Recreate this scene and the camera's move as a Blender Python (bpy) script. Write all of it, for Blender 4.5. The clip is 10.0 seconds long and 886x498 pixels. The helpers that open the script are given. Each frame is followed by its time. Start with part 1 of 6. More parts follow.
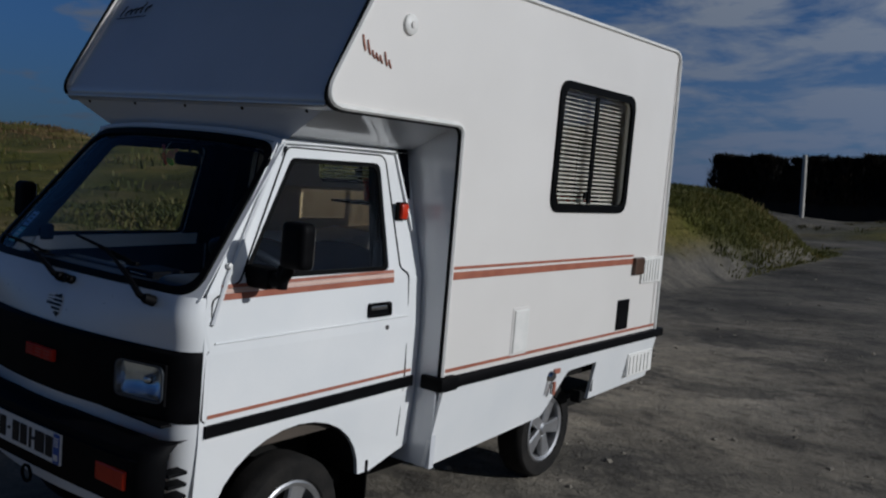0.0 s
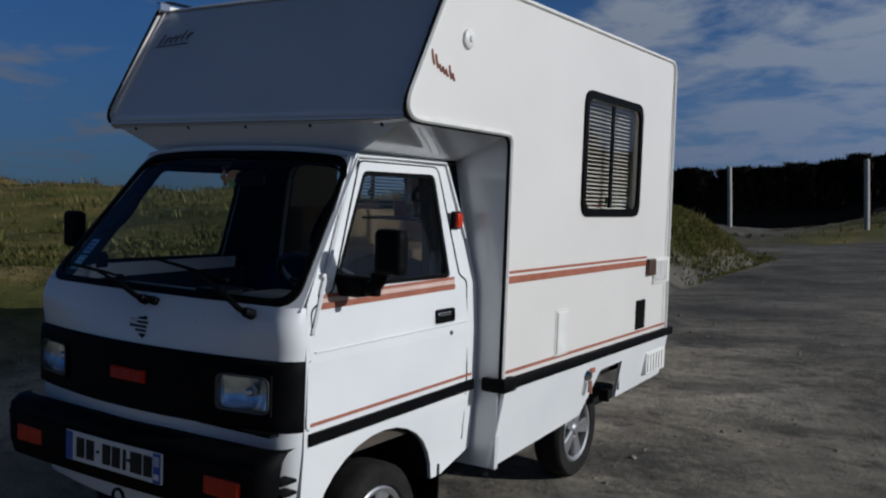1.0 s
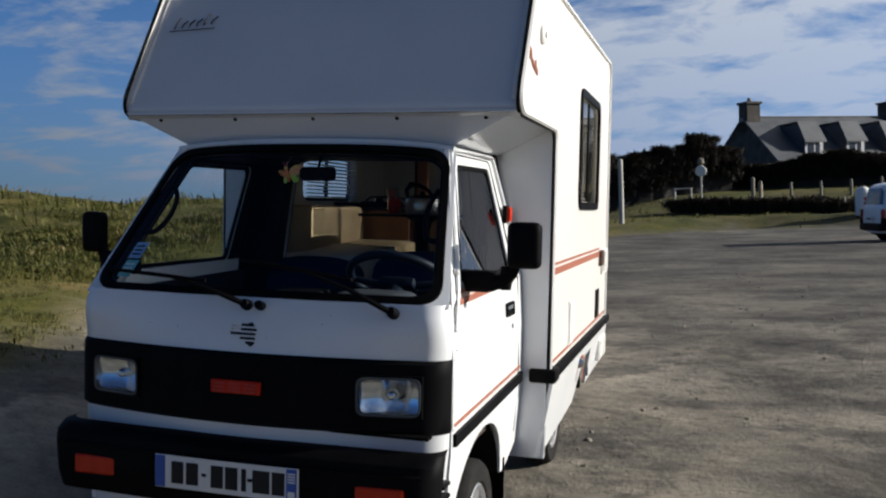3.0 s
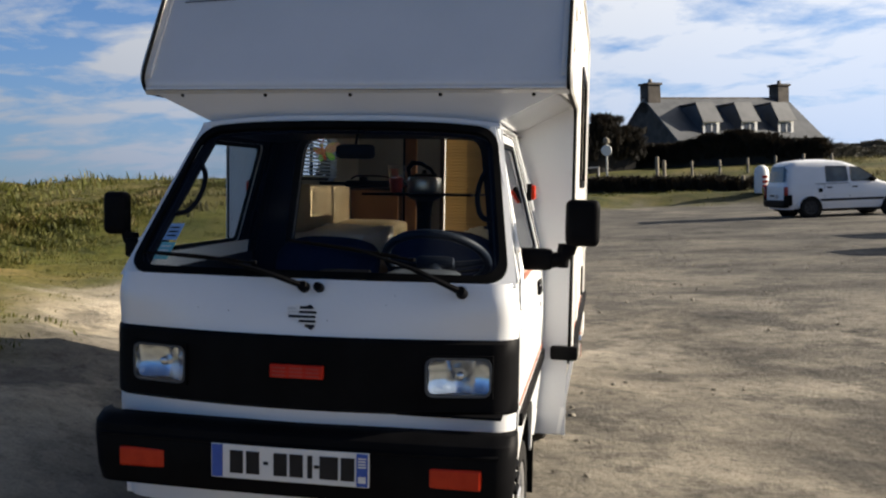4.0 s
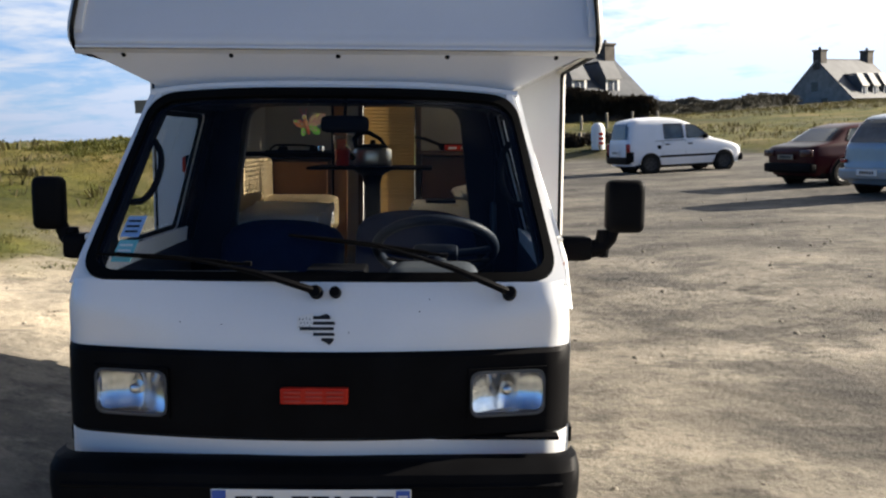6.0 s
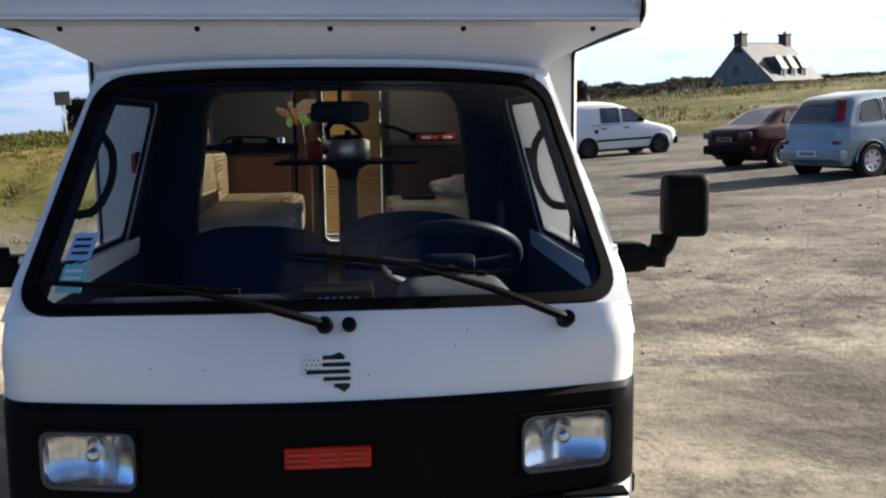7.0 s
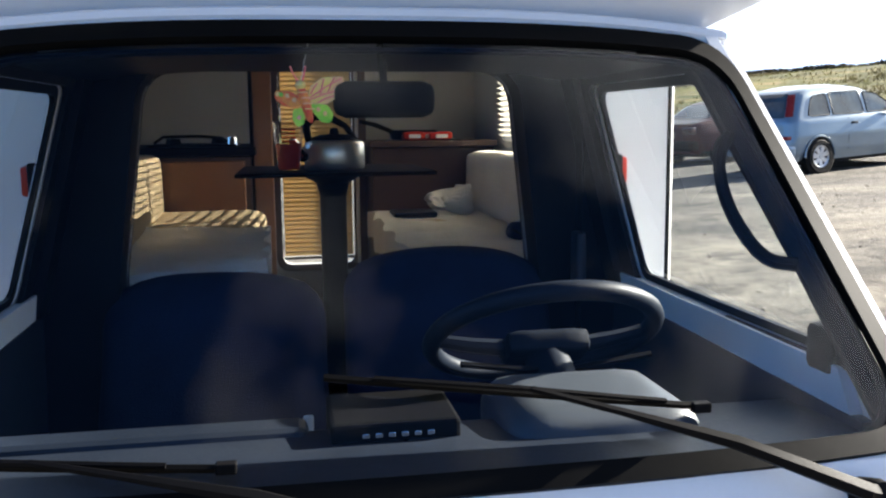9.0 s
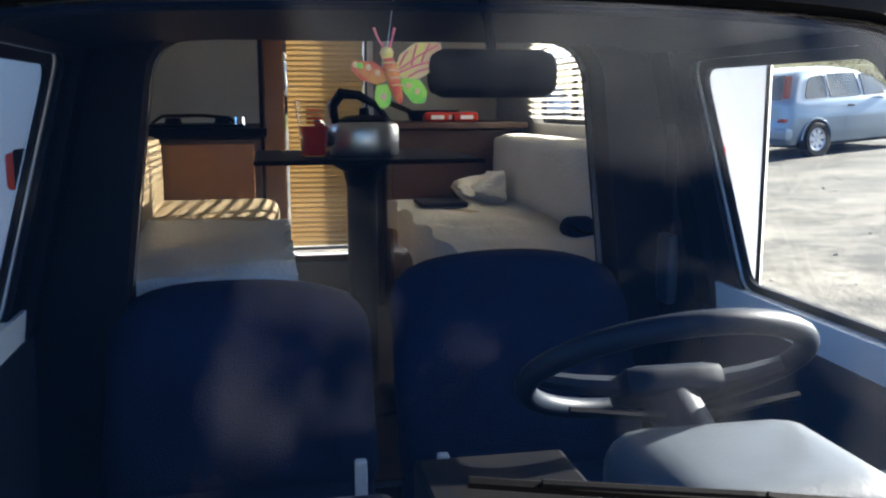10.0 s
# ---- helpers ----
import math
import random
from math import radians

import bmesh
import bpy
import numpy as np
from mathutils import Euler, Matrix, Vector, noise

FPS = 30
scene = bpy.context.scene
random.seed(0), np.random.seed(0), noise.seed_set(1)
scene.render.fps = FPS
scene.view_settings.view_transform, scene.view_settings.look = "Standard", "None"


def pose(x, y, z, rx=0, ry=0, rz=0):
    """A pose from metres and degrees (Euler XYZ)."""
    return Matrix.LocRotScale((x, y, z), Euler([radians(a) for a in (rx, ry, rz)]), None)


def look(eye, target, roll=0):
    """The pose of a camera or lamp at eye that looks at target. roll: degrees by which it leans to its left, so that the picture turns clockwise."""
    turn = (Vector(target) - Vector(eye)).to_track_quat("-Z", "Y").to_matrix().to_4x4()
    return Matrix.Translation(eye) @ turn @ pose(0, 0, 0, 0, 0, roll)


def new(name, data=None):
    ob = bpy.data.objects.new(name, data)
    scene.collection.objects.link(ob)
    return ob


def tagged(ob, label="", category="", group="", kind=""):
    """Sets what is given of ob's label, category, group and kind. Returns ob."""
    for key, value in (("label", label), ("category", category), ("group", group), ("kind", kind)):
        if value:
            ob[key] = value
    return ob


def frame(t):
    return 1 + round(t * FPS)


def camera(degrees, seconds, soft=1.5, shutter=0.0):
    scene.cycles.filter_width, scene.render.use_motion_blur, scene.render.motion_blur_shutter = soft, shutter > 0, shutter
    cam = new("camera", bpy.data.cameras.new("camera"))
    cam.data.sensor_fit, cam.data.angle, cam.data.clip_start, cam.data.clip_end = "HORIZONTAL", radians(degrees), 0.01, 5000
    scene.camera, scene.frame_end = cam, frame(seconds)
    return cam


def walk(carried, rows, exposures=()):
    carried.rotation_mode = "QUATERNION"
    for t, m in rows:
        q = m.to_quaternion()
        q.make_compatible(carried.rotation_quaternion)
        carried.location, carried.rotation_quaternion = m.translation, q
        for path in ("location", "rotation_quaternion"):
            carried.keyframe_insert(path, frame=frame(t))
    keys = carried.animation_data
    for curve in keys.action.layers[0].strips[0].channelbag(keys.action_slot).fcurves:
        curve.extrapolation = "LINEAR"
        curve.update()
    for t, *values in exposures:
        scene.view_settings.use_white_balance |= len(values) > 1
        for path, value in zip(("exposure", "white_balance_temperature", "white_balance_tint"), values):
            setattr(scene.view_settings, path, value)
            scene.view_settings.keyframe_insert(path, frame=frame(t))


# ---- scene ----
cam = camera(52.8, 10.0, soft=2.2)
# the camper leans on the uneven ground: its frame in the world
VAN = pose(0, 0, 0.055, -0.85, 3.0, 0)
PATH = [
    (0, (3.007, -1.67, 1.688), (1.827, -0.066, 1.501), 4.9),
    (0.5, (2.859, -1.878, 1.588), (1.732, -0.232, 1.455), 2.7),
    (1, (2.65, -2.079, 1.576), (1.591, -0.387, 1.461), 2.0),
    (1.5, (2.415, -2.239, 1.551), (1.444, -0.493, 1.457), 1.3),
    (2, (2.119, -2.398, 1.579), (1.274, -0.588, 1.478), 1.5),
    (2.5, (1.784, -2.503, 1.53), (1.086, -0.631, 1.442), 1.5),
    (4, (0.958, -2.67, 1.498), (0.606, -0.706, 1.359), 0.9),
    (4.5, (0.731, -2.646, 1.534), (0.462, -0.671, 1.371), 1.1),
    (5, (0.589, -2.585, 1.537), (0.411, -0.601, 1.352), 0.8),
    (5.5, (0.458, -2.462, 1.547), (0.38, -0.474, 1.341), 0.7),
    (7, (0.092, -1.771, 1.566), (0.263, 0.205, 1.31), -0.6),
    (7.5, (0.019, -1.494, 1.559), (0.25, 0.477, 1.307), -0.7),
    (8, (-0.083, -1.195, 1.579), (0.229, 0.763, 1.315), 0.1),
    (8.5, (-0.115, -0.979, 1.577), (0.227, 0.974, 1.314), 0.2),
    (9, (-0.12, -0.763, 1.582), (0.221, 1.19, 1.313), -0.6),
    (9.5, (-0.148, -0.572, 1.583), (0.197, 1.378, 1.301), 0.5),
    (10, (-0.227, -0.414, 1.588), (0.153, 1.525, 1.273), -0.1),
]
EXPOSURES = [(0, -0.95, 5700, 9), (0.5, -0.85, 5700, 9), (1.5, -0.45, 5700, 9), (2.5, 0.05, 5850, 9), (4.0, 1.1, 7150, 10), (5.5, 1.55, 7150, 10), (7.5, 1.7, 6900, 10), (8.5, 2.05, 6950, 9), (9.0, 2.53, 6600, 9), (10.0, 3.05, 6450, 9)]
walk(cam, [(t, VAN @ look(eye, target, roll)) for t, eye, target, roll in PATH], EXPOSURES)

# ---- world and sun ----
SUN_HEIGHT, SUN_AZIMUTH = 20.0, 75.0
SUN = Vector((math.cos(radians(SUN_HEIGHT)) * math.sin(radians(SUN_AZIMUTH)),
              math.cos(radians(SUN_HEIGHT)) * math.cos(radians(SUN_AZIMUTH)), math.sin(radians(SUN_HEIGHT))))
lamp = bpy.data.lights.new("sun", "SUN")
lamp.energy, lamp.angle, lamp.color = 5.0, radians(0.6), (1.0, 0.94, 0.85)
new("sun", lamp).matrix_world = look(SUN * 50, (0, 0, 0))


def build_world():
    world = bpy.data.worlds.new("world")
    scene.world = world
    world.use_nodes = True
    nt = world.node_tree
    nt.nodes.clear()
    N, L = nt.nodes.new, nt.links.new
    sky = N("ShaderNodeTexSky")
    sky.sky_type, sky.sun_disc = "NISHITA", False
    sky.sun_elevation, sky.sun_rotation = radians(SUN_HEIGHT), radians(SUN_AZIMUTH)
    sky.air_density, sky.dust_density, sky.ozone_density, sky.altitude = 1.0, 0.15, 3.0, 1500
    co = N("ShaderNodeTexCoord")
    sep = N("ShaderNodeSeparateXYZ")
    L(co.outputs["Generated"], sep.inputs[0])
    up = N("ShaderNodeMath"); up.operation = "MAXIMUM"; up.inputs[1].default_value = 0.0
    L(sep.outputs[2], up.inputs[0])
    low = N("ShaderNodeMath"); low.operation = "ADD"; low.inputs[1].default_value = 0.16
    L(up.outputs[0], low.inputs[0])
    flat = N("ShaderNodeVectorMath"); flat.operation = "DIVIDE"
    comb = N("ShaderNodeCombineXYZ")
    for i in range(3):
        L(low.outputs[0], comb.inputs[i])
    L(co.outputs["Generated"], flat.inputs[0])
    L(comb.outputs[0], flat.inputs[1])
    noi = N("ShaderNodeTexNoise")
    noi.inputs["Scale"].default_value, noi.inputs["Detail"].default_value = 2.6, 9
    noi.inputs["Roughness"].default_value, noi.inputs["Distortion"].default_value = 0.58, 0.25
    shift = N("ShaderNodeVectorMath"); shift.operation = "ADD"; shift.inputs[1].default_value = (2.56, -5.65, 0)
    L(flat.outputs[0], shift.inputs[0])
    L(shift.outputs[0], noi.inputs["Vector"])
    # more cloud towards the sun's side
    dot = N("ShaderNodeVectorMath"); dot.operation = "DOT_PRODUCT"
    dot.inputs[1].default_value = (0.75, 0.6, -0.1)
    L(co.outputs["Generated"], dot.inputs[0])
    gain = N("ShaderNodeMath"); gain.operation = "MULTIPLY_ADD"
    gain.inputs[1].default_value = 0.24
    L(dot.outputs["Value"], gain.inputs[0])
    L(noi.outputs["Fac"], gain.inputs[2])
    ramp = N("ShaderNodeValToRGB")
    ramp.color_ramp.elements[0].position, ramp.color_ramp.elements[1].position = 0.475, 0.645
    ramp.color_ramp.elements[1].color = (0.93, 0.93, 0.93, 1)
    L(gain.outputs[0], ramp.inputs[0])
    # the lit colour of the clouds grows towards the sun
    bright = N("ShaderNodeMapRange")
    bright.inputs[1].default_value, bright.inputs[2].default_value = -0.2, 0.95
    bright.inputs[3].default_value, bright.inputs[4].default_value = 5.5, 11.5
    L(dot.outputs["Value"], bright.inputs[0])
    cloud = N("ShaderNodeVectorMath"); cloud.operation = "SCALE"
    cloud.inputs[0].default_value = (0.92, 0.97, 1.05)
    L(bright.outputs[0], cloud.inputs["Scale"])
    deep = N("ShaderNodeMixRGB"); deep.blend_type = "MULTIPLY"; deep.inputs[0].default_value = 1.0
    deep.inputs[2].default_value = (0.58, 0.88, 1.24, 1)
    L(sky.outputs[0], deep.inputs[1])
    zen = N("ShaderNodeMapRange")
    zen.inputs[1].default_value, zen.inputs[2].default_value, zen.inputs[3].default_value, zen.inputs[4].default_value = 0.15, 0.85, 1.12, 0.50
    L(sep.outputs[2], zen.inputs[0])
    dark = N("ShaderNodeVectorMath"); dark.operation = "SCALE"
    L(deep.outputs[0], dark.inputs[0])
    L(zen.outputs[0], dark.inputs["Scale"])
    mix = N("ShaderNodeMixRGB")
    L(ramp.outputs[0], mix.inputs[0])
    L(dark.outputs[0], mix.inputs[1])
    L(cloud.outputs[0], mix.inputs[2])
    # pale haze low over the horizon
    hz = N("ShaderNodeMapRange")
    hz.inputs[1].default_value, hz.inputs[2].default_value, hz.inputs[3].default_value, hz.inputs[4].default_value = 0.0, 0.26, 0.85, 0.0
    L(sep.outputs[2], hz.inputs[0])
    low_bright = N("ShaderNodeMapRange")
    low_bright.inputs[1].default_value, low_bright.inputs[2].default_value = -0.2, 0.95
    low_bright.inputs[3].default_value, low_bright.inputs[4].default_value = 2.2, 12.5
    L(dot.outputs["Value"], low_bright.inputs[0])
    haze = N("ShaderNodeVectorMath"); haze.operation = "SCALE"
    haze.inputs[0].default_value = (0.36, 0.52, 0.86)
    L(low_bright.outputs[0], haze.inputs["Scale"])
    veil = N("ShaderNodeMixRGB")
    L(hz.outputs[0], veil.inputs[0])
    L(mix.outputs[0], veil.inputs[1])
    L(haze.outputs[0], veil.inputs[2])
    mix = veil
    bg = N("ShaderNodeBackground")
    bg.inputs[1].default_value = 0.05
    L(mix.outputs[0], bg.inputs[0])
    out = N("ShaderNodeOutputWorld")
    L(bg.outputs[0], out.inputs[0])


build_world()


# ---- materials ----
def surface(name, a, b, scale=6.0, rough=0.5, metal=0.0, bump=0.0, fine=60.0, dirt=None, dirt_scale=3.0, dirt_low=0.55, coat=0.0, spread=0.12, spec=0.5):
    """A two-scale procedural surface: broad variation from a to b, fine grain in gloss and relief, patches of dirt."""
    m = bpy.data.materials.new(name)
    m.use_nodes = True
    nt = m.node_tree
    N, L = nt.nodes.new, nt.links.new
    p = nt.nodes["Principled BSDF"]
    co = N("ShaderNodeTexCoord")
    big = N("ShaderNodeTexNoise")
    big.inputs["Scale"].default_value, big.inputs["Detail"].default_value = scale, 5
    small = N("ShaderNodeTexNoise")
    small.inputs["Scale"].default_value, small.inputs["Detail"].default_value = fine, 4
    for n in (big, small):
        L(co.outputs["Object"], n.inputs["Vector"])
    ramp = N("ShaderNodeValToRGB")
    ramp.color_ramp.elements[0].position, ramp.color_ramp.elements[1].position = 0.35, 0.65
    ramp.color_ramp.elements[0].color, ramp.color_ramp.elements[1].color = (*a, 1), (*b, 1)
    L(big.outputs["Fac"], ramp.inputs[0])
    colour = ramp.outputs[0]
    grain = N("ShaderNodeMixRGB"); grain.blend_type = "MULTIPLY"
    grain.inputs[0].default_value = spread
    L(colour, grain.inputs[1])
    L(small.outputs["Fac"], grain.inputs[2])
    colour = grain.outputs[0]
    if dirt:
        d = N("ShaderNodeTexNoise")
        d.inputs["Scale"].default_value, d.inputs["Detail"].default_value = dirt_scale, 8
        d.inputs["Roughness"].default_value = 0.7
        L(co.outputs["Object"], d.inputs["Vector"])
        r = N("ShaderNodeValToRGB")
        r.color_ramp.elements[0].position, r.color_ramp.elements[1].position = dirt_low, dirt_low + 0.18
        L(d.outputs["Fac"], r.inputs[0])
        mx = N("ShaderNodeMixRGB")
        L(r.outputs[0], mx.inputs[0])
        L(colour, mx.inputs[1])
        mx.inputs[2].default_value = (*dirt, 1)
        colour = mx.outputs[0]
    L(colour, p.inputs["Base Color"])
    rr = N("ShaderNodeMapRange")
    rr.inputs[3].default_value, rr.inputs[4].default_value = max(rough - 0.08, 0.02), min(rough + 0.1, 1)
    L(small.outputs["Fac"], rr.inputs[0])
    L(rr.outputs[0], p.inputs["Roughness"])
    p.inputs["Metallic"].default_value = metal
    p.inputs["Coat Weight"].default_value = coat
    p.inputs["Specular IOR Level"].default_value = spec
    p.inputs["Coat Roughness"].default_value = 0.08
    if bump:
        bp = N("ShaderNodeBump")
        bp.inputs["Strength"].default_value, bp.inputs["Distance"].default_value = bump, 0.01
        L(small.outputs["Fac"], bp.inputs["Height"])
        L(bp.outputs[0], p.inputs["Normal"])
    return m


def glass_pane(name, tint=(0.9, 0.95, 0.95), gloss=1.0):
    """A thin pane: clear, with a mirror gloss that grows at grazing angles."""
    m = bpy.data.materials.new(name)
    m.use_nodes = True
    nt = m.node_tree
    nt.nodes.clear()
    N, L = nt.nodes.new, nt.links.new
    clear = N("ShaderNodeBsdfTransparent"); clear.inputs[0].default_value = (*tint, 1)
    shine = N("ShaderNodeBsdfGlossy"); shine.inputs["Roughness"].default_value = 0.015
    shine.inputs[0].default_value = (gloss, gloss, gloss, 1)
    lw = N("ShaderNodeLayerWeight"); lw.inputs[0].default_value = 0.5
    pw = N("ShaderNodeMath"); pw.operation = "POWER"; pw.inputs[1].default_value = 4.6
    L(lw.outputs["Facing"], pw.inputs[0])
    fr = N("ShaderNodeMath"); fr.operation = "MULTIPLY_ADD"; fr.inputs[1].default_value, fr.inputs[2].default_value = 0.85, 0.03
    L(pw.outputs[0], fr.inputs[0])
    mix = N("ShaderNodeMixShader")
    L(fr.outputs[0], mix.inputs[0])
    L(clear.outputs[0], mix.inputs[1])
    L(shine.outputs[0], mix.inputs[2])
    out = N("ShaderNodeOutputMaterial")
    L(mix.outputs[0], out.inputs[0])
    return m


def translucent(name, colour, passing=0.4, rough=0.6):
    """Thin cloth, leaf or plastic slat that lets some light through."""
    m = bpy.data.materials.new(name)
    m.use_nodes = True
    nt = m.node_tree
    N, L = nt.nodes.new, nt.links.new
    p = nt.nodes["Principled BSDF"]
    info = N("ShaderNodeObjectInfo")
    noi = N("ShaderNodeTexNoise"); noi.inputs["Scale"].default_value = 14
    co = N("ShaderNodeTexCoord")
    L(co.outputs["Object"], noi.inputs["Vector"])
    add = N("ShaderNodeMath"); add.operation = "ADD"
    L(noi.outputs["Fac"], add.inputs[0])
    L(info.outputs["Random"], add.inputs[1])
    mr = N("ShaderNodeMapRange")
    mr.inputs[2].default_value, mr.inputs[3].default_value, mr.inputs[4].default_value = 2.0, 0.82, 1.08
    L(add.outputs[0], mr.inputs[0])
    sc = N("ShaderNodeVectorMath"); sc.operation = "SCALE"
    sc.inputs[0].default_value = colour
    L(mr.outputs[0], sc.inputs["Scale"])
    L(sc.outputs[0], p.inputs["Base Color"])
    p.inputs["Roughness"].default_value = rough
    t = N("ShaderNodeBsdfTranslucent")
    L(sc.outputs[0], t.inputs[0])
    mix = N("ShaderNodeMixShader"); mix.inputs[0].default_value = passing
    L(p.outputs[0], mix.inputs[1])
    L(t.outputs[0], mix.inputs[2])
    L(mix.outputs[0], nt.nodes["Material Output"].inputs[0])
    return m


def blades(name, dark, light, dry):
    """Grass: each blade takes its own tone between two greens and a dry straw."""
    m = bpy.data.materials.new(name)
    m.use_nodes = True
    nt = m.node_tree
    N, L = nt.nodes.new, nt.links.new
    p = nt.nodes["Principled BSDF"]
    geo = N("ShaderNodeNewGeometry")
    ramp = N("ShaderNodeValToRGB")
    e = ramp.color_ramp.elements
    e[0].color, e[1].color = (*dark, 1), (*dry, 1)
    mid = e.new(0.55); mid.color = (*light, 1)
    co = N("ShaderNodeTexCoord")
    noi = N("ShaderNodeTexNoise"); noi.inputs["Scale"].default_value, noi.inputs["Detail"].default_value = 0.7, 6
    L(co.outputs["Object"], noi.inputs["Vector"])
    add = N("ShaderNodeMath"); add.operation = "MULTIPLY_ADD"
    add.inputs[1].default_value, add.inputs[2].default_value = 0.5, -0.35
    L(geo.outputs["Random Per Island"], add.inputs[0])
    s = N("ShaderNodeMath"); s.operation = "MULTIPLY_ADD"; s.inputs[1].default_value = 1.2
    L(noi.outputs["Fac"], s.inputs[0])
    L(add.outputs[0], s.inputs[2])
    L(s.outputs[0], ramp.inputs[0])
    L(ramp.outputs[0], p.inputs["Base Color"])
    p.inputs["Roughness"].default_value = 0.75
    t = N("ShaderNodeBsdfTranslucent")
    L(ramp.outputs[0], t.inputs[0])
    mix = N("ShaderNodeMixShader"); mix.inputs[0].default_value = 0.3
    L(p.outputs[0], mix.inputs[1])
    L(t.outputs[0], mix.inputs[2])
    L(mix.outputs[0], nt.nodes["Material Output"].inputs[0])
    return m


PAINT = surface("cab_white_paint", (0.74, 0.75, 0.75), (0.80, 0.80, 0.79), 2.5, 0.32, 0, 0.015, 220, dirt=(0.60, 0.58, 0.53), dirt_scale=5, dirt_low=0.66, coat=0.35, spread=0.06)
COACH = surface("cream_coachwork", (0.71, 0.68, 0.64), (0.75, 0.72, 0.68), 1.5, 0.38, 0, 0.02, 160, dirt=(0.64, 0.60, 0.54), dirt_scale=2.2, dirt_low=0.68, coat=0.15, spread=0.05)
FRONT = surface("white_moulded_plastic", (0.60, 0.62, 0.64), (0.66, 0.67, 0.69), 2.0, 0.22, 0, 0.02, 150, dirt=(0.58, 0.57, 0.54), dirt_scale=3, dirt_low=0.64, coat=1.0, spread=0.05)
BLACK = surface("black_plastic", (0.0025, 0.0025, 0.003), (0.0048, 0.0048, 0.0055), 8, 0.55, 0, 0.03, 240, spec=0.06)
RUBBER = surface("black_rubber", (0.0018, 0.0018, 0.0019), (0.0032, 0.0032, 0.0033), 9, 0.45, 0, 0.01, 180, spec=0.06)
TYRE = surface("tyre_rubber", (0.008, 0.0075, 0.007), (0.018, 0.016, 0.014), 12, 0.85, 0, 0.2, 120, spec=0.25)
ALLOY = surface("silver_alloy", (0.55, 0.55, 0.56), (0.68, 0.68, 0.69), 9, 0.32, 0.85, 0.03, 120)
CHROME = surface("polished_steel", (0.75, 0.75, 0.76), (0.85, 0.85, 0.86), 5, 0.12, 1.0, 0.0, 90)
STEEL = surface("brushed_steel", (0.80, 0.79, 0.78), (0.86, 0.85, 0.84), 5, 0.33, 1.0, 0.0, 8, spread=0.03)
STRIPE = surface("brown_red_stripe", (0.30, 0.095, 0.055), (0.37, 0.13, 0.075), 14, 0.5, 0, 0.02, 140)
STRIPE_PALE = surface("faded_pink_stripe", (0.62, 0.42, 0.34), (0.68, 0.50, 0.42), 14, 0.5, 0, 0.02, 140)
AMBER = surface("amber_lens", (0.46, 0.022, 0.004), (0.55, 0.034, 0.007), 20, 0.35, 0, 0.05, 200, spec=0.25)
RED = surface("red_plastic", (0.48, 0.022, 0.010), (0.56, 0.035, 0.016), 20, 0.4, 0, 0.03, 200, spec=0.15)
RED_DARK = surface("dull_red_plastic", (0.40, 0.03, 0.02), (0.46, 0.04, 0.03), 20, 0.45, 0, 0.03, 200)
WHITE = surface("white_plastic", (0.72, 0.71, 0.67), (0.80, 0.78, 0.74), 12, 0.45, 0, 0.03, 160)
BLUE_BAND = surface("blue_plate_band", (0.02, 0.08, 0.35), (0.03, 0.10, 0.42), 14, 0.4)
CYAN = surface("turquoise_paper", (0.15, 0.48, 0.50), (0.20, 0.55, 0.56), 14, 0.6)
PALE_BLUE = surface("pale_blue_paper", (0.25, 0.42, 0.70), (0.33, 0.50, 0.75), 14, 0.6)
MARK = surface("black_film", (0.006, 0.006, 0.007), (0.010, 0.010, 0.012), 20, 0.5, spec=0.3)
REFLECTOR = surface("lamp_reflector", (0.74, 0.77, 0.81), (0.84, 0.86, 0.89), 30, 0.16, 1.0, 0.03, 25)
SCREEN_GLASS = glass_pane("windscreen_glass", (0.88, 0.92, 0.94), 0.75)
SIDE_GLASS = glass_pane("side_glass", (0.94, 0.96, 0.96))
TINT_GLASS = glass_pane("tinted_glass", (0.62, 0.66, 0.66))
LENS_GLASS = glass_pane("lens_glass", (0.92, 0.95, 0.97))
SLAT_WARM = translucent("yellowed_blind_slat", (0.52, 0.33, 0.12), 0.14)
SLAT = translucent("cream_blind_slat", (0.84, 0.80, 0.70), 0.24)
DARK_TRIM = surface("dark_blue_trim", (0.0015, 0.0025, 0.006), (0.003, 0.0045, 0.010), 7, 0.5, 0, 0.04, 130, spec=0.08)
GREY_TRIM = surface("blue_grey_trim", (0.009, 0.014, 0.024), (0.014, 0.021, 0.034), 6, 0.45, 0, 0.06, 150, spec=0.3)
DASH = surface("dashboard_vinyl", (0.006, 0.010, 0.018), (0.011, 0.016, 0.026), 6, 0.45, 0, 0.06, 190, spec=0.35)
DASH_LIGHT = surface("grey_binnacle", (0.040, 0.048, 0.058), (0.060, 0.069, 0.080), 6, 0.42, 0, 0.05, 190)
WHEEL_SKIN = surface("dark_wheel_skin", (0.004, 0.008, 0.016), (0.007, 0.012, 0.022), 6, 0.5, 0, 0.04, 190, spec=0.16)
SEAT = surface("dark_blue_seat_cloth", (0.003, 0.008, 0.030), (0.005, 0.013, 0.045), 10, 0.9, 0, 0.3, 320, spec=0.2)
LINING = surface("cream_wall_lining", (0.40, 0.37, 0.32), (0.46, 0.43, 0.37), 3, 0.7, 0, 0.1, 110)
CUSHION = surface("beige_cushion_cloth", (0.44, 0.33, 0.185), (0.50, 0.385, 0.225), 7, 0.9, 0, 0.4, 260)
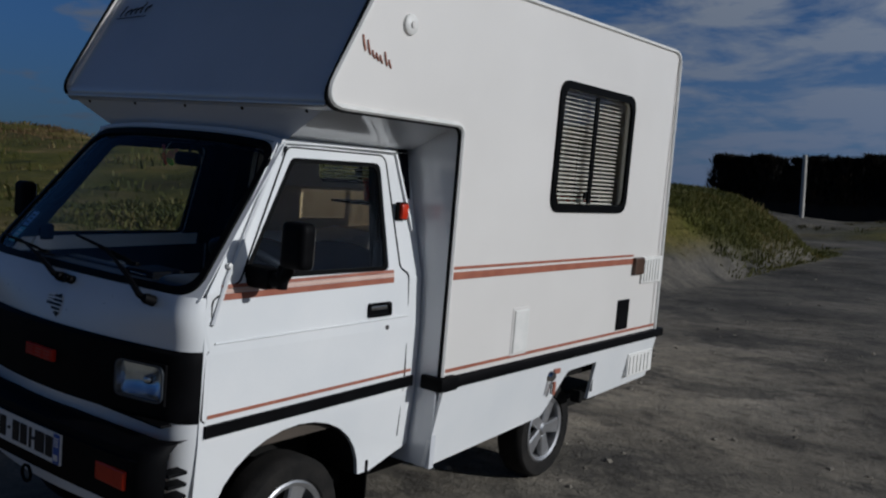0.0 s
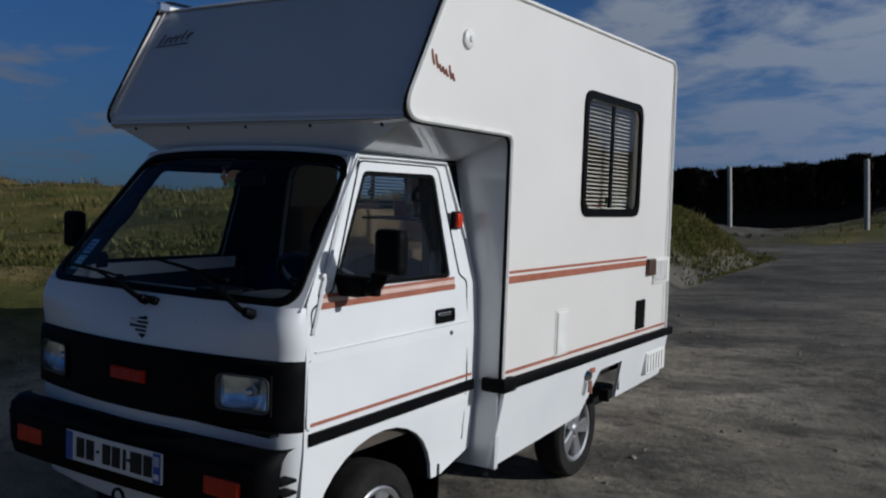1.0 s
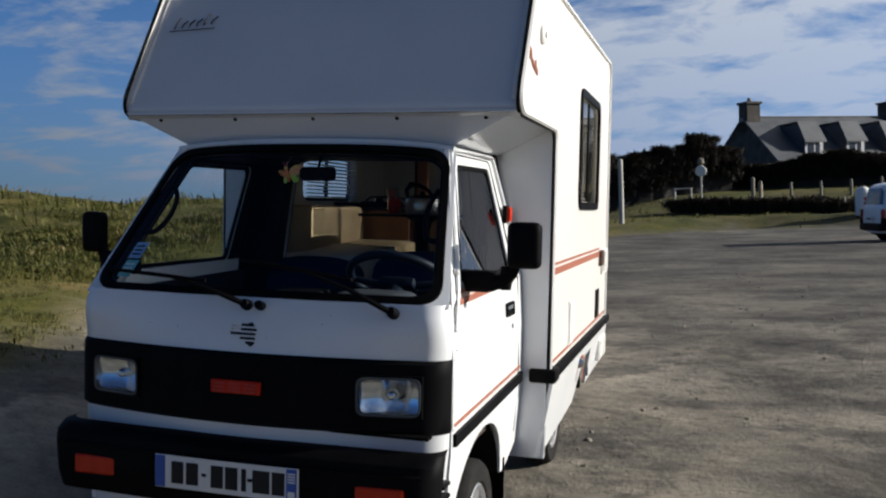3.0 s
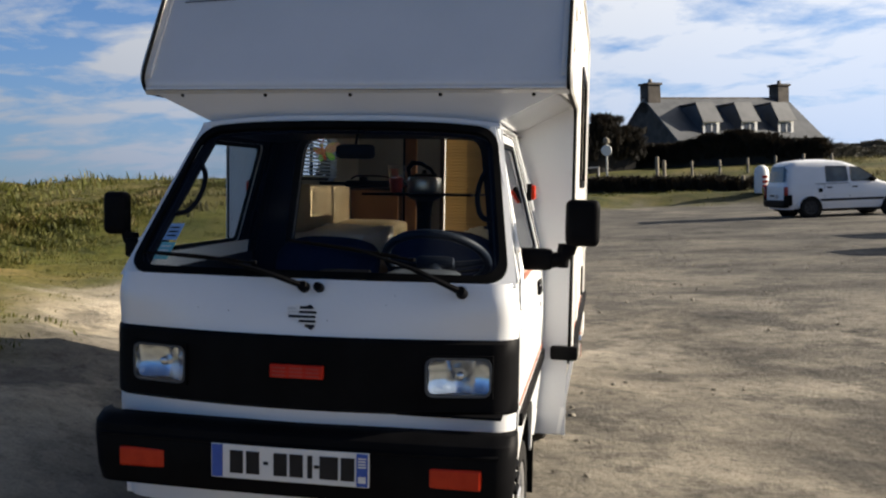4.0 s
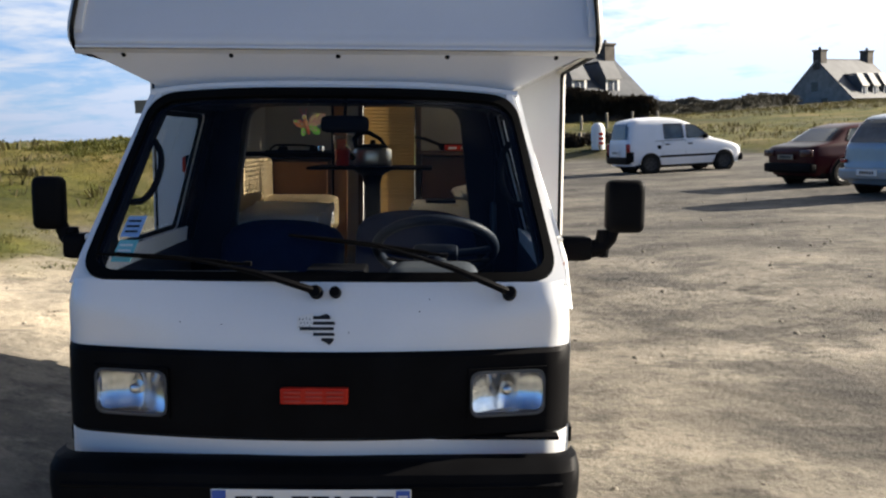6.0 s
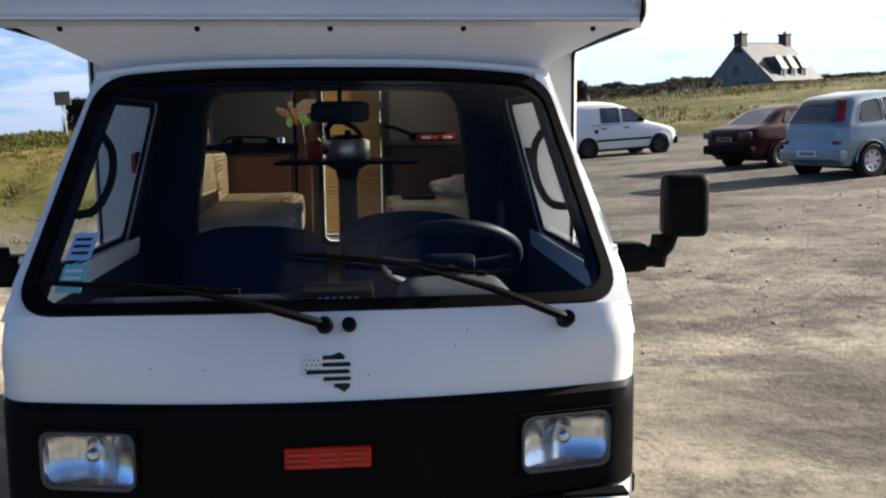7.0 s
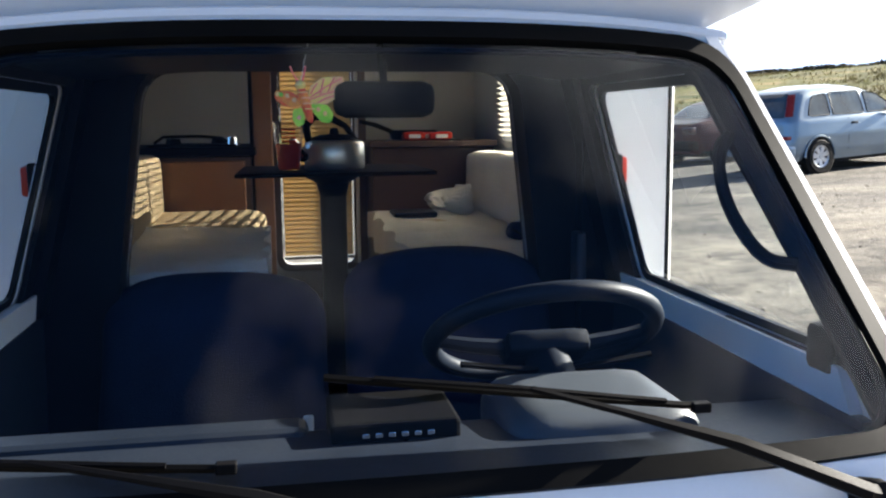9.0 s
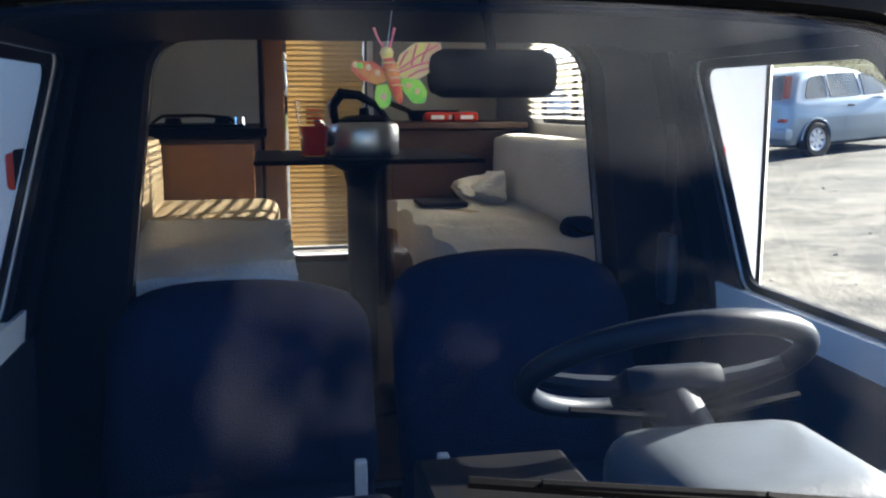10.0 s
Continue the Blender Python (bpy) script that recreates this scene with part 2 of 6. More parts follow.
SHEET = surface("white_cotton_sheet", (0.72, 0.68, 0.62), (0.80, 0.77, 0.71), 5, 0.9, 0, 0.5, 90)
WOOD = surface("orange_brown_wood", (0.24, 0.10, 0.034), (0.30, 0.135, 0.05), 3, 0.45, 0, 0.08, 50, coat=0.2)
WOOD_DARK = surface("dark_brown_wood", (0.055, 0.026, 0.014), (0.085, 0.042, 0.022), 4, 0.45, 0, 0.08, 50, coat=0.2)
FLOOR_MAT = surface("brown_floor_vinyl", (0.045, 0.035, 0.026), (0.07, 0.054, 0.040), 5, 0.6, 0, 0.1, 90)
UNDER = surface("dark_underbody", (0.005, 0.005, 0.0045), (0.009, 0.008, 0.007), 6, 0.85, 0, 0.1, 60, spec=0.2)
CUP_RED = translucent("red_drink", (0.97, 0.11, 0.07), 0.72, 0.3)
CLEAR = glass_pane("clear_plastic", (0.93, 0.92, 0.91))
GREEN_CLOTH = surface("olive_cloth", (0.22, 0.24, 0.08), (0.28, 0.30, 0.11), 9, 0.9, 0, 0.4, 140)


# ---- mesh tools ----
def thing(name, label, category, base=(0, 0, 0), frame_of=None, group="", kind=""):
    """An Empty at a thing's base. frame_of: the pose in which its parts are given."""
    e = new(name)
    e.empty_display_size = 0.2
    m = frame_of if frame_of is not None else Matrix.Identity(4)
    e.matrix_world = m @ Matrix.Translation(base)
    e["base"] = base
    tagged(e, label, category, group, kind)
    return e


def part(name, bm, material, parent=None, label="", smooth=False, base=None):
    """One bmesh as one mesh object under a thing or a part."""
    if base is None:
        o = parent
        base = None
        while o is not None and base is None:
            base = o["base"] if "base" in o.keys() else None
            o = o.parent
        base = tuple(base) if base is not None else (0, 0, 0)
    bmesh.ops.transform(bm, matrix=Matrix.Translation([-c for c in base]), verts=bm.verts[:])
    bmesh.ops.recalc_face_normals(bm, faces=bm.faces[:])
    me = bpy.data.meshes.new(name)
    bm.to_mesh(me)
    bm.free()
    if smooth:
        me.polygons.foreach_set("use_smooth", [True] * len(me.polygons))
        me.set_sharp_from_angle(angle=radians(38))
    ob = new(name, me)
    me.materials.append(material)
    if parent is not None:
        ob.parent = parent
    if label:
        tagged(ob, label)
    return ob


def piece(name, mesh, parent, m):
    """Another object on a mesh that is there already."""
    ob = new(name, mesh)
    ob.parent = parent
    ob.matrix_basis = m
    return ob


def box(x0, x1, y0, y1, z0, z1, bevel=0.0, seg=2, bm=None):
    bm = bm or bmesh.new()
    r = bmesh.ops.create_cube(bm, size=1.0)
    vs = r["verts"]
    bmesh.ops.transform(bm, matrix=Matrix.Translation(((x0 + x1) / 2, (y0 + y1) / 2, (z0 + z1) / 2)) @ Matrix.Diagonal((x1 - x0, y1 - y0, z1 - z0, 1)), verts=vs)
    if bevel > 0:
        es = {e for v in vs for e in v.link_edges}
        bmesh.ops.bevel(bm, geom=list(es), offset=bevel, segments=seg, profile=0.5, affect="EDGES")
    return bm


def fillet(pts, n=5):
    """A polygon of (u, v, radius) corners with rounded corners, as (u, v) points."""
    out = []
    k = len(pts)
    for i in range(k):
        a, b, c = Vector(pts[i - 1][:2]), Vector(pts[i][:2]), Vector(pts[(i + 1) % k][:2])
        r = pts[i][2] if len(pts[i]) > 2 else 0
        if r <= 0:
            out.append(tuple(b))
            continue
        u, v = (a - b).normalized(), (c - b).normalized()
        ang = u.angle(v)
        d = min(r / math.tan(ang / 2), 0.49 * (a - b).length, 0.49 * (c - b).length)
        p, q = b + u * d, b + v * d
        for j in range(n + 1):
            s = j / n
            out.append(tuple((1 - s) ** 2 * p + 2 * s * (1 - s) * b + s ** 2 * q))
    return out


def rr(u0, u1, v0, v1, r, n=6):
    return fillet([(u0, v0, r), (u1, v0, r), (u1, v1, r), (u0, v1, r)], n)


def plate(outer, holes, fn, depth, bm=None):
    """A flat piece of thickness depth with an outline and holes, laid through fn(u, v, w)."""
    from mathutils.geometry import tessellate_polygon
    bm = bm or bmesh.new()
    loops = [outer] + list(holes)
    tris = tessellate_polygon([[Vector((u, v, 0)) for u, v in lp] for lp in loops])
    flat = [p for lp in loops for p in lp]
    top = [bm.verts.new(fn(u, v, depth)) for u, v in flat]
    bot = [bm.verts.new(fn(u, v, 0)) for u, v in flat]
    for t in tris:
        try:
            bm.faces.new([top[i] for i in t])
            bm.faces.new([bot[i] for i in reversed(t)])
        except ValueError:
            pass
    k = 0
    for lp in loops:
        n = len(lp)
        for i in range(n):
            a, b = k + i, k + (i + 1) % n
            bm.faces.new((top[a], top[b], bot[b], bot[a]))
        k += n
    return bm


def ring(a, b, fn, depth, bm=None):
    """A frame between two loops of as many points, with thickness."""
    bm = bm or bmesh.new()
    n = len(a)
    L = [[bm.verts.new(fn(u, v, w)) for u, v in lp] for lp, w in ((a, 0), (a, depth), (b, depth), (b, 0))]
    for i in range(n):
        j = (i + 1) % n
        for k in range(4):
            p, q = L[k], L[(k + 1) % 4]
            bm.faces.new((p[i], p[j], q[j], q[i]))
    return bm


def pane(loop, fn, w=0.0, steps=6, bm=None):
    """A curved sheet that fills a loop."""
    bm = bm or bmesh.new()
    cu, cv = sum(p[0] for p in loop) / len(loop), sum(p[1] for p in loop) / len(loop)
    rows = []
    for s in range(steps):
        k = 1 - s / steps
        rows.append([bm.verts.new(fn(cu + (u - cu) * k, cv + (v - cv) * k, w)) for u, v in loop])
    c = bm.verts.new(fn(cu, cv, w))
    n = len(loop)
    for a, b in zip(rows, rows[1:]):
        for i in range(n):
            j = (i + 1) % n
            bm.faces.new((a[i], a[j], b[j], b[i]))
    for i in range(n):
        bm.faces.new((rows[-1][i], rows[-1][(i + 1) % n], c))
    return bm


def sheet(fn, us, vs, bm=None):
    """A grid of points fn(u, v)."""
    bm = bm or bmesh.new()
    g = [[bm.verts.new(fn(u, v)) for u in us] for v in vs]
    for r0, r1 in zip(g, g[1:]):
        for i in range(len(us) - 1):
            bm.faces.new((r0[i], r0[i + 1], r1[i + 1], r1[i]))
    return bm


def tube(points, r, n=8, bm=None, closed=False):
    """A round bar along points; r a radius or one for each point."""
    bm = bm or bmesh.new()
    pts = [Vector(p) for p in points]
    k = len(pts)
    rs = r if isinstance(r, (list, tuple)) else [r] * k
    prev = None
    rows = []
    for i, p in enumerate(pts):
        a = pts[i - 1] if (i or closed) else p
        b = pts[(i + 1) % k] if (i < k - 1 or closed) else p
        d = (b - a).normalized()
        side = (prev - d * prev.dot(d)) if prev is not None else d.orthogonal()
        side.normalize()
        prev = side
        other = d.cross(side)
        rows.append([bm.verts.new(p + (side * math.cos(2 * math.pi * j / n) + other * math.sin(2 * math.pi * j / n)) * rs[i]) for j in range(n)])
    for i in range(k if closed else k - 1):
        a, b = rows[i], rows[(i + 1) % k]
        for j in range(n):
            bm.faces.new((a[j], a[(j + 1) % n], b[(j + 1) % n], b[j]))
    if not closed:
        bm.faces.new(list(reversed(rows[0])))
        bm.faces.new(rows[-1])
    return bm


def lathe(profile, m, n=28, bm=None):
    """A turned body: (radius, height) points round the z axis of the pose m."""
    bm = bm or bmesh.new()
    rows = []
    for r, h in profile:
        if r < 1e-6:
            rows.append([bm.verts.new(m @ Vector((0, 0, h)))])
        else:
            rows.append([bm.verts.new(m @ Vector((r * math.cos(2 * math.pi * j / n), r * math.sin(2 * math.pi * j / n), h))) for j in range(n)])
    for a, b in zip(rows, rows[1:]):
        if len(a) == 1 and len(b) == 1:
            continue
        for j in range(n):
            q = (j + 1) % n
            f = [a[0], b[q], b[j]] if len(a) == 1 else [a[j], a[q], b[0]] if len(b) == 1 else [a[j], a[q], b[q], b[j]]
            bm.faces.new(f)
    return bm


def cushion(x0, x1, y0, y1, z0, z1, bevel=0.05, wob=0.008, freq=5.0, cuts=9):
    """A soft block: rounded, slightly uneven."""
    bm = box(x0, x1, y0, y1, z0, z1, 0)
    bmesh.ops.subdivide_edges(bm, edges=bm.edges[:], cuts=cuts, use_grid_fill=True)
    c = Vector(((x0 + x1) / 2, (y0 + y1) / 2, (z0 + z1) / 2))
    h = Vector(((x1 - x0) / 2, (y1 - y0) / 2, (z1 - z0) / 2))
    for v in bm.verts:
        d = v.co - c
        q = [max(abs(d[i]) - (h[i] - bevel), 0) for i in range(3)]
        ln = math.sqrt(sum(t * t for t in q))
        if ln > bevel:
            for i in range(3):
                if q[i] > 0:
                    d[i] = math.copysign(h[i] - bevel + q[i] * bevel / ln, d[i])
        v.co = c + d
        v.co += noise.noise_vector(v.co * freq) * wob
    return bm


smoothstep = lambda a, b, x: (lambda t: t * t * (3 - 2 * t))(min(max((x - a) / (b - a), 0), 1))


# ---- the camper van ----
camper = thing("camper_van", "small white coach-built camper van with overcab, parked on gravel", "camper van", (0, 1.9, 0), VAN)

# coach body: side walls with a window opening each
SIDE = fillet([(0.525, 1.858, 0.07), (0.858, 2.438, 0.10), (3.545, 2.480, 0.09), (3.585, 0.765, 0.0), (1.362, 0.765, 0.0), (1.362, 1.858, 0.05)], 7)
WIN = rr(2.155, 2.955, 1.525, 2.130, 0.07)
for s, nm in ((1, "with brown stripes and a window"), (-1, "in shade, with a window")):
    d = 0.0 if s > 0 else 0.016
    wall = part("side_wall", plate(SIDE, [WIN], lambda u, v, w, s=s, d=d: (s * (0.796 - d + w), u, v), 0.030), COACH, camper, "cream side wall " + nm)
    part("wall_lining", plate(fillet([(1.40, 1.90), (1.40, 0.78), (3.51, 0.78), (3.51, 2.40), (1.0, 2.40), (0.85, 2.2)]), [WIN], lambda u, v, w, s=s, d=d: (s * (0.784 - d + w), u, v), 0.010), LINING, camper)
    # rounded edge trim round the side
    part("edge_trim", tube([(s * (0.829 - d), u, v) for u, v in fillet([(1.362, 0.775, 0), (1.362, 1.858, 0.05), (0.525, 1.858, 0.07), (0.858, 2.438, 0.10), (3.545, 2.480, 0.09), (3.585, 0.775, 0)], 7)], 0.011, 6), WHITE, wall, "white plastic edge trim", smooth=True)
    part("edge_seal", tube([(s * (0.822 - d), u, v) for u, v in fillet([(1.349, 0.775, 0), (1.349, 1.846, 0.05), (0.512, 1.846, 0.07), (0.850, 2.464, 0.10), (1.4, 2.474, 0)], 7)], 0.007, 6), RUBBER, wall, "black rubber seal along the edge", smooth=True)
    # window: rubber frame, sliding sashes, panes, blind
    win = part("window", ring(rr(2.135, 2.975, 1.505, 2.150, 0.085), rr(2.175, 2.935, 1.545, 2.110, 0.06), lambda u, v, w, s=s, d=d: (s * (0.822 - d + w), u, v), 0.016), RUBBER, camper, "black-framed sliding side window")
    part("sash", box(*sorted((s * (0.811 - d), s * (0.822 - d))), 2.535, 2.572, 1.55, 2.105, 0.003), RUBBER, win)
    part("catch", box(*sorted((s * (0.806 - d), s * (0.816 - d))), 2.505, 2.535, 1.57, 1.61, 0.003), BLACK, win)
    for a, b in ((2.165, 2.55), (2.555, 2.945)):
        g = part("pane", pane(rr(a, b, 1.535, 2.12, 0.03), lambda u, v, w, s=s, d=d: (s * (0.817 - d), u, v), 0, 2), SIDE_GLASS, win)
        g.visible_shadow = False
    m = bmesh.new()
    bmesh.ops.create_grid(m, x_segments=1, y_segments=4, size=0.5)
    for v in m.verts:
        v.co = Vector((v.co.y * 0.024, v.co.x * 0.76, 0.0022 * math.cos(v.co.y * math.pi)))
    me = bpy.data.meshes.new("slat")
    m.to_mesh(me)
    m.free()
    me.materials.append(SLAT)
    for i in range(27):
        piece("slat", me, win, Matrix.Translation((s * (0.766 - d), 2.555 - 1.9, 1.550 + i * 0.0212)) @ Matrix.Rotation(radians(s * 19 + random.uniform(-2, 2)), 4, "Y"))
    part("blind_rail", box(*sorted((s * 0.752, s * (0.780 - d))), 2.165, 2.94, 2.12, 2.145, 0.003), WHITE, win)
    for y in (2.33, 2.78):
        part("blind_cord", tube([(s * (0.766 - d), y, 1.545), (s * (0.766 - d), y, 2.125)], 0.0012, 4), WHITE, win)
    # stripes
    for y1, z0, z1, lab in ((3.165, 1.252, 1.264, "thin brown-red stripe"), (3.165, 1.208, 1.240, "broad brown-red stripe"), (3.57, 0.806, 0.820, "thin brown-red stripe")):
        part("stripe", box(*sorted((s * (0.825 - d), s * (0.8295 - d))), 1.378, y1, z0, z1), STRIPE, wall, lab)
    # rubbing rail with a black end block
    part("rub_rail", box(*sorted((s * (0.812 - d), s * (0.852 - d))), 1.38, 3.68, 0.735, 0.785, 0.008), BLACK, camper, "black rubbing rail", smooth=True)
    part("rail_end", box(*sorted((s * (0.738 - d), s * (0.860 - d))), 1.325, 1.45, 0.728, 0.792, 0.012), BLACK, camper, "black corner block of the rail", smooth=True)
    # skirt below the rail, cut away at the rear wheel
    SK = fillet([(1.36, 0.74), (1.35, 0.60), (1.338, 0.385, 0.01), (2.30, 0.445, 0.06), (2.49, 0.665, 0.05), (2.81, 0.672), (2.81, 0.455), (3.57, 0.482, 0.02), (3.59, 0.74)], 4)
    part("skirt", plate(SK, [], lambda u, v, w, s=s, d=d: (s * (0.772 - d + 0.056 * (v - 0.385) / 0.36 + w), u, v), 0.018), PAINT, camper, "white lower skirt panel")
    part("skirt_seam", box(*sorted((s * (0.806 - d), s * (0.8185 - d))), 2.816, 2.820, 0.50, 0.735), RUBBER, camper)
    if s > 0:
        # fittings of this side
        lid = part("vent", lathe([(0, 0.016), (0.030, 0.016), (0.038, 0.010), (0.040, 0), (0.040, -0.004)], pose(0.827, 0.965, 2.20, 0, 90, 0), 24), WHITE, camper, "round cream vent cap", smooth=True)
        part("hub", lathe([(0, 0.022), (0.012, 0.022), (0.014, 0.016)], pose(0.827, 0.965, 2.20, 0, 90, 0), 16), COACH, lid)
        flap = part("flap", box(0.824, 0.838, 1.905, 2.03, 0.825, 1.035, 0.006), WHITE, camper, "narrow white plastic flap")
        part("flap_frame", box(0.8235, 0.830, 1.893, 2.042, 0.813, 1.047, 0.004), COACH, flap)
        part("cover", box(0.822, 0.836, 3.02, 3.165, 0.828, 1.003, 0.005), BLACK, camper, "black socket cover")
        part("latch", box(0.822, 0.851, 3.165, 3.29, 1.145, 1.246, 0.008), WOOD_DARK, camper, "brown catch at the end of the stripe")
        for nm, y0, y1, z0, z1 in (("locker_vent", 3.29, 3.575, 1.085, 1.245), ("lower_vent", 3.22, 3.57, 0.525, 0.665)):
            lv = part(nm, box(0.805, 0.840, y0, y1, z0, z1, 0.006), WHITE, camper, "off-white louvred vent")
            n = 6
            for i in range(n):
                part("louvre", box(0.838, 0.846, y0 + 0.02 + i * (y1 - y0 - 0.04) / n, y0 + 0.02 + (i + 0.55) * (y1 - y0 - 0.04) / n, z0 + 0.015, z1 - 0.015, 0.003), WHITE, lv)
        fl = part("filler_lock", lathe([(0, 0.03), (0.022, 0.03), (0.03, 0.012), (0.034, 0)], pose(0.826, 2.30, 0.665, 0, 90, 0), 18), CHROME, camper, "filler cap with lock", smooth=True)
        part("lock_tab", box(0.841, 0.851, 2.315, 2.375, 0.672, 0.70, 0.004), STRIPE, fl)
        part("key", box(0.846, 0.851, 2.285, 2.302, 0.575, 0.645, 0.002), CHROME, fl)
        part("key_tag", box(0.846, 0.854, 2.31, 2.335, 0.565, 0.635, 0.004), STRIPE, fl)
        # model lettering, kept as strokes
        for i, (y, z, h, lean) in enumerate(((0.715, 2.095, 0.055, 0.2), (0.742, 2.083, 0.05, 0.25), (0.768, 2.062, 0.028, 0.3), (0.790, 2.056, 0.028, 0.3), (0.812, 2.050, 0.028, 0.3), (0.838, 2.055, 0.050, 0.2), (0.862, 2.040, 0.028, 0.25))):
            part("script_mark", tube([(0.829, y - lean * h / 2, z + h / 2), (0.8305, y, z), (0.829, y + 0.012, z - h / 2)], 0.0035, 5), STRIPE, wall, "brown script stroke")

# overcab front, roof and rear: one bent skin between the side walls
PROFILE = fillet([(0.66, 1.80, 0), (0.545, 1.862, 0.05), (0.862, 2.431, 0.10), (3.535, 2.470, 0.08), (3.535, 0.78, 0)], 9)
part("overcab_front", sheet(lambda u, v: (u, *PROFILE[v]), [-0.810 + 1.636 * i / 12 for i in range(13)], range(1, 14)), FRONT, camper, "moulded white overcab front", smooth=True)
part("roof", sheet(lambda u, v: (u, PROFILE[v][0], PROFILE[v][1] + 0.012 * (1 - (u / 0.826) ** 2)), [-0.810 + 1.636 * i / 12 for i in range(13)], range(13, 25)), FRONT, camper, "white moulded roof", smooth=True)
part("ceiling_lining", box(-0.770, 0.786, 0.85, 3.51, 2.40, 2.415), LINING, camper)
DOORWIN = rr(-0.145, 0.195, 0.945, 1.95, 0.05)
part("rear_wall", plate([(-0.810, 0.52), (0.826, 0.52), (0.826, 2.42), (-0.810, 2.42)], [DOORWIN], lambda u, v, w: (u, 3.515 + w, v), 0.020), COACH, camper, "cream rear wall with door window")
part("rear_lining", plate([(-0.768, 0.78), (0.784, 0.78), (0.784, 2.40), (-0.768, 2.40)], [DOORWIN], lambda u, v, w: (u, 3.500 + w, v), 0.010), LINING, camper)
rw = part("window", ring(rr(-0.175, 0.225, 0.915, 1.98, 0.07), DOORWIN, lambda u, v, w: (u, 3.487 + w, v), 0.012), WOOD_DARK, camper, "rear door window with closed blind")
g = part("pane", pane(DOORWIN, lambda u, v, w: (u, 3.530, v), 0, 2), SIDE_GLASS, rw)
g.visible_shadow = False
m = bmesh.new()
bmesh.ops.create_grid(m, x_segments=1, y_segments=4, size=0.5)
for v in m.verts:
    v.co = Vector((v.co.x * 0.32, v.co.y * 0.025, 0.0022 * math.cos(v.co.y * math.pi)))
me = bpy.data.meshes.new("slat")
m.to_mesh(me)
m.free()
me.materials.append(SLAT_WARM)
for i in range(44):
    piece("slat", me, rw, Matrix.Translation((0.025, 3.483 - 1.9, 1.00 + i * 0.0215)) @ Matrix.Rotation(radians(-64 + random.uniform(-2, 2)), 4, "X"))
part("blind_rail", box(-0.14, 0.19, 3.47, 3.495, 0.972, 0.985, 0.003), WHITE, rw)

# funnel between overcab and cab roof
bm = bmesh.new()
A = [(-0.80, 0.575, 1.858), (0.815, 0.575, 1.858), (0.815, 1.362, 1.858), (-0.80, 1.362, 1.858)]
B = [(-0.555, 0.640, 1.735), (0.555, 0.640, 1.735), (0.575, 1.362, 1.740), (-0.575, 1.362, 1.740)]
va, vb = [bm.verts.new(p) for p in A], [bm.verts.new(p) for p in B]
for i in (0, 1, 3):
    bm.faces.new((va[i], va[(i + 1) % 4], vb[(i + 1) % 4], vb[i]))
funnel = part("overcab_underside", bm, FRONT, camper, "white sloping underside of the overcab")
part("underside_strip", box(-0.797, 0.812, 0.552, 0.580, 1.855, 1.862), FRONT, funnel)
for x in (-0.66, -0.323, 0.012, 0.355, 0.698):
    part("screw", lathe([(0, 0.004), (0.006, 0.003), (0.008, 0)], pose(x, 0.5868, 1.8362, 118, 0, 0), 10), BLACK, funnel)
part("joint_line", box(-0.795, 0.795, 0.5695, 0.5735, 1.853, 1.8575), RUBBER, funnel)
# top corner lamp and lettering strokes on the overcab
part("corner_clip", box(-0.80, -0.765, 0.80, 0.86, 2.405, 2.45, 0.008), CHROME, camper)
for i in range(6):
    x = -0.70 + i * 0.034
    z = 2.25 + 0.004 * i
    y = 0.545 + (z - 1.862) / (2.435 - 1.862) * (0.862 - 0.545)
    part("script_mark", tube([(x + 0.012, y + 0.012, z + (0.035 if i in (0, 4) else 0.018)), (x, y - 0.008, z), (x - 0.004, y - 0.016, z - 0.018)], 0.0032, 5), MARK, camper, "dark script stroke")
part("script_line", tube([(-0.72, 0.735, 2.222), (-0.51, 0.742, 2.232)], 0.002, 5), MARK, camper)

# floor and the wall between cab and living space
OPEN = fillet([(-0.50, 0.80, 0.03), (0.475, 0.80, 0.03), (0.462, 1.25, 0.1), (0.412, 1.716, 0.09), (-0.425, 1.716, 0.09), (-0.487, 1.25, 0.1)], 6)
part("front_wall", plate([(-0.797, 0.385), (0.812, 0.385), (0.820, 1.86), (-0.805, 1.86)], [OPEN], lambda u, v, w: (u, 1.345 + w, v), 0.03), FRONT, camper, "grey-white front wall of the coach body")
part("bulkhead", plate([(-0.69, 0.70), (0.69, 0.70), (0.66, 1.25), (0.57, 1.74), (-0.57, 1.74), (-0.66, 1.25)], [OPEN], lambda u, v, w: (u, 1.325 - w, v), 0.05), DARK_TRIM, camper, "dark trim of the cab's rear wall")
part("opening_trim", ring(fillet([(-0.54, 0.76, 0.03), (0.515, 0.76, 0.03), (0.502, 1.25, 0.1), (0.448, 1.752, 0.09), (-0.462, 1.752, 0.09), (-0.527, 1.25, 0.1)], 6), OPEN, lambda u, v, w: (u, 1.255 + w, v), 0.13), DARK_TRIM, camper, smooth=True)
part("floor_panel", box(-0.77, 0.77, 1.37, 3.51, 0.74, 0.775), FLOOR_MAT, camper, "brown vinyl floor")
part("cab_floor", box(-0.66, 0.66, 0.22, 1.34, 0.62, 0.66), FLOOR_MAT, camper)
part("chassis", box(-0.55, 0.55, 0.35, 3.45, 0.30, 0.40, 0.02), UNDER, camper, "dark chassis frame")
for y in (0.66, 2.62):
    part("axle", tube([(-0.6, y, 0.29), (0.6, y, 0.29)], 0.04, 8), UNDER, camper)
part("underfloor", box(-0.76, 0.76, 1.38, 3.50, 0.60, 0.735), UNDER, camper)


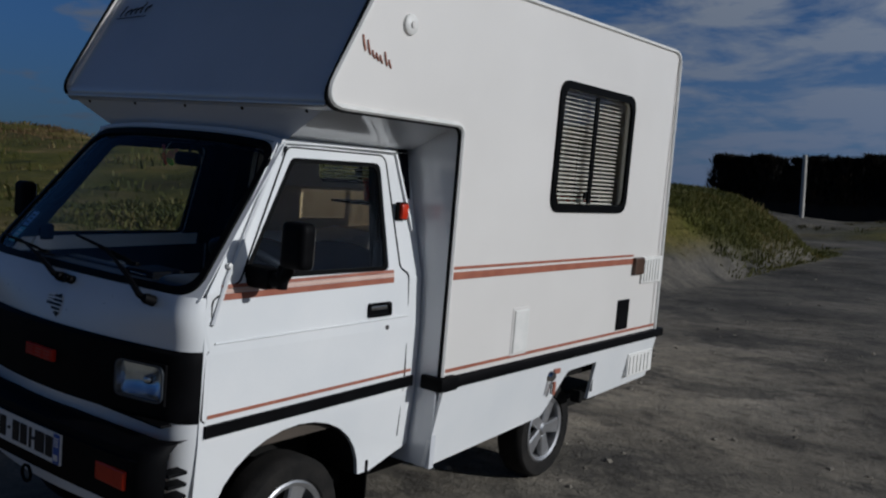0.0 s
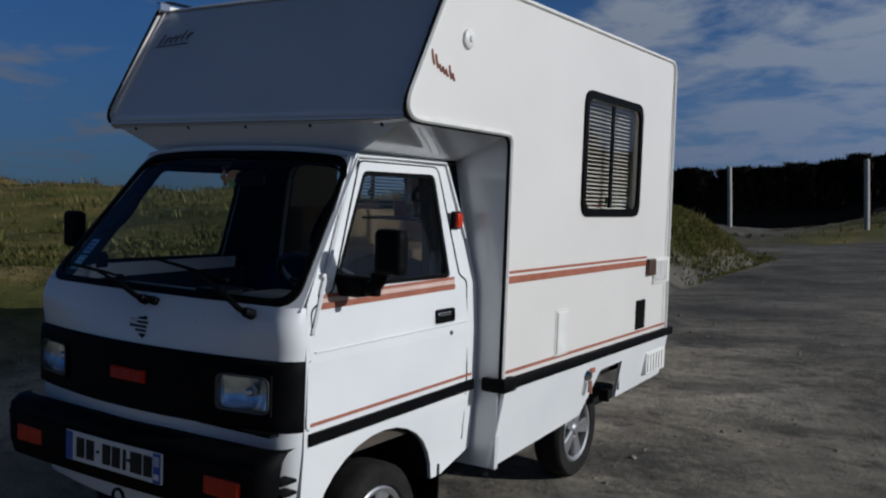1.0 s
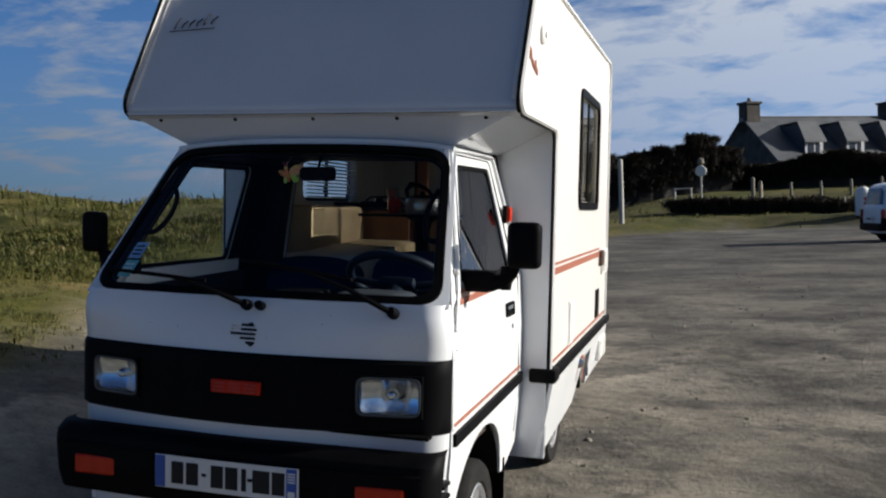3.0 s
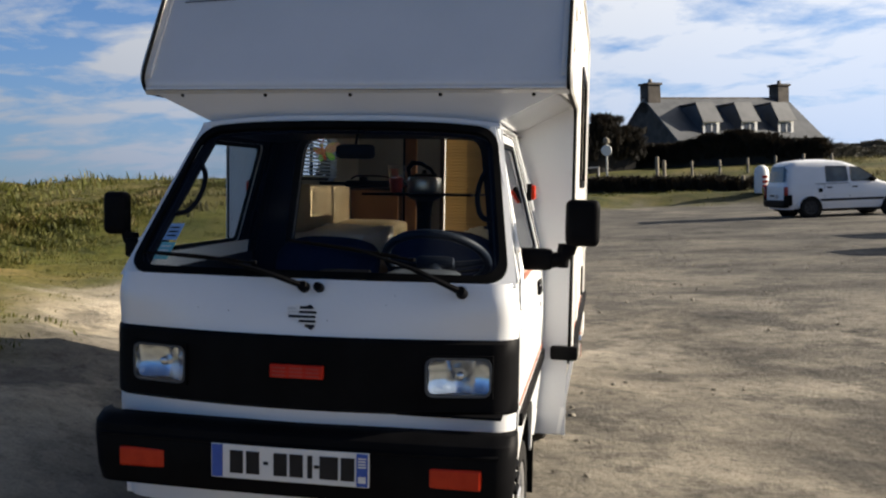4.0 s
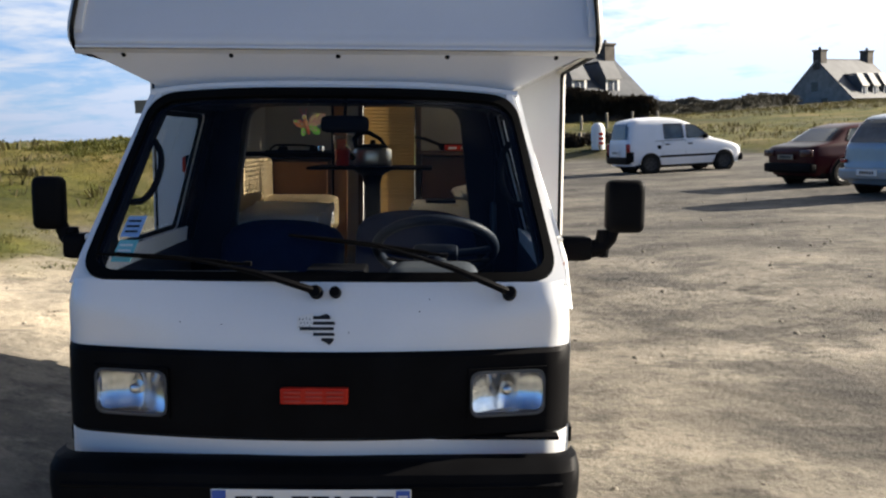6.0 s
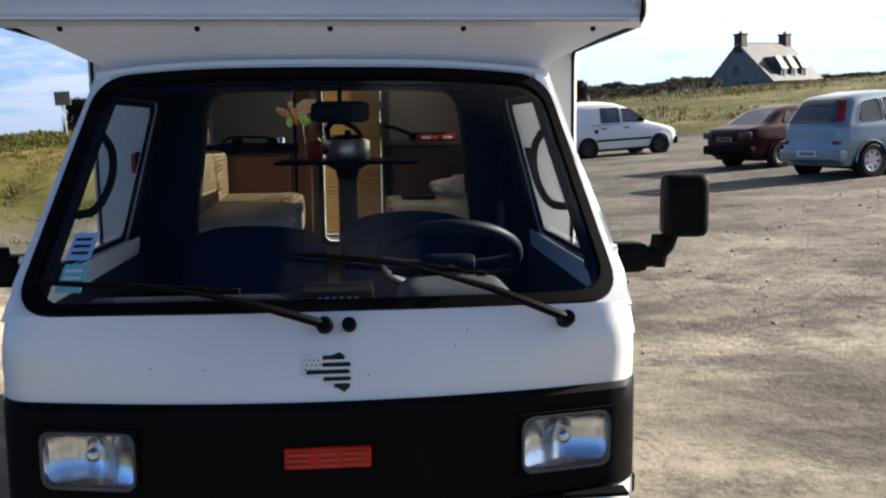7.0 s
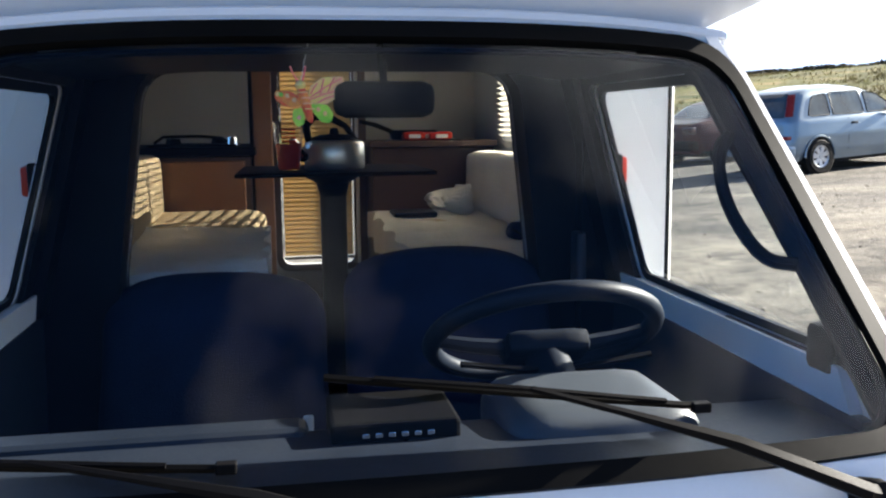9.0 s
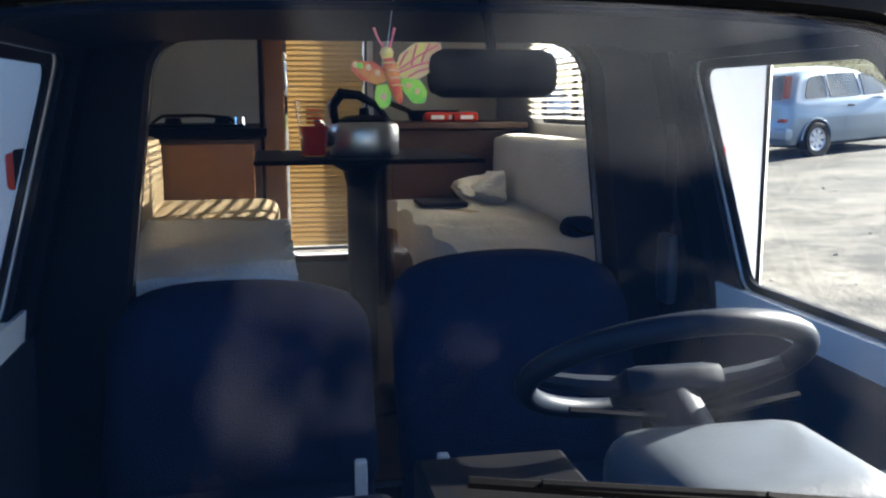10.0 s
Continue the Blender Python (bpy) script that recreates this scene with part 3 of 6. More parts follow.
# cab
def cab_half(z):
    return 0.703 - 0.02 * smoothstep(0.75, 0.42, z) - 0.012 * smoothstep(1.0, 1.22, z) - 0.13 * max(z - 1.22, 0) / 0.5


def nose(z):
    """How far back the nose lies on the centre line."""
    pts = [(0.40, 0.10), (0.60, 0.075), (0.78, 0.066), (0.98, 0.066), (1.06, 0.082), (1.12, 0.105), (1.19, 0.142)]
    for (z0, y0), (z1, y1) in zip(pts, pts[1:]):
        if z <= z1:
            return y0 + (y1 - y0) * max(z - z0, 0) / (z1 - z0)
    return pts[-1][1]


def front(u, z, out=0.0, bow=None):
    """A point of the cab's front: u from -1 to 1 across; bow: how far the sides lie back."""
    a = abs(u)
    x = cab_half(z) * u
    if bow is None:
        bow = 0.20 - 0.15 * smoothstep(0.98, 1.17, z)
    y = nose(z) - 0.012 + bow * x * x
    if a > 0.90:
        k = (a - 0.90) / 0.10
        x = math.copysign(cab_half(z) * (0.90 + 0.10 * math.sin(k * math.pi / 2)), u)
        y = nose(z) - 0.012 + bow * x * x + 0.07 * (1 - math.cos(k * math.pi / 2))
    return (x, y - out, z)


def punch(bm):
    """Open the front where the headlights sit."""
    gone = [f for f in bm.faces if (0.421 < f.calc_center_median().x < 0.619 or -0.597 < f.calc_center_median().x < -0.397) and 0.833 < f.calc_center_median().z < 0.957]
    bmesh.ops.delete(bm, geom=gone, context="FACES")
    return bm


US = [-1, -0.985, -0.97, -0.955, -0.94, -0.92, -0.90] + [-0.8506, -0.78, -0.68, -0.5633] + [-0.5 + 0.1 * i for i in range(11)] + [0.5973, 0.7, 0.8, 0.8807] + [0.90, 0.92, 0.94, 0.955, 0.97, 0.985, 1]
part("front_panel", punch(sheet(lambda u, z: front(u, z), US, [0.40, 0.5, 0.6, 0.7, 0.78, 0.832, 0.895, 0.958, 0.99, 1.04, 1.08, 1.12, 1.15, 1.19])), PAINT, camper, "white front panel of the cab", smooth=True)
for u, z in ((-0.52, 1.085), (-0.36, 1.08), (0.13, 1.062), (0.40, 1.115), (0.44, 1.145)):
    p = front(u, z)
    part("stone_chip", lathe([(0, 0.0012), (0.0014, 0.0008), (0.0018, 0)], pose(*p, 75, 0, 0), 6), MARK, camper)


def band(z0, z1, out, uw=1.0, n=None):
    """A strip that follows the front, with its return edges."""
    bm = bmesh.new()
    us = [u for u in US if abs(u) <= uw + 1e-6]
    zs = [z0, z0 + 0.012] + ([0.832, 0.895, 0.958] if z0 < 0.83 and z1 > 0.98 else []) + [z1 - 0.012, z1]
    outs = [out * 0.2] + [out] * (len(zs) - 2) + [out * 0.2]
    sheet(lambda u, i: front(u, zs[i], outs[i]), us, range(len(zs)), bm)
    return bm


grille = part("grille_panel", punch(band(0.770, 1.012, 0.018)), BLACK, camper, "matt black grille panel with headlights", smooth=True)
part("grille_step", box(0.28, 0.66, 0.075, 0.12, 0.766, 0.776, 0.003), BLACK, grille)
bdg = part("badge", box(-0.087, 0.093, 0.024, 0.050, 0.878, 0.922, 0.004), RED, grille, "red badge with raised strokes")
for x in (-0.055, 0.003, 0.058):
    for dz in (-0.012, 0, 0.012):
        part("raised_stroke", box(x - 0.022, x + 0.022, 0.0215, 0.025, 0.898 + dz - 0.002, 0.898 + dz + 0.003), RED_DARK, bdg)
for s in (-1, 1):
    cx, hw = (0.520 if s > 0 else -0.497), 0.100
    slope = 0.20
    f = lambda u, v, w, s=s: (u, 0.100 - w + slope * (abs(u) - 0.52), v)
    lampy = part("headlight", ring(rr(cx - hw - 0.003, cx + hw + 0.003, 0.832, 0.958, 0.03), rr(cx - hw + 0.003, cx + hw - 0.003, 0.838, 0.952, 0.027), f, 0.020), DASH_LIGHT, camper, "rectangular headlight with fluted lens and thin grey rim", smooth=True)
    part("lamp_surround", ring(rr(cx - hw - 0.008, cx + hw + 0.008, 0.825, 0.965, 0.004), rr(cx - hw - 0.001, cx + hw + 0.001, 0.834, 0.956, 0.028), lambda u, v, w: (u, 0.098 - w + slope * (abs(u) - 0.52), v), 0.014), BLACK, lampy)
    part("reflector", sheet(lambda u, v, cx=cx: (cx + 0.0985 * u, 0.158 - 0.044 * (u * u + 0.45 * v * v) + 0.004 * math.cos(6 * u) + slope * (abs(cx + 0.0985 * u) - 0.52), 0.895 + 0.060 * v), [-1 + i / 14 for i in range(29)], [-1 + i / 10 for i in range(21)]), REFLECTOR, lampy, smooth=True)
    part("lamp_bowl", ring(rr(cx - hw, cx + hw, 0.834, 0.956, 0.02), rr(cx - hw + 0.003, cx + hw - 0.003, 0.837, 0.953, 0.02), lambda u, v, w: (u, 0.086 + w + slope * (abs(u) - 0.52), v), 0.08), REFLECTOR, lampy)
    part("bulb_shield", lathe([(0, 0.030), (0.010, 0.028), (0.017, 0.020), (0.020, 0.0), (0.016, -0.004)], pose(cx, 0.135, 0.895, 90, 0, 0), 20), CHROME, lampy, smooth=True)
    for k in range(9):
        xk = cx - 0.072 + k * 0.018
        part("lens_flute", box(xk - 0.0015, xk + 0.0015, 0.082 + slope * (abs(xk) - 0.52), 0.085 + slope * (abs(xk) - 0.52), 0.852, 0.938), LENS_GLASS, lampy).visible_shadow = False
    g = part("lens", pane(rr(cx - hw + 0.003, cx + hw - 0.003, 0.838, 0.952, 0.027), lambda u, v, w, cx=cx: (u, 0.080 - 0.010 * (1 - ((u - cx) / 0.1) ** 2) + slope * (abs(u) - 0.52), v), 0, 5), LENS_GLASS, lampy, smooth=True)
    g.visible_shadow = False
# bumper
bumper = part("bumper", bmesh.new(), BLACK, camper, "black plastic front bumper with amber lamps")
bm = bmesh.new()
bz = [(0.545, 0.02), (0.50, 0.05), (0.505, 0.075), (0.56, 0.088), (0.66, 0.088), (0.70, 0.08), (0.724, 0.05), (0.728, 0.0)]
sheet(lambda u, i: (front(u, max(bz[i][0], 0.42), 0)[0] * (1.0 + 0.25 * bz[i][1]), front(u, 0.62, 0, 0.05)[1] - bz[i][1], bz[i][0]), US, range(1, len(bz)), bm)
bumper_skin = part("bumper_skin", bm, BLACK, bumper, smooth=True)
part("bumper_step", sheet(lambda u, i: (front(u, 0.62)[0] * 1.02, front(u, 0.62, 0, 0.05)[1] - (0.086, 0.093, 0.093, 0.086)[i], 0.662 + 0.005 * i), [u for u in US if abs(u) < 0.93], range(4)), BLACK, bumper)
for s in (-1, 1):
    for i in range(3):
        part("bumper_rib", box(*sorted((s * 0.66, s * 0.716)), 0.075, 0.15, 0.535 + i * 0.04, 0.548 + i * 0.04, 0.004), BLACK, bumper)
    x0, x1 = (0.447, 0.612) if s > 0 else (-0.592, -0.427)
    part("indicator", box(x0, x1, -0.018, 0.03, 0.566, 0.632, 0.008), AMBER, bumper, "orange indicator lamp")
part("valance", band(0.40, 0.50, 0.004), PAINT, camper)
fog = part("tow_eye", tube([(0.0 + 0.03 * math.cos(a * 0.7), 0.0, 0.455 + 0.03 * math.sin(a * 0.7)) for a in range(9)], 0.006, 6, closed=True), BLACK, camper)
plate_ob = part("number_plate", box(-0.262, 0.262, -0.030, -0.018, 0.556, 0.668, 0.004), WHITE, camper, "white number plate with dark bars")
part("plate_band", box(-0.258, -0.222, -0.0325, -0.029, 0.560, 0.664), BLUE_BAND, plate_ob, "blue end band")
part("plate_band", box(0.222, 0.258, -0.0325, -0.029, 0.560, 0.664), BLUE_BAND, plate_ob, "blue end band")
for x, w in ((-0.175, 0.044), (-0.120, 0.044), (-0.028, 0.044), (0.025, 0.044), (0.070, 0.016), (0.132, 0.060), (0.193, 0.044)):
    part("dark_bar", box(x - w / 2, x + w / 2, -0.0325, -0.029, 0.575, 0.648), MARK, plate_ob)
for x in (-0.076, 0.092):
    part("dark_bar", box(x - 0.008, x + 0.008, -0.0325, -0.029, 0.608, 0.618), MARK, plate_ob)
part("pale_bar", box(0.228, 0.252, -0.0345, -0.0320, 0.572, 0.592), WHITE, plate_ob)
for i in range(4):
    part("pale_bar", box(0.227, 0.253, -0.0345, -0.0320, 0.620 + i * 0.009, 0.6245 + i * 0.009), WHITE, plate_ob)
# striped map-shaped sticker on the nose
sticker = part("map_sticker", plate([(-0.048, 1.102), (-0.034, 1.106), (-0.020, 1.108), (-0.008, 1.112), (0.0, 1.102), (0.012, 1.107), (0.030, 1.110), (0.040, 1.104), (0.050, 1.100), (0.054, 1.086), (0.049, 1.072), (0.055, 1.060), (0.056, 1.052), (0.046, 1.046), (0.050, 1.034), (0.042, 1.028), (0.026, 1.036), (0.018, 1.046), (0.004, 1.056), (-0.006, 1.062), (-0.030, 1.067), (-0.047, 1.074)], [], lambda u, v, w: (u, nose(v) - 0.0135 - w, v), 0.001), WHITE, camper, "black and white striped map-shaped sticker")
for k, (a, b) in enumerate((((-0.006, 1.100), (0.040, 1.100)), ((-0.006, 1.086), (0.052, 1.086)), ((-0.040, 1.072), (0.050, 1.072)), ((-0.004, 1.058), (0.052, 1.058)), ((0.018, 1.044), (0.050, 1.044)))):
    part("sticker_stripe", plate([(a[0], a[1] - 0.0042), (b[0], b[1] - 0.0042), (b[0] + 0.003, b[1] + 0.001), (b[0] - 0.003, b[1] + 0.0042), (a[0] + 0.001, a[1] + 0.0042)], [], lambda u, v, w: (u, nose(v) - 0.0132 - w, v), 0.0016), MARK, sticker)
part("sticker_stripe", plate([(0.012, 1.104), (0.030, 1.110), (0.040, 1.104)], [], lambda u, v, w: (u, nose(v) - 0.0132 - w, v), 0.0016), MARK, sticker)
part("sticker_stripe", plate([(0.024, 1.040), (0.050, 1.040), (0.040, 1.030)], [], lambda u, v, w: (u, nose(v) - 0.0132 - w, v), 0.0016), MARK, sticker)
for i in range(4):
    for j in range(3):
        x, z = -0.041 + i * 0.009 + (j % 2) * 0.004, 1.078 + j * 0.0095
        part("sticker_spot", plate([(x - 0.0016, z - 0.003), (x + 0.0016, z - 0.003), (x, z + 0.0035)], [], lambda u, v, w: (u, nose(v) - 0.0142 - w, v), 0.001), MARK, sticker)


# windscreen: a bowed sheet; u across, v up
def screen(u, v, w=0.0):
    half = 0.690 + (0.584 - 0.690) * v
    y = 0.128 + (0.602 - 0.128) * v + 0.050 * abs(u) ** 3 * (1 - 0.9 * v) - 0.012 * math.sin(math.pi * v) * (1 - u * u)
    z = 1.176 + (1.750 - 1.176) * v - 0.030 * abs(u) ** 3 * v
    return (half * u, y - 0.7 * w, z + 0.7 * w)


def screen_loop(mu, mv0, mv1, r, n=8):
    base = rr(-1 + mu, 1 - mu, mv0, 1 - mv1, r, n)
    out = []
    for a, b in zip(base, base[1:] + base[:1]):
        k = max(1, int(math.hypot(b[0] - a[0], b[1] - a[1]) / 0.12))
        out += [(a[0] + (b[0] - a[0]) * i / k, a[1] + (b[1] - a[1]) * i / k) for i in range(k)]
    return out


OUTER = screen_loop(0.032, 0.015, 0.035, 0.13)
INNER = [(u * 0.962, 0.495 + (v - 0.5) * 0.915) for u, v in OUTER]
EDGE = [(max(-1.0, min(1.0, u * 1.2)), max(0, min(1, 0.5 + (v - 0.5) * 1.25))) for u, v in OUTER]
ws = part("windscreen", ring(OUTER, INNER, screen, 0.014), RUBBER, camper, "black-framed curved windscreen", smooth=True)
part("screen_surround", ring(EDGE, OUTER, screen, 0.004), PAINT, camper, "white screen pillars", smooth=True)
g = part("screen_pane", pane(INNER, screen, 0.006, 8), SCREEN_GLASS, ws, "clear glass that mirrors the sky", smooth=True)
g.visible_shadow = False
part("inner_border", ring([(u * 0.998, 0.5 + (v - 0.5) * 0.998) for u, v in INNER], [(u * 0.985, 0.50 + (v - 0.5) * 0.975) for u, v in INNER], lambda u, v, w: screen(u, v, w - 0.012), 0.006), DARK_TRIM, ws)
# wipers
for px, a_x, b_x, e_x, va_, vb_ in ((0.522, 0.345, -0.085, 0.140, 0.118, 0.208), (0.0, -0.190, -0.60, -0.37, 0.078, 0.118)):
    pz = 1.163
    base_p = Vector((px, 0.112, pz))
    ve = va_ + (vb_ - va_) * (a_x - e_x) / (a_x - b_x)
    arm_end = Vector(screen(e_x / 0.655, ve, 0.032))
    k1 = base_p.lerp(arm_end, 0.42) + Vector((0, -0.020, 0.016))
    wp = part("wiper", tube([base_p + Vector((0, -0.016, 0.006)), base_p + Vector((-0.02, -0.030, 0.016)), k1, base_p.lerp(arm_end, 0.75) + Vector((0, -0.010, 0.008)), arm_end], [0.012, 0.011, 0.009, 0.005, 0.004], 6), BLACK, camper, "black windscreen wiper", smooth=True)
    part("blade", tube([screen((a_x + (b_x - a_x) * k / 8) / 0.655, va_ + (vb_ - va_) * k / 8, 0.020) for k in range(9)], 0.005, 6), RUBBER, wp)
    part("blade_bridge", tube([screen((a_x + (b_x - a_x) * k / 8) / 0.655, va_ + (vb_ - va_) * k / 8, 0.026 + 0.006 * (1 - abs(k - 4) / 4)) for k in range(1, 8)], 0.0035, 6), BLACK, wp)
    part("blade_tip", box(a_x - 0.012, a_x + 0.010, *(lambda p: (p[1] - 0.008, p[1] + 0.006, p[2] - 0.006, p[2] + 0.006))(screen(a_x / 0.655, va_, 0.022)), 0.002), BLACK, wp)
    part("rivet", lathe([(0, 0.004), (0.004, 0.003), (0.005, 0)], pose(*k1, 60, 0, 0), 8), CHROME, wp)
    part("pivot_cap", lathe([(0, 0.034), (0.014, 0.032), (0.018, 0.02), (0.019, -0.01)], pose(px, 0.112, pz, 70, 0, 0), 16), BLACK, wp, smooth=True)
part("washer_jet", lathe([(0, 0.030), (0.013, 0.028), (0.016, 0.016), (0.016, -0.01)], pose(0.052, 0.110, 1.163, 70, 0, 0), 14), BLACK, camper, smooth=True)
# stickers inside the screen
for z0, z1, mt, lab in ((1.300, 1.357, PALE_BLUE, "pale blue windscreen sticker"), (1.234, 1.292, CYAN, "turquoise windscreen sticker")):
    v0, v1 = (z0 - 1.176) / 0.569, (z1 - 1.176) / 0.569
    stk = part("sticker", plate([(-0.862, v0), (-0.778, v0), (-0.772, v1), (-0.856, v1)], [], lambda u, v, w: screen(u, v, -0.001 - w), 0.0006), mt, ws, lab)
    for k in range(3):
        part("sticker_bar", plate([(-0.848, v0 + (0.2 + 0.25 * k) * (v1 - v0)), (-0.790, v0 + (0.2 + 0.25 * k) * (v1 - v0)), (-0.790, v0 + (0.3 + 0.25 * k) * (v1 - v0)), (-0.848, v0 + (0.3 + 0.25 * k) * (v1 - v0))], [], lambda u, v, w: screen(u, v, 0.0 - w), 0.0004), WHITE if mt is CYAN else MARK, stk)

# cab roof
part("cab_roof", sheet(lambda u, y: (u * (0.575 + 0.02 * (y - 0.60)), y, 1.746 - 0.03 * abs(u) ** 3 + 0.006 * smoothstep(0.62, 0.8, y)), [-1 + i / 8 for i in range(17)], [0.590, 0.62, 0.66, 0.80, 1.0, 1.345]), PAINT, camper, smooth=True)
part("roof_lip", tube([(u / 8 * 0.578, 0.602, 1.748 - 0.03 * abs(u / 8) ** 3) for u in range(-8, 9)], 0.014, 8), PAINT, camper, "white roof lip above the windscreen", smooth=True)
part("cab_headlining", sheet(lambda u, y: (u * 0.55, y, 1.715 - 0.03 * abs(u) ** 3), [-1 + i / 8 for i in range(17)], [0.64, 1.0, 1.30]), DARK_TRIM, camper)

# cab sides with doors
for s in (1, -1):
    flank = lambda u, v, w, s=s: (s * (cab_half(v) + w - 0.02), u, v)
    arch = [(0.66 + 0.37 * math.cos(a), 0.40 + 0.285 * math.sin(a)) for a in [math.pi * i / 14 for i in range(15)]]
    LOWER = [(0.195, 0.40), (0.195, 0.70), (0.195, 1.0), (0.205, 1.20), (1.34, 1.20), (1.34, 1.0), (1.34, 0.70), (1.34, 0.47), (1.10, 0.40)] + [p for p in arch]
    cabside = part("cab_side", plate(LOWER, [], flank, 0.02), PAINT, camper, "white cab flank with wheel arch")
    UPPER = fillet([(0.205, 1.20), (1.34, 1.20), (1.34, 1.735), (0.598, 1.735, 0.03)], 4)
    SW = fillet([(0.345, 1.240, 0.03), (1.128, 1.240, 0.03), (1.150, 1.672, 0.035), (0.648, 1.668, 0.05)], 6)
    SWI = fillet([(0.385, 1.256, 0.03), (1.111, 1.256, 0.03), (1.134, 1.655, 0.035), (0.662, 1.651, 0.05)], 6)
    part("window_frame", plate(UPPER, [SW], flank, 0.02), PAINT, cabside, "white door window frame")
    dw = part("door_window", ring(SW, SWI, lambda u, v, w, s=s: (s * (cab_half(v) + w - 0.016), u, v), 0.010), RUBBER, camper, "cab door window with black seal")
    g = part("pane", pane(SWI, lambda u, v, w, s=s: (s * (cab_half(v) - 0.010), u, v), 0, 3), SIDE_GLASS, dw)
    g.visible_shadow = False
    # door outline: shut lines
    gap = fillet([(0.225, 0.46, 0), (0.225, 1.18, 0.03), (0.345, 1.24, 0.02), (0.632, 1.705, 0.05), (1.185, 1.705, 0.04), (1.20, 1.25, 0.03), (1.252, 1.22, 0.04), (1.262, 0.80, 0.02), (1.262, 0.52, 0)], 5)
    part("shut_line", tube([(s * (cab_half(v) + 0.0005), u, v) for u, v in gap], 0.0035, 5), RUBBER, camper)
    part("drip_rail", tube([(s * (cab_half(v) + 0.006), u, v) for u, v in fillet([(0.225, 1.10), (0.28, 1.24, 0.03), (0.605, 1.725, 0.05), (1.25, 1.728, 0.03), (1.30, 1.40)], 5)], 0.008, 6), PAINT, camper, smooth=True)
    part("door_crease", tube([(s * (cab_half(1.04) + 0.001), u, 1.035 + 0.01 * (u - 0.2)) for u in (0.24, 0.6, 1.0, 1.25)], 0.004, 6), PAINT, camper)
    for z0, z1, mt in ((1.232, 1.244, STRIPE), (1.216, 1.230, STRIPE_PALE), (1.192, 1.214, STRIPE)):
        part("stripe", plate([(0.265, z0 - 0.014), (1.155, z0 - 0.002), (1.155, z1 - 0.002), (0.265, z1 - 0.014)], [], lambda u, v, w, s=s: (s * (cab_half(v) + w), u, v), 0.0025), mt, camper, "brown-red stripe along the door")
    part("stripe", plate([(0.225, 0.782), (1.30, 0.800), (1.30, 0.812), (0.225, 0.794)], [], lambda u, v, w, s=s: (s * (cab_half(v) + w), u, v), 0.0025), STRIPE, camper, "thin brown-red stripe")
    part("rub_strip", plate([(0.215, 0.718), (1.31, 0.738), (1.31, 0.782), (0.215, 0.760)], [], lambda u, v, w, s=s: (s * (cab_half(v) + w - 0.002), u, v), 0.014), BLACK, camper, "black rubbing strip")
    dh = part("door_handle", ring(rr(0.998, 1.138, 1.058, 1.114, 0.012), rr(1.010, 1.126, 1.068, 1.104, 0.008), lambda u, v, w, s=s: (s * (cab_half(v) + w), u, v), 0.010), BLACK, camper, "black door handle")
    part("handle_cup", box(*sorted((s * 0.690, s * 0.7035)), 1.003, 1.133, 1.062, 1.110, 0.002), BLACK, dh)
    part("handle_flap", box(*sorted((s * 0.700, s * 0.708)), 1.012, 1.110, 1.086, 1.102, 0.003), CHROME, dh)
    part("key_lock", lathe([(0, 0.006), (0.010, 0.005), (0.012, 0)], pose(s * 0.7015, 1.122, 1.007, 0, s * 90, 0), 14), CHROME, camper)
    rep = part("side_repeater", box(*sorted((s * 0.640, s * 0.664)), 1.212, 1.254, 1.448, 1.512, 0.008), AMBER, camper, "orange side repeater lamp", smooth=True)
    part("lamp_base", box(*sorted((s * 0.628, s * 0.648)), 1.203, 1.263, 1.442, 1.518, 0.004), RUBBER, rep)
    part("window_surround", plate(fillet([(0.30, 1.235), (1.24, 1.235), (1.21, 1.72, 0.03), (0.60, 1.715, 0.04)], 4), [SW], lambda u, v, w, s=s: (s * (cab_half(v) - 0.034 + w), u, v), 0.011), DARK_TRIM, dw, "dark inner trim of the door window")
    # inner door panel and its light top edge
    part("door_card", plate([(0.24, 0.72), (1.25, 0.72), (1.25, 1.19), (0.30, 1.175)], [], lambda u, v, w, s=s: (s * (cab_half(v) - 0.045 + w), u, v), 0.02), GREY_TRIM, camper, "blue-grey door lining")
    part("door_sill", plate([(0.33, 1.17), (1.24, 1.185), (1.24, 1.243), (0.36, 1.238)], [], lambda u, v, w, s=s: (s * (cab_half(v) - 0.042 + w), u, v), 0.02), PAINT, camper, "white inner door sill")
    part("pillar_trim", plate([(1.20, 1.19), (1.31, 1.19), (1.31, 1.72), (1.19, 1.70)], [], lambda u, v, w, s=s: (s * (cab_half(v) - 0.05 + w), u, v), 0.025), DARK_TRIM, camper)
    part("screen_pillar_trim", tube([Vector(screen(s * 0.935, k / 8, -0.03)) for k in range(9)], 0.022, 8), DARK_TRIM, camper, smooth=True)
    # grab handle on the screen pillar
    gh = [screen(s * 0.90, 0.42, -0.03), screen(s * 0.84, 0.45, -0.05), screen(s * 0.82, 0.58, -0.055), screen(s * 0.85, 0.70, -0.05), screen(s * 0.90, 0.75, -0.03)]
    for _ in range(2):
        gh = [gh[0]] + [tuple(a + (b - a) * k for a, b in zip(p, q)) for p, q in zip(gh, gh[1:]) for k in (0.25, 0.75)] + [gh[-1]]
    part("grab_handle", tube(gh, 0.010, 8), BLACK, camper, "black grab handle", smooth=True)
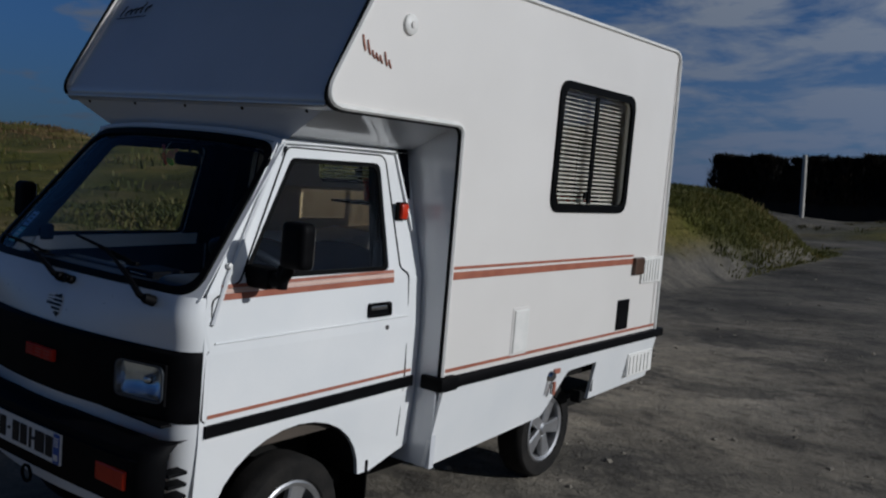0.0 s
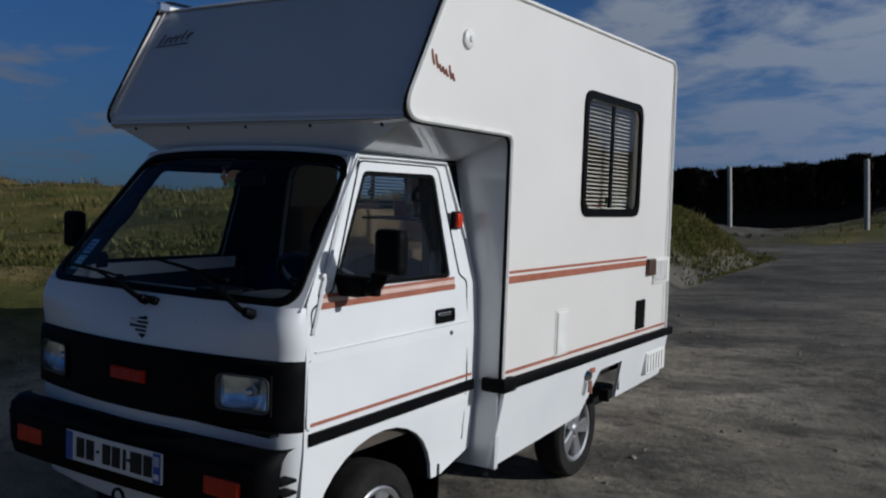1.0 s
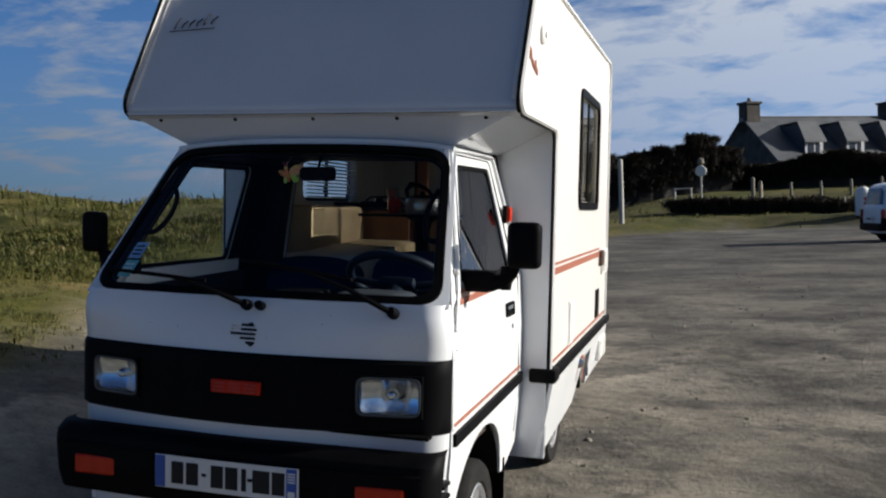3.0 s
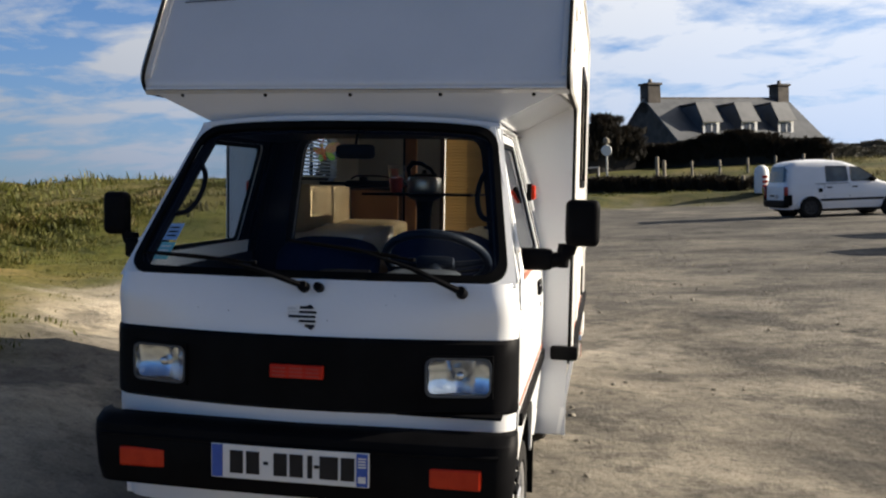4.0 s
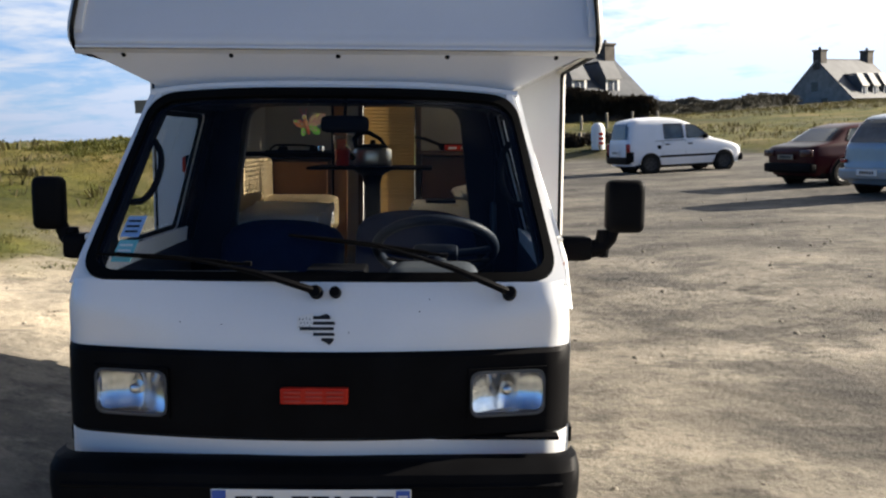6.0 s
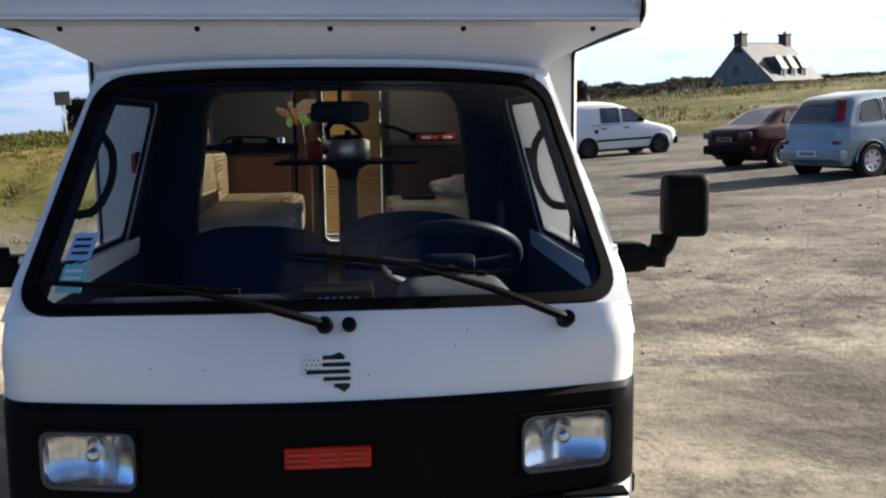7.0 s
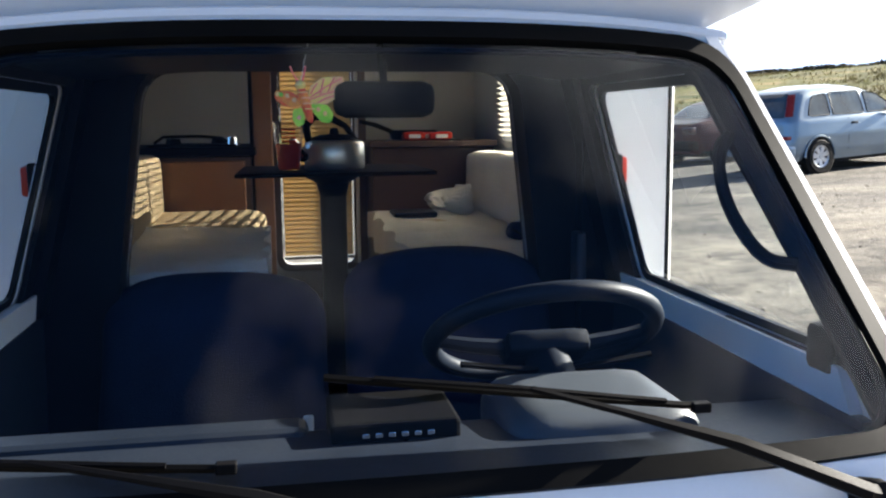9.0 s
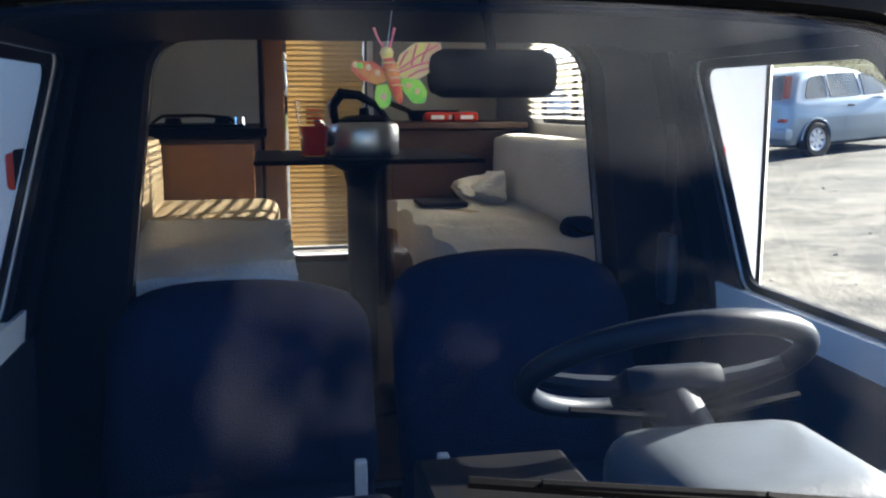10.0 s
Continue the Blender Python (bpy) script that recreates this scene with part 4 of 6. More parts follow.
    # hinge knob at the pillar foot and the mirror on its arm
    part("hinge_knob", lathe([(0, 0.016), (0.009, 0.014), (0.011, 0)], pose(s * (cab_half(1.29) + 0.001), 0.300, 1.29, 0, s * 80, 0), 12), WHITE, camper)
    mx, mw = (0.889, 0.058) if s > 0 else (-0.832, 0.046)
    mirror = part("door_mirror", cushion(mx - mw, mx + mw, 0.370, 0.435, 1.303, 1.462, 0.022, 0.0, 1, 8), BLACK, camper, "black rectangular door mirror on a stout arm", smooth=True)
    part("mirror_glass", box(mx - mw + 0.012, mx + mw - 0.012, 0.434, 0.4375, 1.316, 1.450, 0.001), CHROME, mirror)
    part("mirror_foot", cushion(*sorted((s * 0.640, s * 0.790)), 0.37, 0.44, 1.218, 1.292, 0.014, 0, 1, 5), BLACK, mirror, smooth=True)
    part("mirror_arm", tube([(s * 0.765, 0.405, 1.250), (mx - s * 0.068, 0.405, 1.258), (mx - s * 0.043, 0.405, 1.285), (mx - s * 0.030, 0.405, 1.318)], [0.030, 0.026, 0.022, 0.020], 10), BLACK, mirror, smooth=True)
    part("mirror_joint", lathe([(0, 0.044), (0.018, 0.042), (0.024, 0.0), (0.018, -0.04), (0, -0.042)], pose(mx - s * 0.063, 0.405, 1.268), 12), BLACK, mirror, smooth=True)


def road_wheel(name, parent, m, r, w, rim_mat, spokes=5, n=36):
    """A wheel whose axle is the z axis of m, outer side up."""
    wh = part(name, lathe([(r * 0.66, -w / 2), (r * 0.93, -w / 2), (r * 0.99, -w * 0.38), (r, -w * 0.2), (r, w * 0.2), (r * 0.99, w * 0.38), (r * 0.93, w / 2), (r * 0.70, w / 2), (r * 0.66, w * 0.42), (r * 0.66, -w / 2)], m, n), TYRE, parent, "black tyre on a silver rim", smooth=True)
    part("rim", lathe([(r * 0.67, w * 0.44), (r * 0.64, w * 0.48), (r * 0.58, w * 0.44), (r * 0.56, w * 0.1), (r * 0.56, -w * 0.4)], m, n), rim_mat, wh, smooth=True)
    part("brake_drum", lathe([(0, 0), (r * 0.5, 0), (r * 0.56, -w * 0.2)], m, 20), UNDER, wh)
    part("hub_cap", lathe([(0, w * 0.47), (r * 0.10, w * 0.46), (r * 0.14, w * 0.38), (r * 0.2, w * 0.30)], m, 18), rim_mat, wh, smooth=True)
    for k in range(spokes):
        q = m @ Matrix.Rotation(2 * math.pi * k / spokes + 0.3, 4, "Z")
        bm = bmesh.new()
        a = [Vector((r * 0.12, -r * 0.10, w * 0.40)), Vector((r * 0.60, -r * 0.17, w * 0.42)), Vector((r * 0.60, r * 0.17, w * 0.42)), Vector((r * 0.12, r * 0.10, w * 0.40))]
        top = [bm.verts.new(q @ p) for p in a]
        bot = [bm.verts.new(q @ (p - Vector((0, 0, w * 0.22)))) for p in a]
        bm.faces.new(top)
        bm.faces.new(bot[::-1])
        for i in range(4):
            bm.faces.new((top[i], bot[i], bot[(i + 1) % 4], top[(i + 1) % 4]))
        bmesh.ops.bevel(bm, geom=bm.edges[:], offset=r * 0.025, segments=1, affect="EDGES")
        part("spoke", bm, rim_mat, wh)
    return wh


for y, x in ((0.67, 0.600), (2.64, 0.575)):
    for s in (1, -1):
        road_wheel("wheel", camper, pose(s * x, y, 0.272, 0, s * 90, 0), 0.272, 0.155, ALLOY)
for s in (1, -1):
    part("wheel_housing", sheet(lambda a, x: (s * x, 0.66 + 0.36 * math.cos(a), 0.40 + 0.28 * math.sin(a)), [math.pi * i / 12 for i in range(13)], [0.40, 0.675]), UNDER, camper)
    part("inner_wing", box(*sorted((s * 0.39, s * 0.41)), 0.25, 1.05, 0.35, 0.70), UNDER, camper)
    part("mud_flap", box(*sorted((s * 0.50, s * 0.69)), 1.075, 1.085, 0.20, 0.45), RUBBER, camper)
    part("arch_bracket", box(*sorted((s * 0.72, s * 0.78)), 2.76, 2.79, 0.43, 0.50, 0.006), UNDER, camper)

# ---- inside the cab ----
dash = thing("dashboard", "dark dashboard with steering column and radio", "dashboard", (0, 0.45, 0.66), VAN)
prof = [(0.205, 1.168), (0.33, 1.163), (0.49, 1.152), (0.545, 1.115), (0.53, 0.95), (0.47, 0.70)]
part("dash_top", sheet(lambda u, i: (u, *prof[i]), [-0.645, -0.4, -0.2, 0, 0.2, 0.4, 0.645], range(6)), DASH, dash, smooth=True)
part("binnacle", cushion(0.17, 0.46, 0.36, 0.62, 1.06, 1.192, 0.05, 0.0, 1, 9), DASH_LIGHT, dash, "grey instrument binnacle", smooth=True)
radio = part("radio", box(-0.072, 0.108, 0.41, 0.56, 1.10, 1.184, 0.006), BLACK, dash, "black car radio with chrome buttons")
for i in range(6):
    part("button", box(-0.03 + i * 0.018, -0.020 + i * 0.018, 0.405, 0.412, 1.164, 1.171, 0.001), CHROME, radio)
part("knob", lathe([(0, 0.012), (0.008, 0.01), (0.009, 0)], pose(0.03, 0.41, 1.150, 90, 0, 0), 10), CHROME, radio)
part("tray", box(-0.60, -0.10, 0.46, 0.53, 1.130, 1.164, 0.014), DASH, dash, "grey dashboard tray")
SW_C, SW_N = Vector((0.322, 0.745, 1.212)), Euler((radians(-34), 0, 0)).to_matrix().to_4x4()
wm = Matrix.Translation(SW_C) @ SW_N
wheel = part("steering_wheel", tube([wm @ Vector((0.200 * math.cos(2 * math.pi * i / 40), 0.200 * math.sin(2 * math.pi * i / 40), 0)) for i in range(40)], 0.017, 10, closed=True), WHEEL_SKIN, dash, "grey two-spoke steering wheel", smooth=True)
bm = cushion(-0.075, 0.075, -0.045, 0.045, -0.045, 0.0, 0.015, 0, 1, 5)
bmesh.ops.transform(bm, matrix=wm, verts=bm.verts[:])
part("horn_pad", bm, WHEEL_SKIN, wheel, smooth=True)
for k in (-1, 1):
    part("spoke", tube([wm @ Vector((k * 0.07, 0, -0.02)), wm @ Vector((k * 0.13, 0.0, -0.012)), wm @ Vector((k * 0.19, 0.0, 0))], [0.016, 0.014, 0.012], 8), WHEEL_SKIN, wheel, smooth=True)
part("steering_column", tube([wm @ Vector((0, 0, -0.04)), (0.33, 0.60, 1.11), (0.33, 0.52, 1.05)], 0.04, 10), WHEEL_SKIN, dash, smooth=True)
for k in (-1, 1):
    part("stalk", tube([(0.33, 0.67, 1.165), (0.33 + k * 0.17, 0.68, 1.185)], [0.008, 0.006], 6), BLACK, dash)
rvm = thing("rear_view_mirror", "black interior rear-view mirror on a stalk", "mirror", (0.03, 0.61, 1.64), VAN)
bm = cushion(-0.048, 0.108, 0.585, 0.612, 1.605, 1.662, 0.020, 0, 1, 7)
part("shell", bm, BLACK, rvm, smooth=True)
part("stalk", tube([(0.03, 0.60, 1.65), (0.03, 0.63, 1.70), (0.03, 0.65, 1.718)], 0.006, 6), BLACK, rvm)
part("reflector", box(-0.040, 0.100, 0.6115, 0.6145, 1.612, 1.655, 0.001), CHROME, rvm)

for cx, top in ((-0.287, 1.260), (0.245, 1.30)):
    seat = thing("cab_seat", "dark blue cloth %s seat in the cab" % ("passenger" if cx < 0 else "driver"), "seat", (cx, 1.05, 0.66), VAN, "cab seats")
    part("seat_base", box(cx - 0.22, cx + 0.22, 0.80, 1.24, 0.66, 0.80, 0.01), UNDER, seat)
    part("seat_cushion", cushion(cx - 0.24, cx + 0.24, 0.76, 1.24, 0.79, 0.92, 0.05, 0.004, 6), SEAT, seat, smooth=True)
    bm = cushion(cx - 0.245, cx + 0.245, 1.10, 1.22, 0.88, top, 0.055, 0.006, 6, 11)
    for v in bm.verts:
        k = (v.co.z - 0.88) / 0.35
        v.co.y += 0.13 * k
        v.co.z -= 0.05 * abs((v.co.x - cx) / 0.25) ** 3 * max(k, 0)
    part("backrest", bm, SEAT, seat, smooth=True)
    part("belt_buckle", box(*((-0.102, -0.082) if cx < 0 else (0.036, 0.056)), 0.97, 0.99, 0.93, 1.015, 0.004), WHITE, seat)
bag = thing("cloth_bundle", "olive green cloth bundle on the passenger side", "cloth", (-0.52, 0.78, 0.90), VAN)
part("cloth", cushion(-0.58, -0.45, 0.68, 0.82, 0.80, 1.005, 0.06, 0.02, 9), GREEN_CLOTH, bag, smooth=True)
belt = thing("seat_belt", "dark seat belt hanging from the door pillar", "seat belt", (0.56, 1.24, 0.9), VAN)
part("strap", box(0.552, 0.556, 1.21, 1.255, 0.80, 1.62), DARK_TRIM, belt)
part("belt_guide", cushion(0.535, 0.56, 1.19, 1.25, 1.20, 1.34, 0.010, 0, 1, 4), GREY_TRIM, belt, smooth=True)

# hanging toy butterfly with spread wings
FC = Vector((-0.090, 0.58, 1.625))
fly = thing("butterfly_ornament", "colourful paper butterfly hanging by the mirror", "ornament", tuple(FC), VAN)
WING_Y = surface("yellow_pink_wing", (0.88, 0.70, 0.16), (0.88, 0.42, 0.28), 38, 0.6)
WING_G = surface("green_wing", (0.10, 0.52, 0.04), (0.50, 0.78, 0.08), 38, 0.6)
WING_R = surface("red_wing", (0.78, 0.06, 0.04), (0.90, 0.34, 0.06), 60, 0.6)
WING_PINK = surface("pink_vein", (0.85, 0.16, 0.22), (0.90, 0.25, 0.20), 40, 0.6)


def wing_at(u, v, w=0.0):
    """u to the side and v up, in millimetres from the body; the wings lean back."""
    return (FC.x + u * 0.001, FC.y + 0.00032 * abs(u) + 0.00004 * u * math.sin(v * 0.12) + w, FC.z + v * 0.001)


for mt, pts in ((WING_Y, [(5, 2, 0), (10, 20, 6), (28, 33, 8), (60, 35, 8), (60, 22, 6), (49, 3, 8), (33, -6, 8), (14, -7, 4)]),
                (WING_G, [(8, -5, 0), (33, -7, 6), (43, -19, 8), (40, -34, 8), (25, -33, 8), (13, -19, 4)]),
                (WING_R, [(-5, 3, 0), (-19, 12, 6), (-43, 14, 8), (-42, 2, 6), (-31, -8, 6), (-15, -13, 4), (-5, -9, 0)]),
                (WING_G, [(-4, -12, 0), (-16, -13, 4), (-18, -28, 6), (-11, -41, 6), (-1, -35, 6), (0, -22, 0)])):
    part("wing", plate(fillet(pts, 4), [], wing_at, 0.0015), mt, fly)
for a, b in (((8, 3), (56, 32)), ((8, 0), (50, 14)), ((24, 8), (30, 31)), ((36, 12), (46, 33)), ((20, -4), (44, 6)), ((10, 8), (20, 24))):
    part("wing_vein", tube([wing_at(*a, -0.001), wing_at((a[0] + b[0]) / 2, (a[1] + b[1]) / 2 + 1.5, -0.001), wing_at(*b, -0.001)], 0.0011, 5), WING_PINK, fly)
for u, v, mt in ((-24, 6, WING_Y), (-33, 8, WING_G), (-14, 0, WING_Y), (-38, 9, WING_Y), (30, -20, WING_Y), (20, -14, WING_Y), (-8, -26, WING_Y)):
    part("wing_spot", lathe([(0, 0.0006), (0.0032, 0.0004), (0.0036, 0)], pose(*wing_at(u, v, -0.0004), 90, 0, 0), 10), mt, fly)
part("body", tube([wing_at(-5, 20, -0.003), wing_at(-2, 8, -0.004), wing_at(3, -10, -0.004), wing_at(8, -28, -0.003), wing_at(10, -33, -0.002)], [0.004, 0.0075, 0.0075, 0.005, 0.002], 10), WING_R, fly, smooth=True)
for k, v in enumerate((10, 2, -6, -14)):
    part("body_band", tube([wing_at(-2 + 0.35 * (10 - v) + 7.6 * math.cos(0.45 * j), v + 0.5, -0.004 - 0.0076 * math.sin(0.45 * j)) for j in range(8)], 0.0011, 5), WING_Y, fly)
part("head", lathe([(0, 0.008), (0.006, 0.005), (0.008, 0), (0.006, -0.005), (0, -0.008)], pose(*wing_at(-5, 21, -0.004)), 12), WING_Y, fly, smooth=True)
for k in (-1, 1):
    part("feeler", tube([wing_at(-5 + k * 3, 26, -0.004), wing_at(-7 + k * 8, 38, -0.006), wing_at(-8 + k * 11, 48, -0.008)], [0.0016, 0.0012, 0.0018], 5), WING_PINK, fly)
part("string", tube([wing_at(-4, 28), (FC.x + 0.01, 0.62, 1.716)], 0.0006, 4), WHITE, fly)
rvm.location += Vector((0, 0, -0.008))

# ---- living space ----
for x0, x1, y0, y1, side in ((-0.765, -0.195, 1.46, 2.60, -1), (0.215, 0.765, 1.46, 2.95, 1)):
    bench = thing("bench_seat", "beige cushioned bench seat with a rumpled sheet", "bench", ((x0 + x1) / 2, (y0 + y1) / 2, 0.775), VAN, "benches")
    part("bench_box", box(x0 + 0.02, x1 - 0.02, y0 + 0.02, y1, 0.775, 1.11, 0.004), WOOD_DARK, bench)
    bm = cushion(x0, x1, y0, y1, 1.11, 1.245, 0.04, 0.006, 4, 10)
    for v in bm.verts:
        if side < 0 and v.co.z > 1.18:
            v.co.z += 0.055 * smoothstep(y0 + 0.1, y1, v.co.y)
    part("seat_cushion", bm, CUSHION, bench, smooth=True)
    if side < 0:
        part("back_cushion", cushion(x0, x0 + 0.215, 1.60, 2.60, 1.24, 1.50, 0.035, 0.004, 4, 8), CUSHION, bench, smooth=True)
    else:
        bm = cushion(x1 - 0.15, x1, 1.52, 2.95, 1.24, 1.49, 0.04, 0.006, 4, 10)
        part("back_cushion", bm, SHEET, bench, "back cushion under a white sheet", smooth=True)
    inner = x1 if side < 0 else x0
    wall_x = (x0 + 0.20) if side < 0 else (x1 - 0.14)

    def cloth(u, v, inner=inner, wall_x=wall_x, y0=y0, side=side):
        y = y0 - 0.03 + v * (0.66 if side < 0 else 1.35)
        if u < 0.75:
            x = wall_x + (inner - wall_x) * u / 0.75
            z = 1.255
        else:
            x = inner - side * 0.014 - side * 0.01 * math.sin(v * 26)
            z = 1.255 - (u - 0.75) / 0.25 * (0.15 + 0.05 * math.sin(v * 5))
        if v < 0.08:
            z -= (0.08 - v) * 1.2
            y = y0 - 0.012
        z += 0.055 * smoothstep(y0 + 0.1, y0 + 1.14, y) * (side < 0)
        z += 0.012 * noise.noise((x * 6, y * 9, side)) + 0.006 * noise.noise((x * 19, y * 25, side))
        return (x, y, z)

    sh = thing("bed_sheet", "crumpled white sheet spread over the bench", "sheet", ((x0 + x1) / 2, y0 + 0.3, 1.245), VAN, "sheets")
    part("cloth", sheet(cloth, [i / 28 for i in range(29)], [i / 30 for i in range(31)]), SHEET, sh, smooth=True)

kit = thing("kitchen_unit", "orange-brown wooden kitchen unit with dark worktop", "cabinet", (-0.5, 3.0, 0.775), VAN)
part("carcass", box(-0.765, -0.245, 2.62, 3.48, 0.775, 1.485, 0.004), WOOD_DARK, kit)
part("front_board", box(-0.66, -0.268, 2.605, 2.62, 1.25, 1.470, 0.004), WOOD, kit, "orange-brown wooden front board")
part("worktop", box(-0.765, -0.225, 2.59, 3.48, 1.490, 1.520, 0.006), BLACK, kit, "dark worktop")
hob = thing("gas_hob", "black two-ring gas hob on the worktop", "hob", (-0.45, 2.85, 1.52), VAN)
part("tray", box(-0.62, -0.30, 2.68, 3.05, 1.520, 1.530, 0.004), BLACK, hob)
for x, y in ((-0.54, 2.8), (-0.38, 2.92)):
    part("burner", lathe([(0, 0.022), (0.025, 0.02), (0.03, 0)], pose(x, y, 1.53), 14), BLACK, hob)
part("pan_support", tube([(-0.60, 2.72, 1.535), (-0.57, 2.74, 1.558), (-0.44, 2.76, 1.560), (-0.35, 2.74, 1.552), (-0.33, 2.72, 1.535)], 0.006, 6), BLACK, hob)
part("knob", lathe([(0, 0.03), (0.018, 0.028), (0.02, 0)], pose(-0.315, 2.72, 1.528), 12), CHROME, hob)
post = thing("door_post", "brown wooden post beside the rear door", "post", (-0.215, 2.66, 0.775), VAN)
part("board", box(-0.235, -0.165, 2.64, 2.67, 0.775, 2.40, 0.004), WOOD, post)
part("edge", box(-0.248, -0.234, 2.635, 2.68, 0.775, 2.40, 0.002), BLACK, post)
side_unit = thing("side_cabinet", "dark brown cabinet with a wooden shelf top", "cabinet", (0.5, 3.2, 0.775), VAN)
part("carcass", box(0.24, 0.765, 3.0, 3.48, 0.775, 1.50, 0.004), WOOD_DARK, side_unit)
part("shelf_top", box(0.22, 0.765, 2.93, 3.48, 1.505, 1.530, 0.005), WOOD_DARK, side_unit)
wallb = thing("upper_panel", "cream partition panel beside the rear door", "panel", (0.22, 3.4, 0.775), VAN)
part("board", box(0.205, 0.225, 3.20, 3.48, 0.775, 2.40, 0.003), LINING, wallb)
part("edge", box(0.198, 0.232, 3.185, 3.20, 0.775, 2.40, 0.003), WOOD_DARK, wallb)
for x, y, w_ in ((0.42, 3.02, 0.05), (0.47, 3.05, 0.04), (0.535, 3.02, 0.05)):
    pk = thing("red_packet", "small red and white packet on the shelf", "packet", (x, y, 1.53), VAN, "packets")
    part("wrap", cushion(x - w_, x + w_, y - 0.03, y + 0.03, 1.530, 1.565, 0.012, 0.006, 18, 5), RED, pk, smooth=True)
    part("label", box(x - w_ * 0.5, x + w_ * 0.5, y - 0.034, y - 0.028, 1.540, 1.556, 0.001), WHITE, pk)
pan = thing("frying_pan", "dark blue frying pan hanging on the wall", "pan", (0.42, 3.15, 1.60), VAN)
part("bowl", lathe([(0, -0.0), (0.09, 0.0), (0.105, 0.04), (0.11, 0.042), (0.095, 0.004), (0, 0.004)], pose(0.44, 3.2, 1.532), 24), DARK_TRIM, pan, smooth=True)
part("handle", tube([(0.34, 3.17, 1.57), (0.26, 3.12, 1.60), (0.20, 3.08, 1.612)], 0.010, 6), BLACK, pan)

table = thing("pedestal_table", "dark folding table on one post", "table", (0.02, 1.95, 0.775), VAN)
part("tabletop", box(-0.26, 0.305, 1.74, 2.28, 1.450, 1.462, 0.005), BLACK, table, "dark glossy tabletop")
part("column", tube([(0.02, 1.98, 0.78), (0.02, 1.98, 1.42)], 0.040, 14), BLACK, table, smooth=True)
part("bracket", lathe([(0.040, -0.07), (0.05, -0.03), (0.09, -0.008), (0.09, 0)], pose(0.02, 1.98, 1.450), 16), BLACK, table, smooth=True)
part("foot", lathe([(0.14, 0), (0.14, 0.012), (0.06, 0.03), (0.042, 0.05)], pose(0.02, 1.98, 0.775), 20), BLACK, table, smooth=True)
ket = thing("kettle", "polished steel kettle with black handle", "kettle", (0.026, 1.95, 1.462), VAN)
kp = pose(0.026, 1.95, 1.462)
part("body", lathe([(0, 0.002), (0.086, 0.002), (0.090, 0.008), (0.090, 0.074), (0.086, 0.082), (0.070, 0.088)], kp, 32), STEEL, ket, smooth=True)
part("lid", lathe([(0.074, 0.084), (0.070, 0.094), (0.045, 0.103), (0, 0.106)], kp, 28), BLACK, ket, smooth=True)
part("lid_knob", lathe([(0, 0.125), (0.012, 0.122), (0.014, 0.108), (0.02, 0.098)], kp, 14), BLACK, ket, smooth=True)
part("handle", tube([(-0.050, 1.93, 1.545), (-0.058, 1.93, 1.590), (-0.035, 1.93, 1.622), (0.010, 1.93, 1.618), (0.060, 1.94, 1.590), (0.088, 1.95, 1.550)], [0.010, 0.013, 0.016, 0.012, 0.010, 0.009], 8), BLACK, ket, smooth=True)
part("spout", tube([(-0.06, 1.92, 1.50), (-0.085, 1.90, 1.53), (-0.10, 1.885, 1.553)], [0.02, 0.014, 0.011], 8), CHROME, ket, smooth=True)
cup = thing("plastic_cup", "clear plastic cup half full of red drink", "cup", (-0.11, 1.88, 1.462), VAN)
cp = pose(-0.11, 1.88, 1.462)
part("wall", lathe([(0.031, 0), (0.046, 0.142), (0.0475, 0.144), (0.045, 0.142), (0.030, 0.003), (0, 0.003)], cp, 24), CLEAR, cup, smooth=True)
part("drink", lathe([(0, 0.005), (0.0295, 0.005), (0.0370, 0.078), (0, 0.078)], cp, 22), CUP_RED, cup)
for i in range(4):
    part("print", tube([(-0.11 + (0.0415 + 0.0012 * i) * math.sin(a), 1.88 - (0.0415 + 0.0012 * i) * math.cos(a), 1.548 + i * 0.011) for a in (-0.45, -0.2, 0, 0.2, 0.45)], 0.0025, 5), CUP_RED, cup)
paper = thing("crumpled_paper", "crumpled white paper on the bench", "paper", (0.50, 2.62, 1.262), VAN)
part("sheet", cushion(0.42, 0.58, 2.56, 2.66, 1.258, 1.35, 0.03, 0.05, 14, 6), SHEET, paper)
pouch = thing("dark_pouch", "small dark blue pouch lying on the bench", "pouch", (0.555, 1.77, 1.258), VAN)
part("bag", cushion(0.512, 0.598, 1.73, 1.81, 1.252, 1.305, 0.025, 0.008, 16, 6), SEAT, pouch, smooth=True)
part("strap", tube([(0.52, 1.735, 1.29), (0.545, 1.715, 1.275), (0.58, 1.718, 1.268), (0.60, 1.735, 1.262)], 0.004, 6), BLACK, pouch)
book = thing("magazine", "flat grey magazine on the bench", "magazine", (0.36, 2.55, 1.255), VAN)
part("cover", box(0.27, 0.43, 2.50, 2.66, 1.2555, 1.272, 0.003), GREY_TRIM, book)


# ---- ground ----
def edge_x(y):
    """The foot of the grassy bank beside the camper."""
    return -1.15 - 0.16 * min(max(y - 2.0, 0), 8) - 0.1 * max(-y, 0) - 0.03 * max(y - 12, 0)


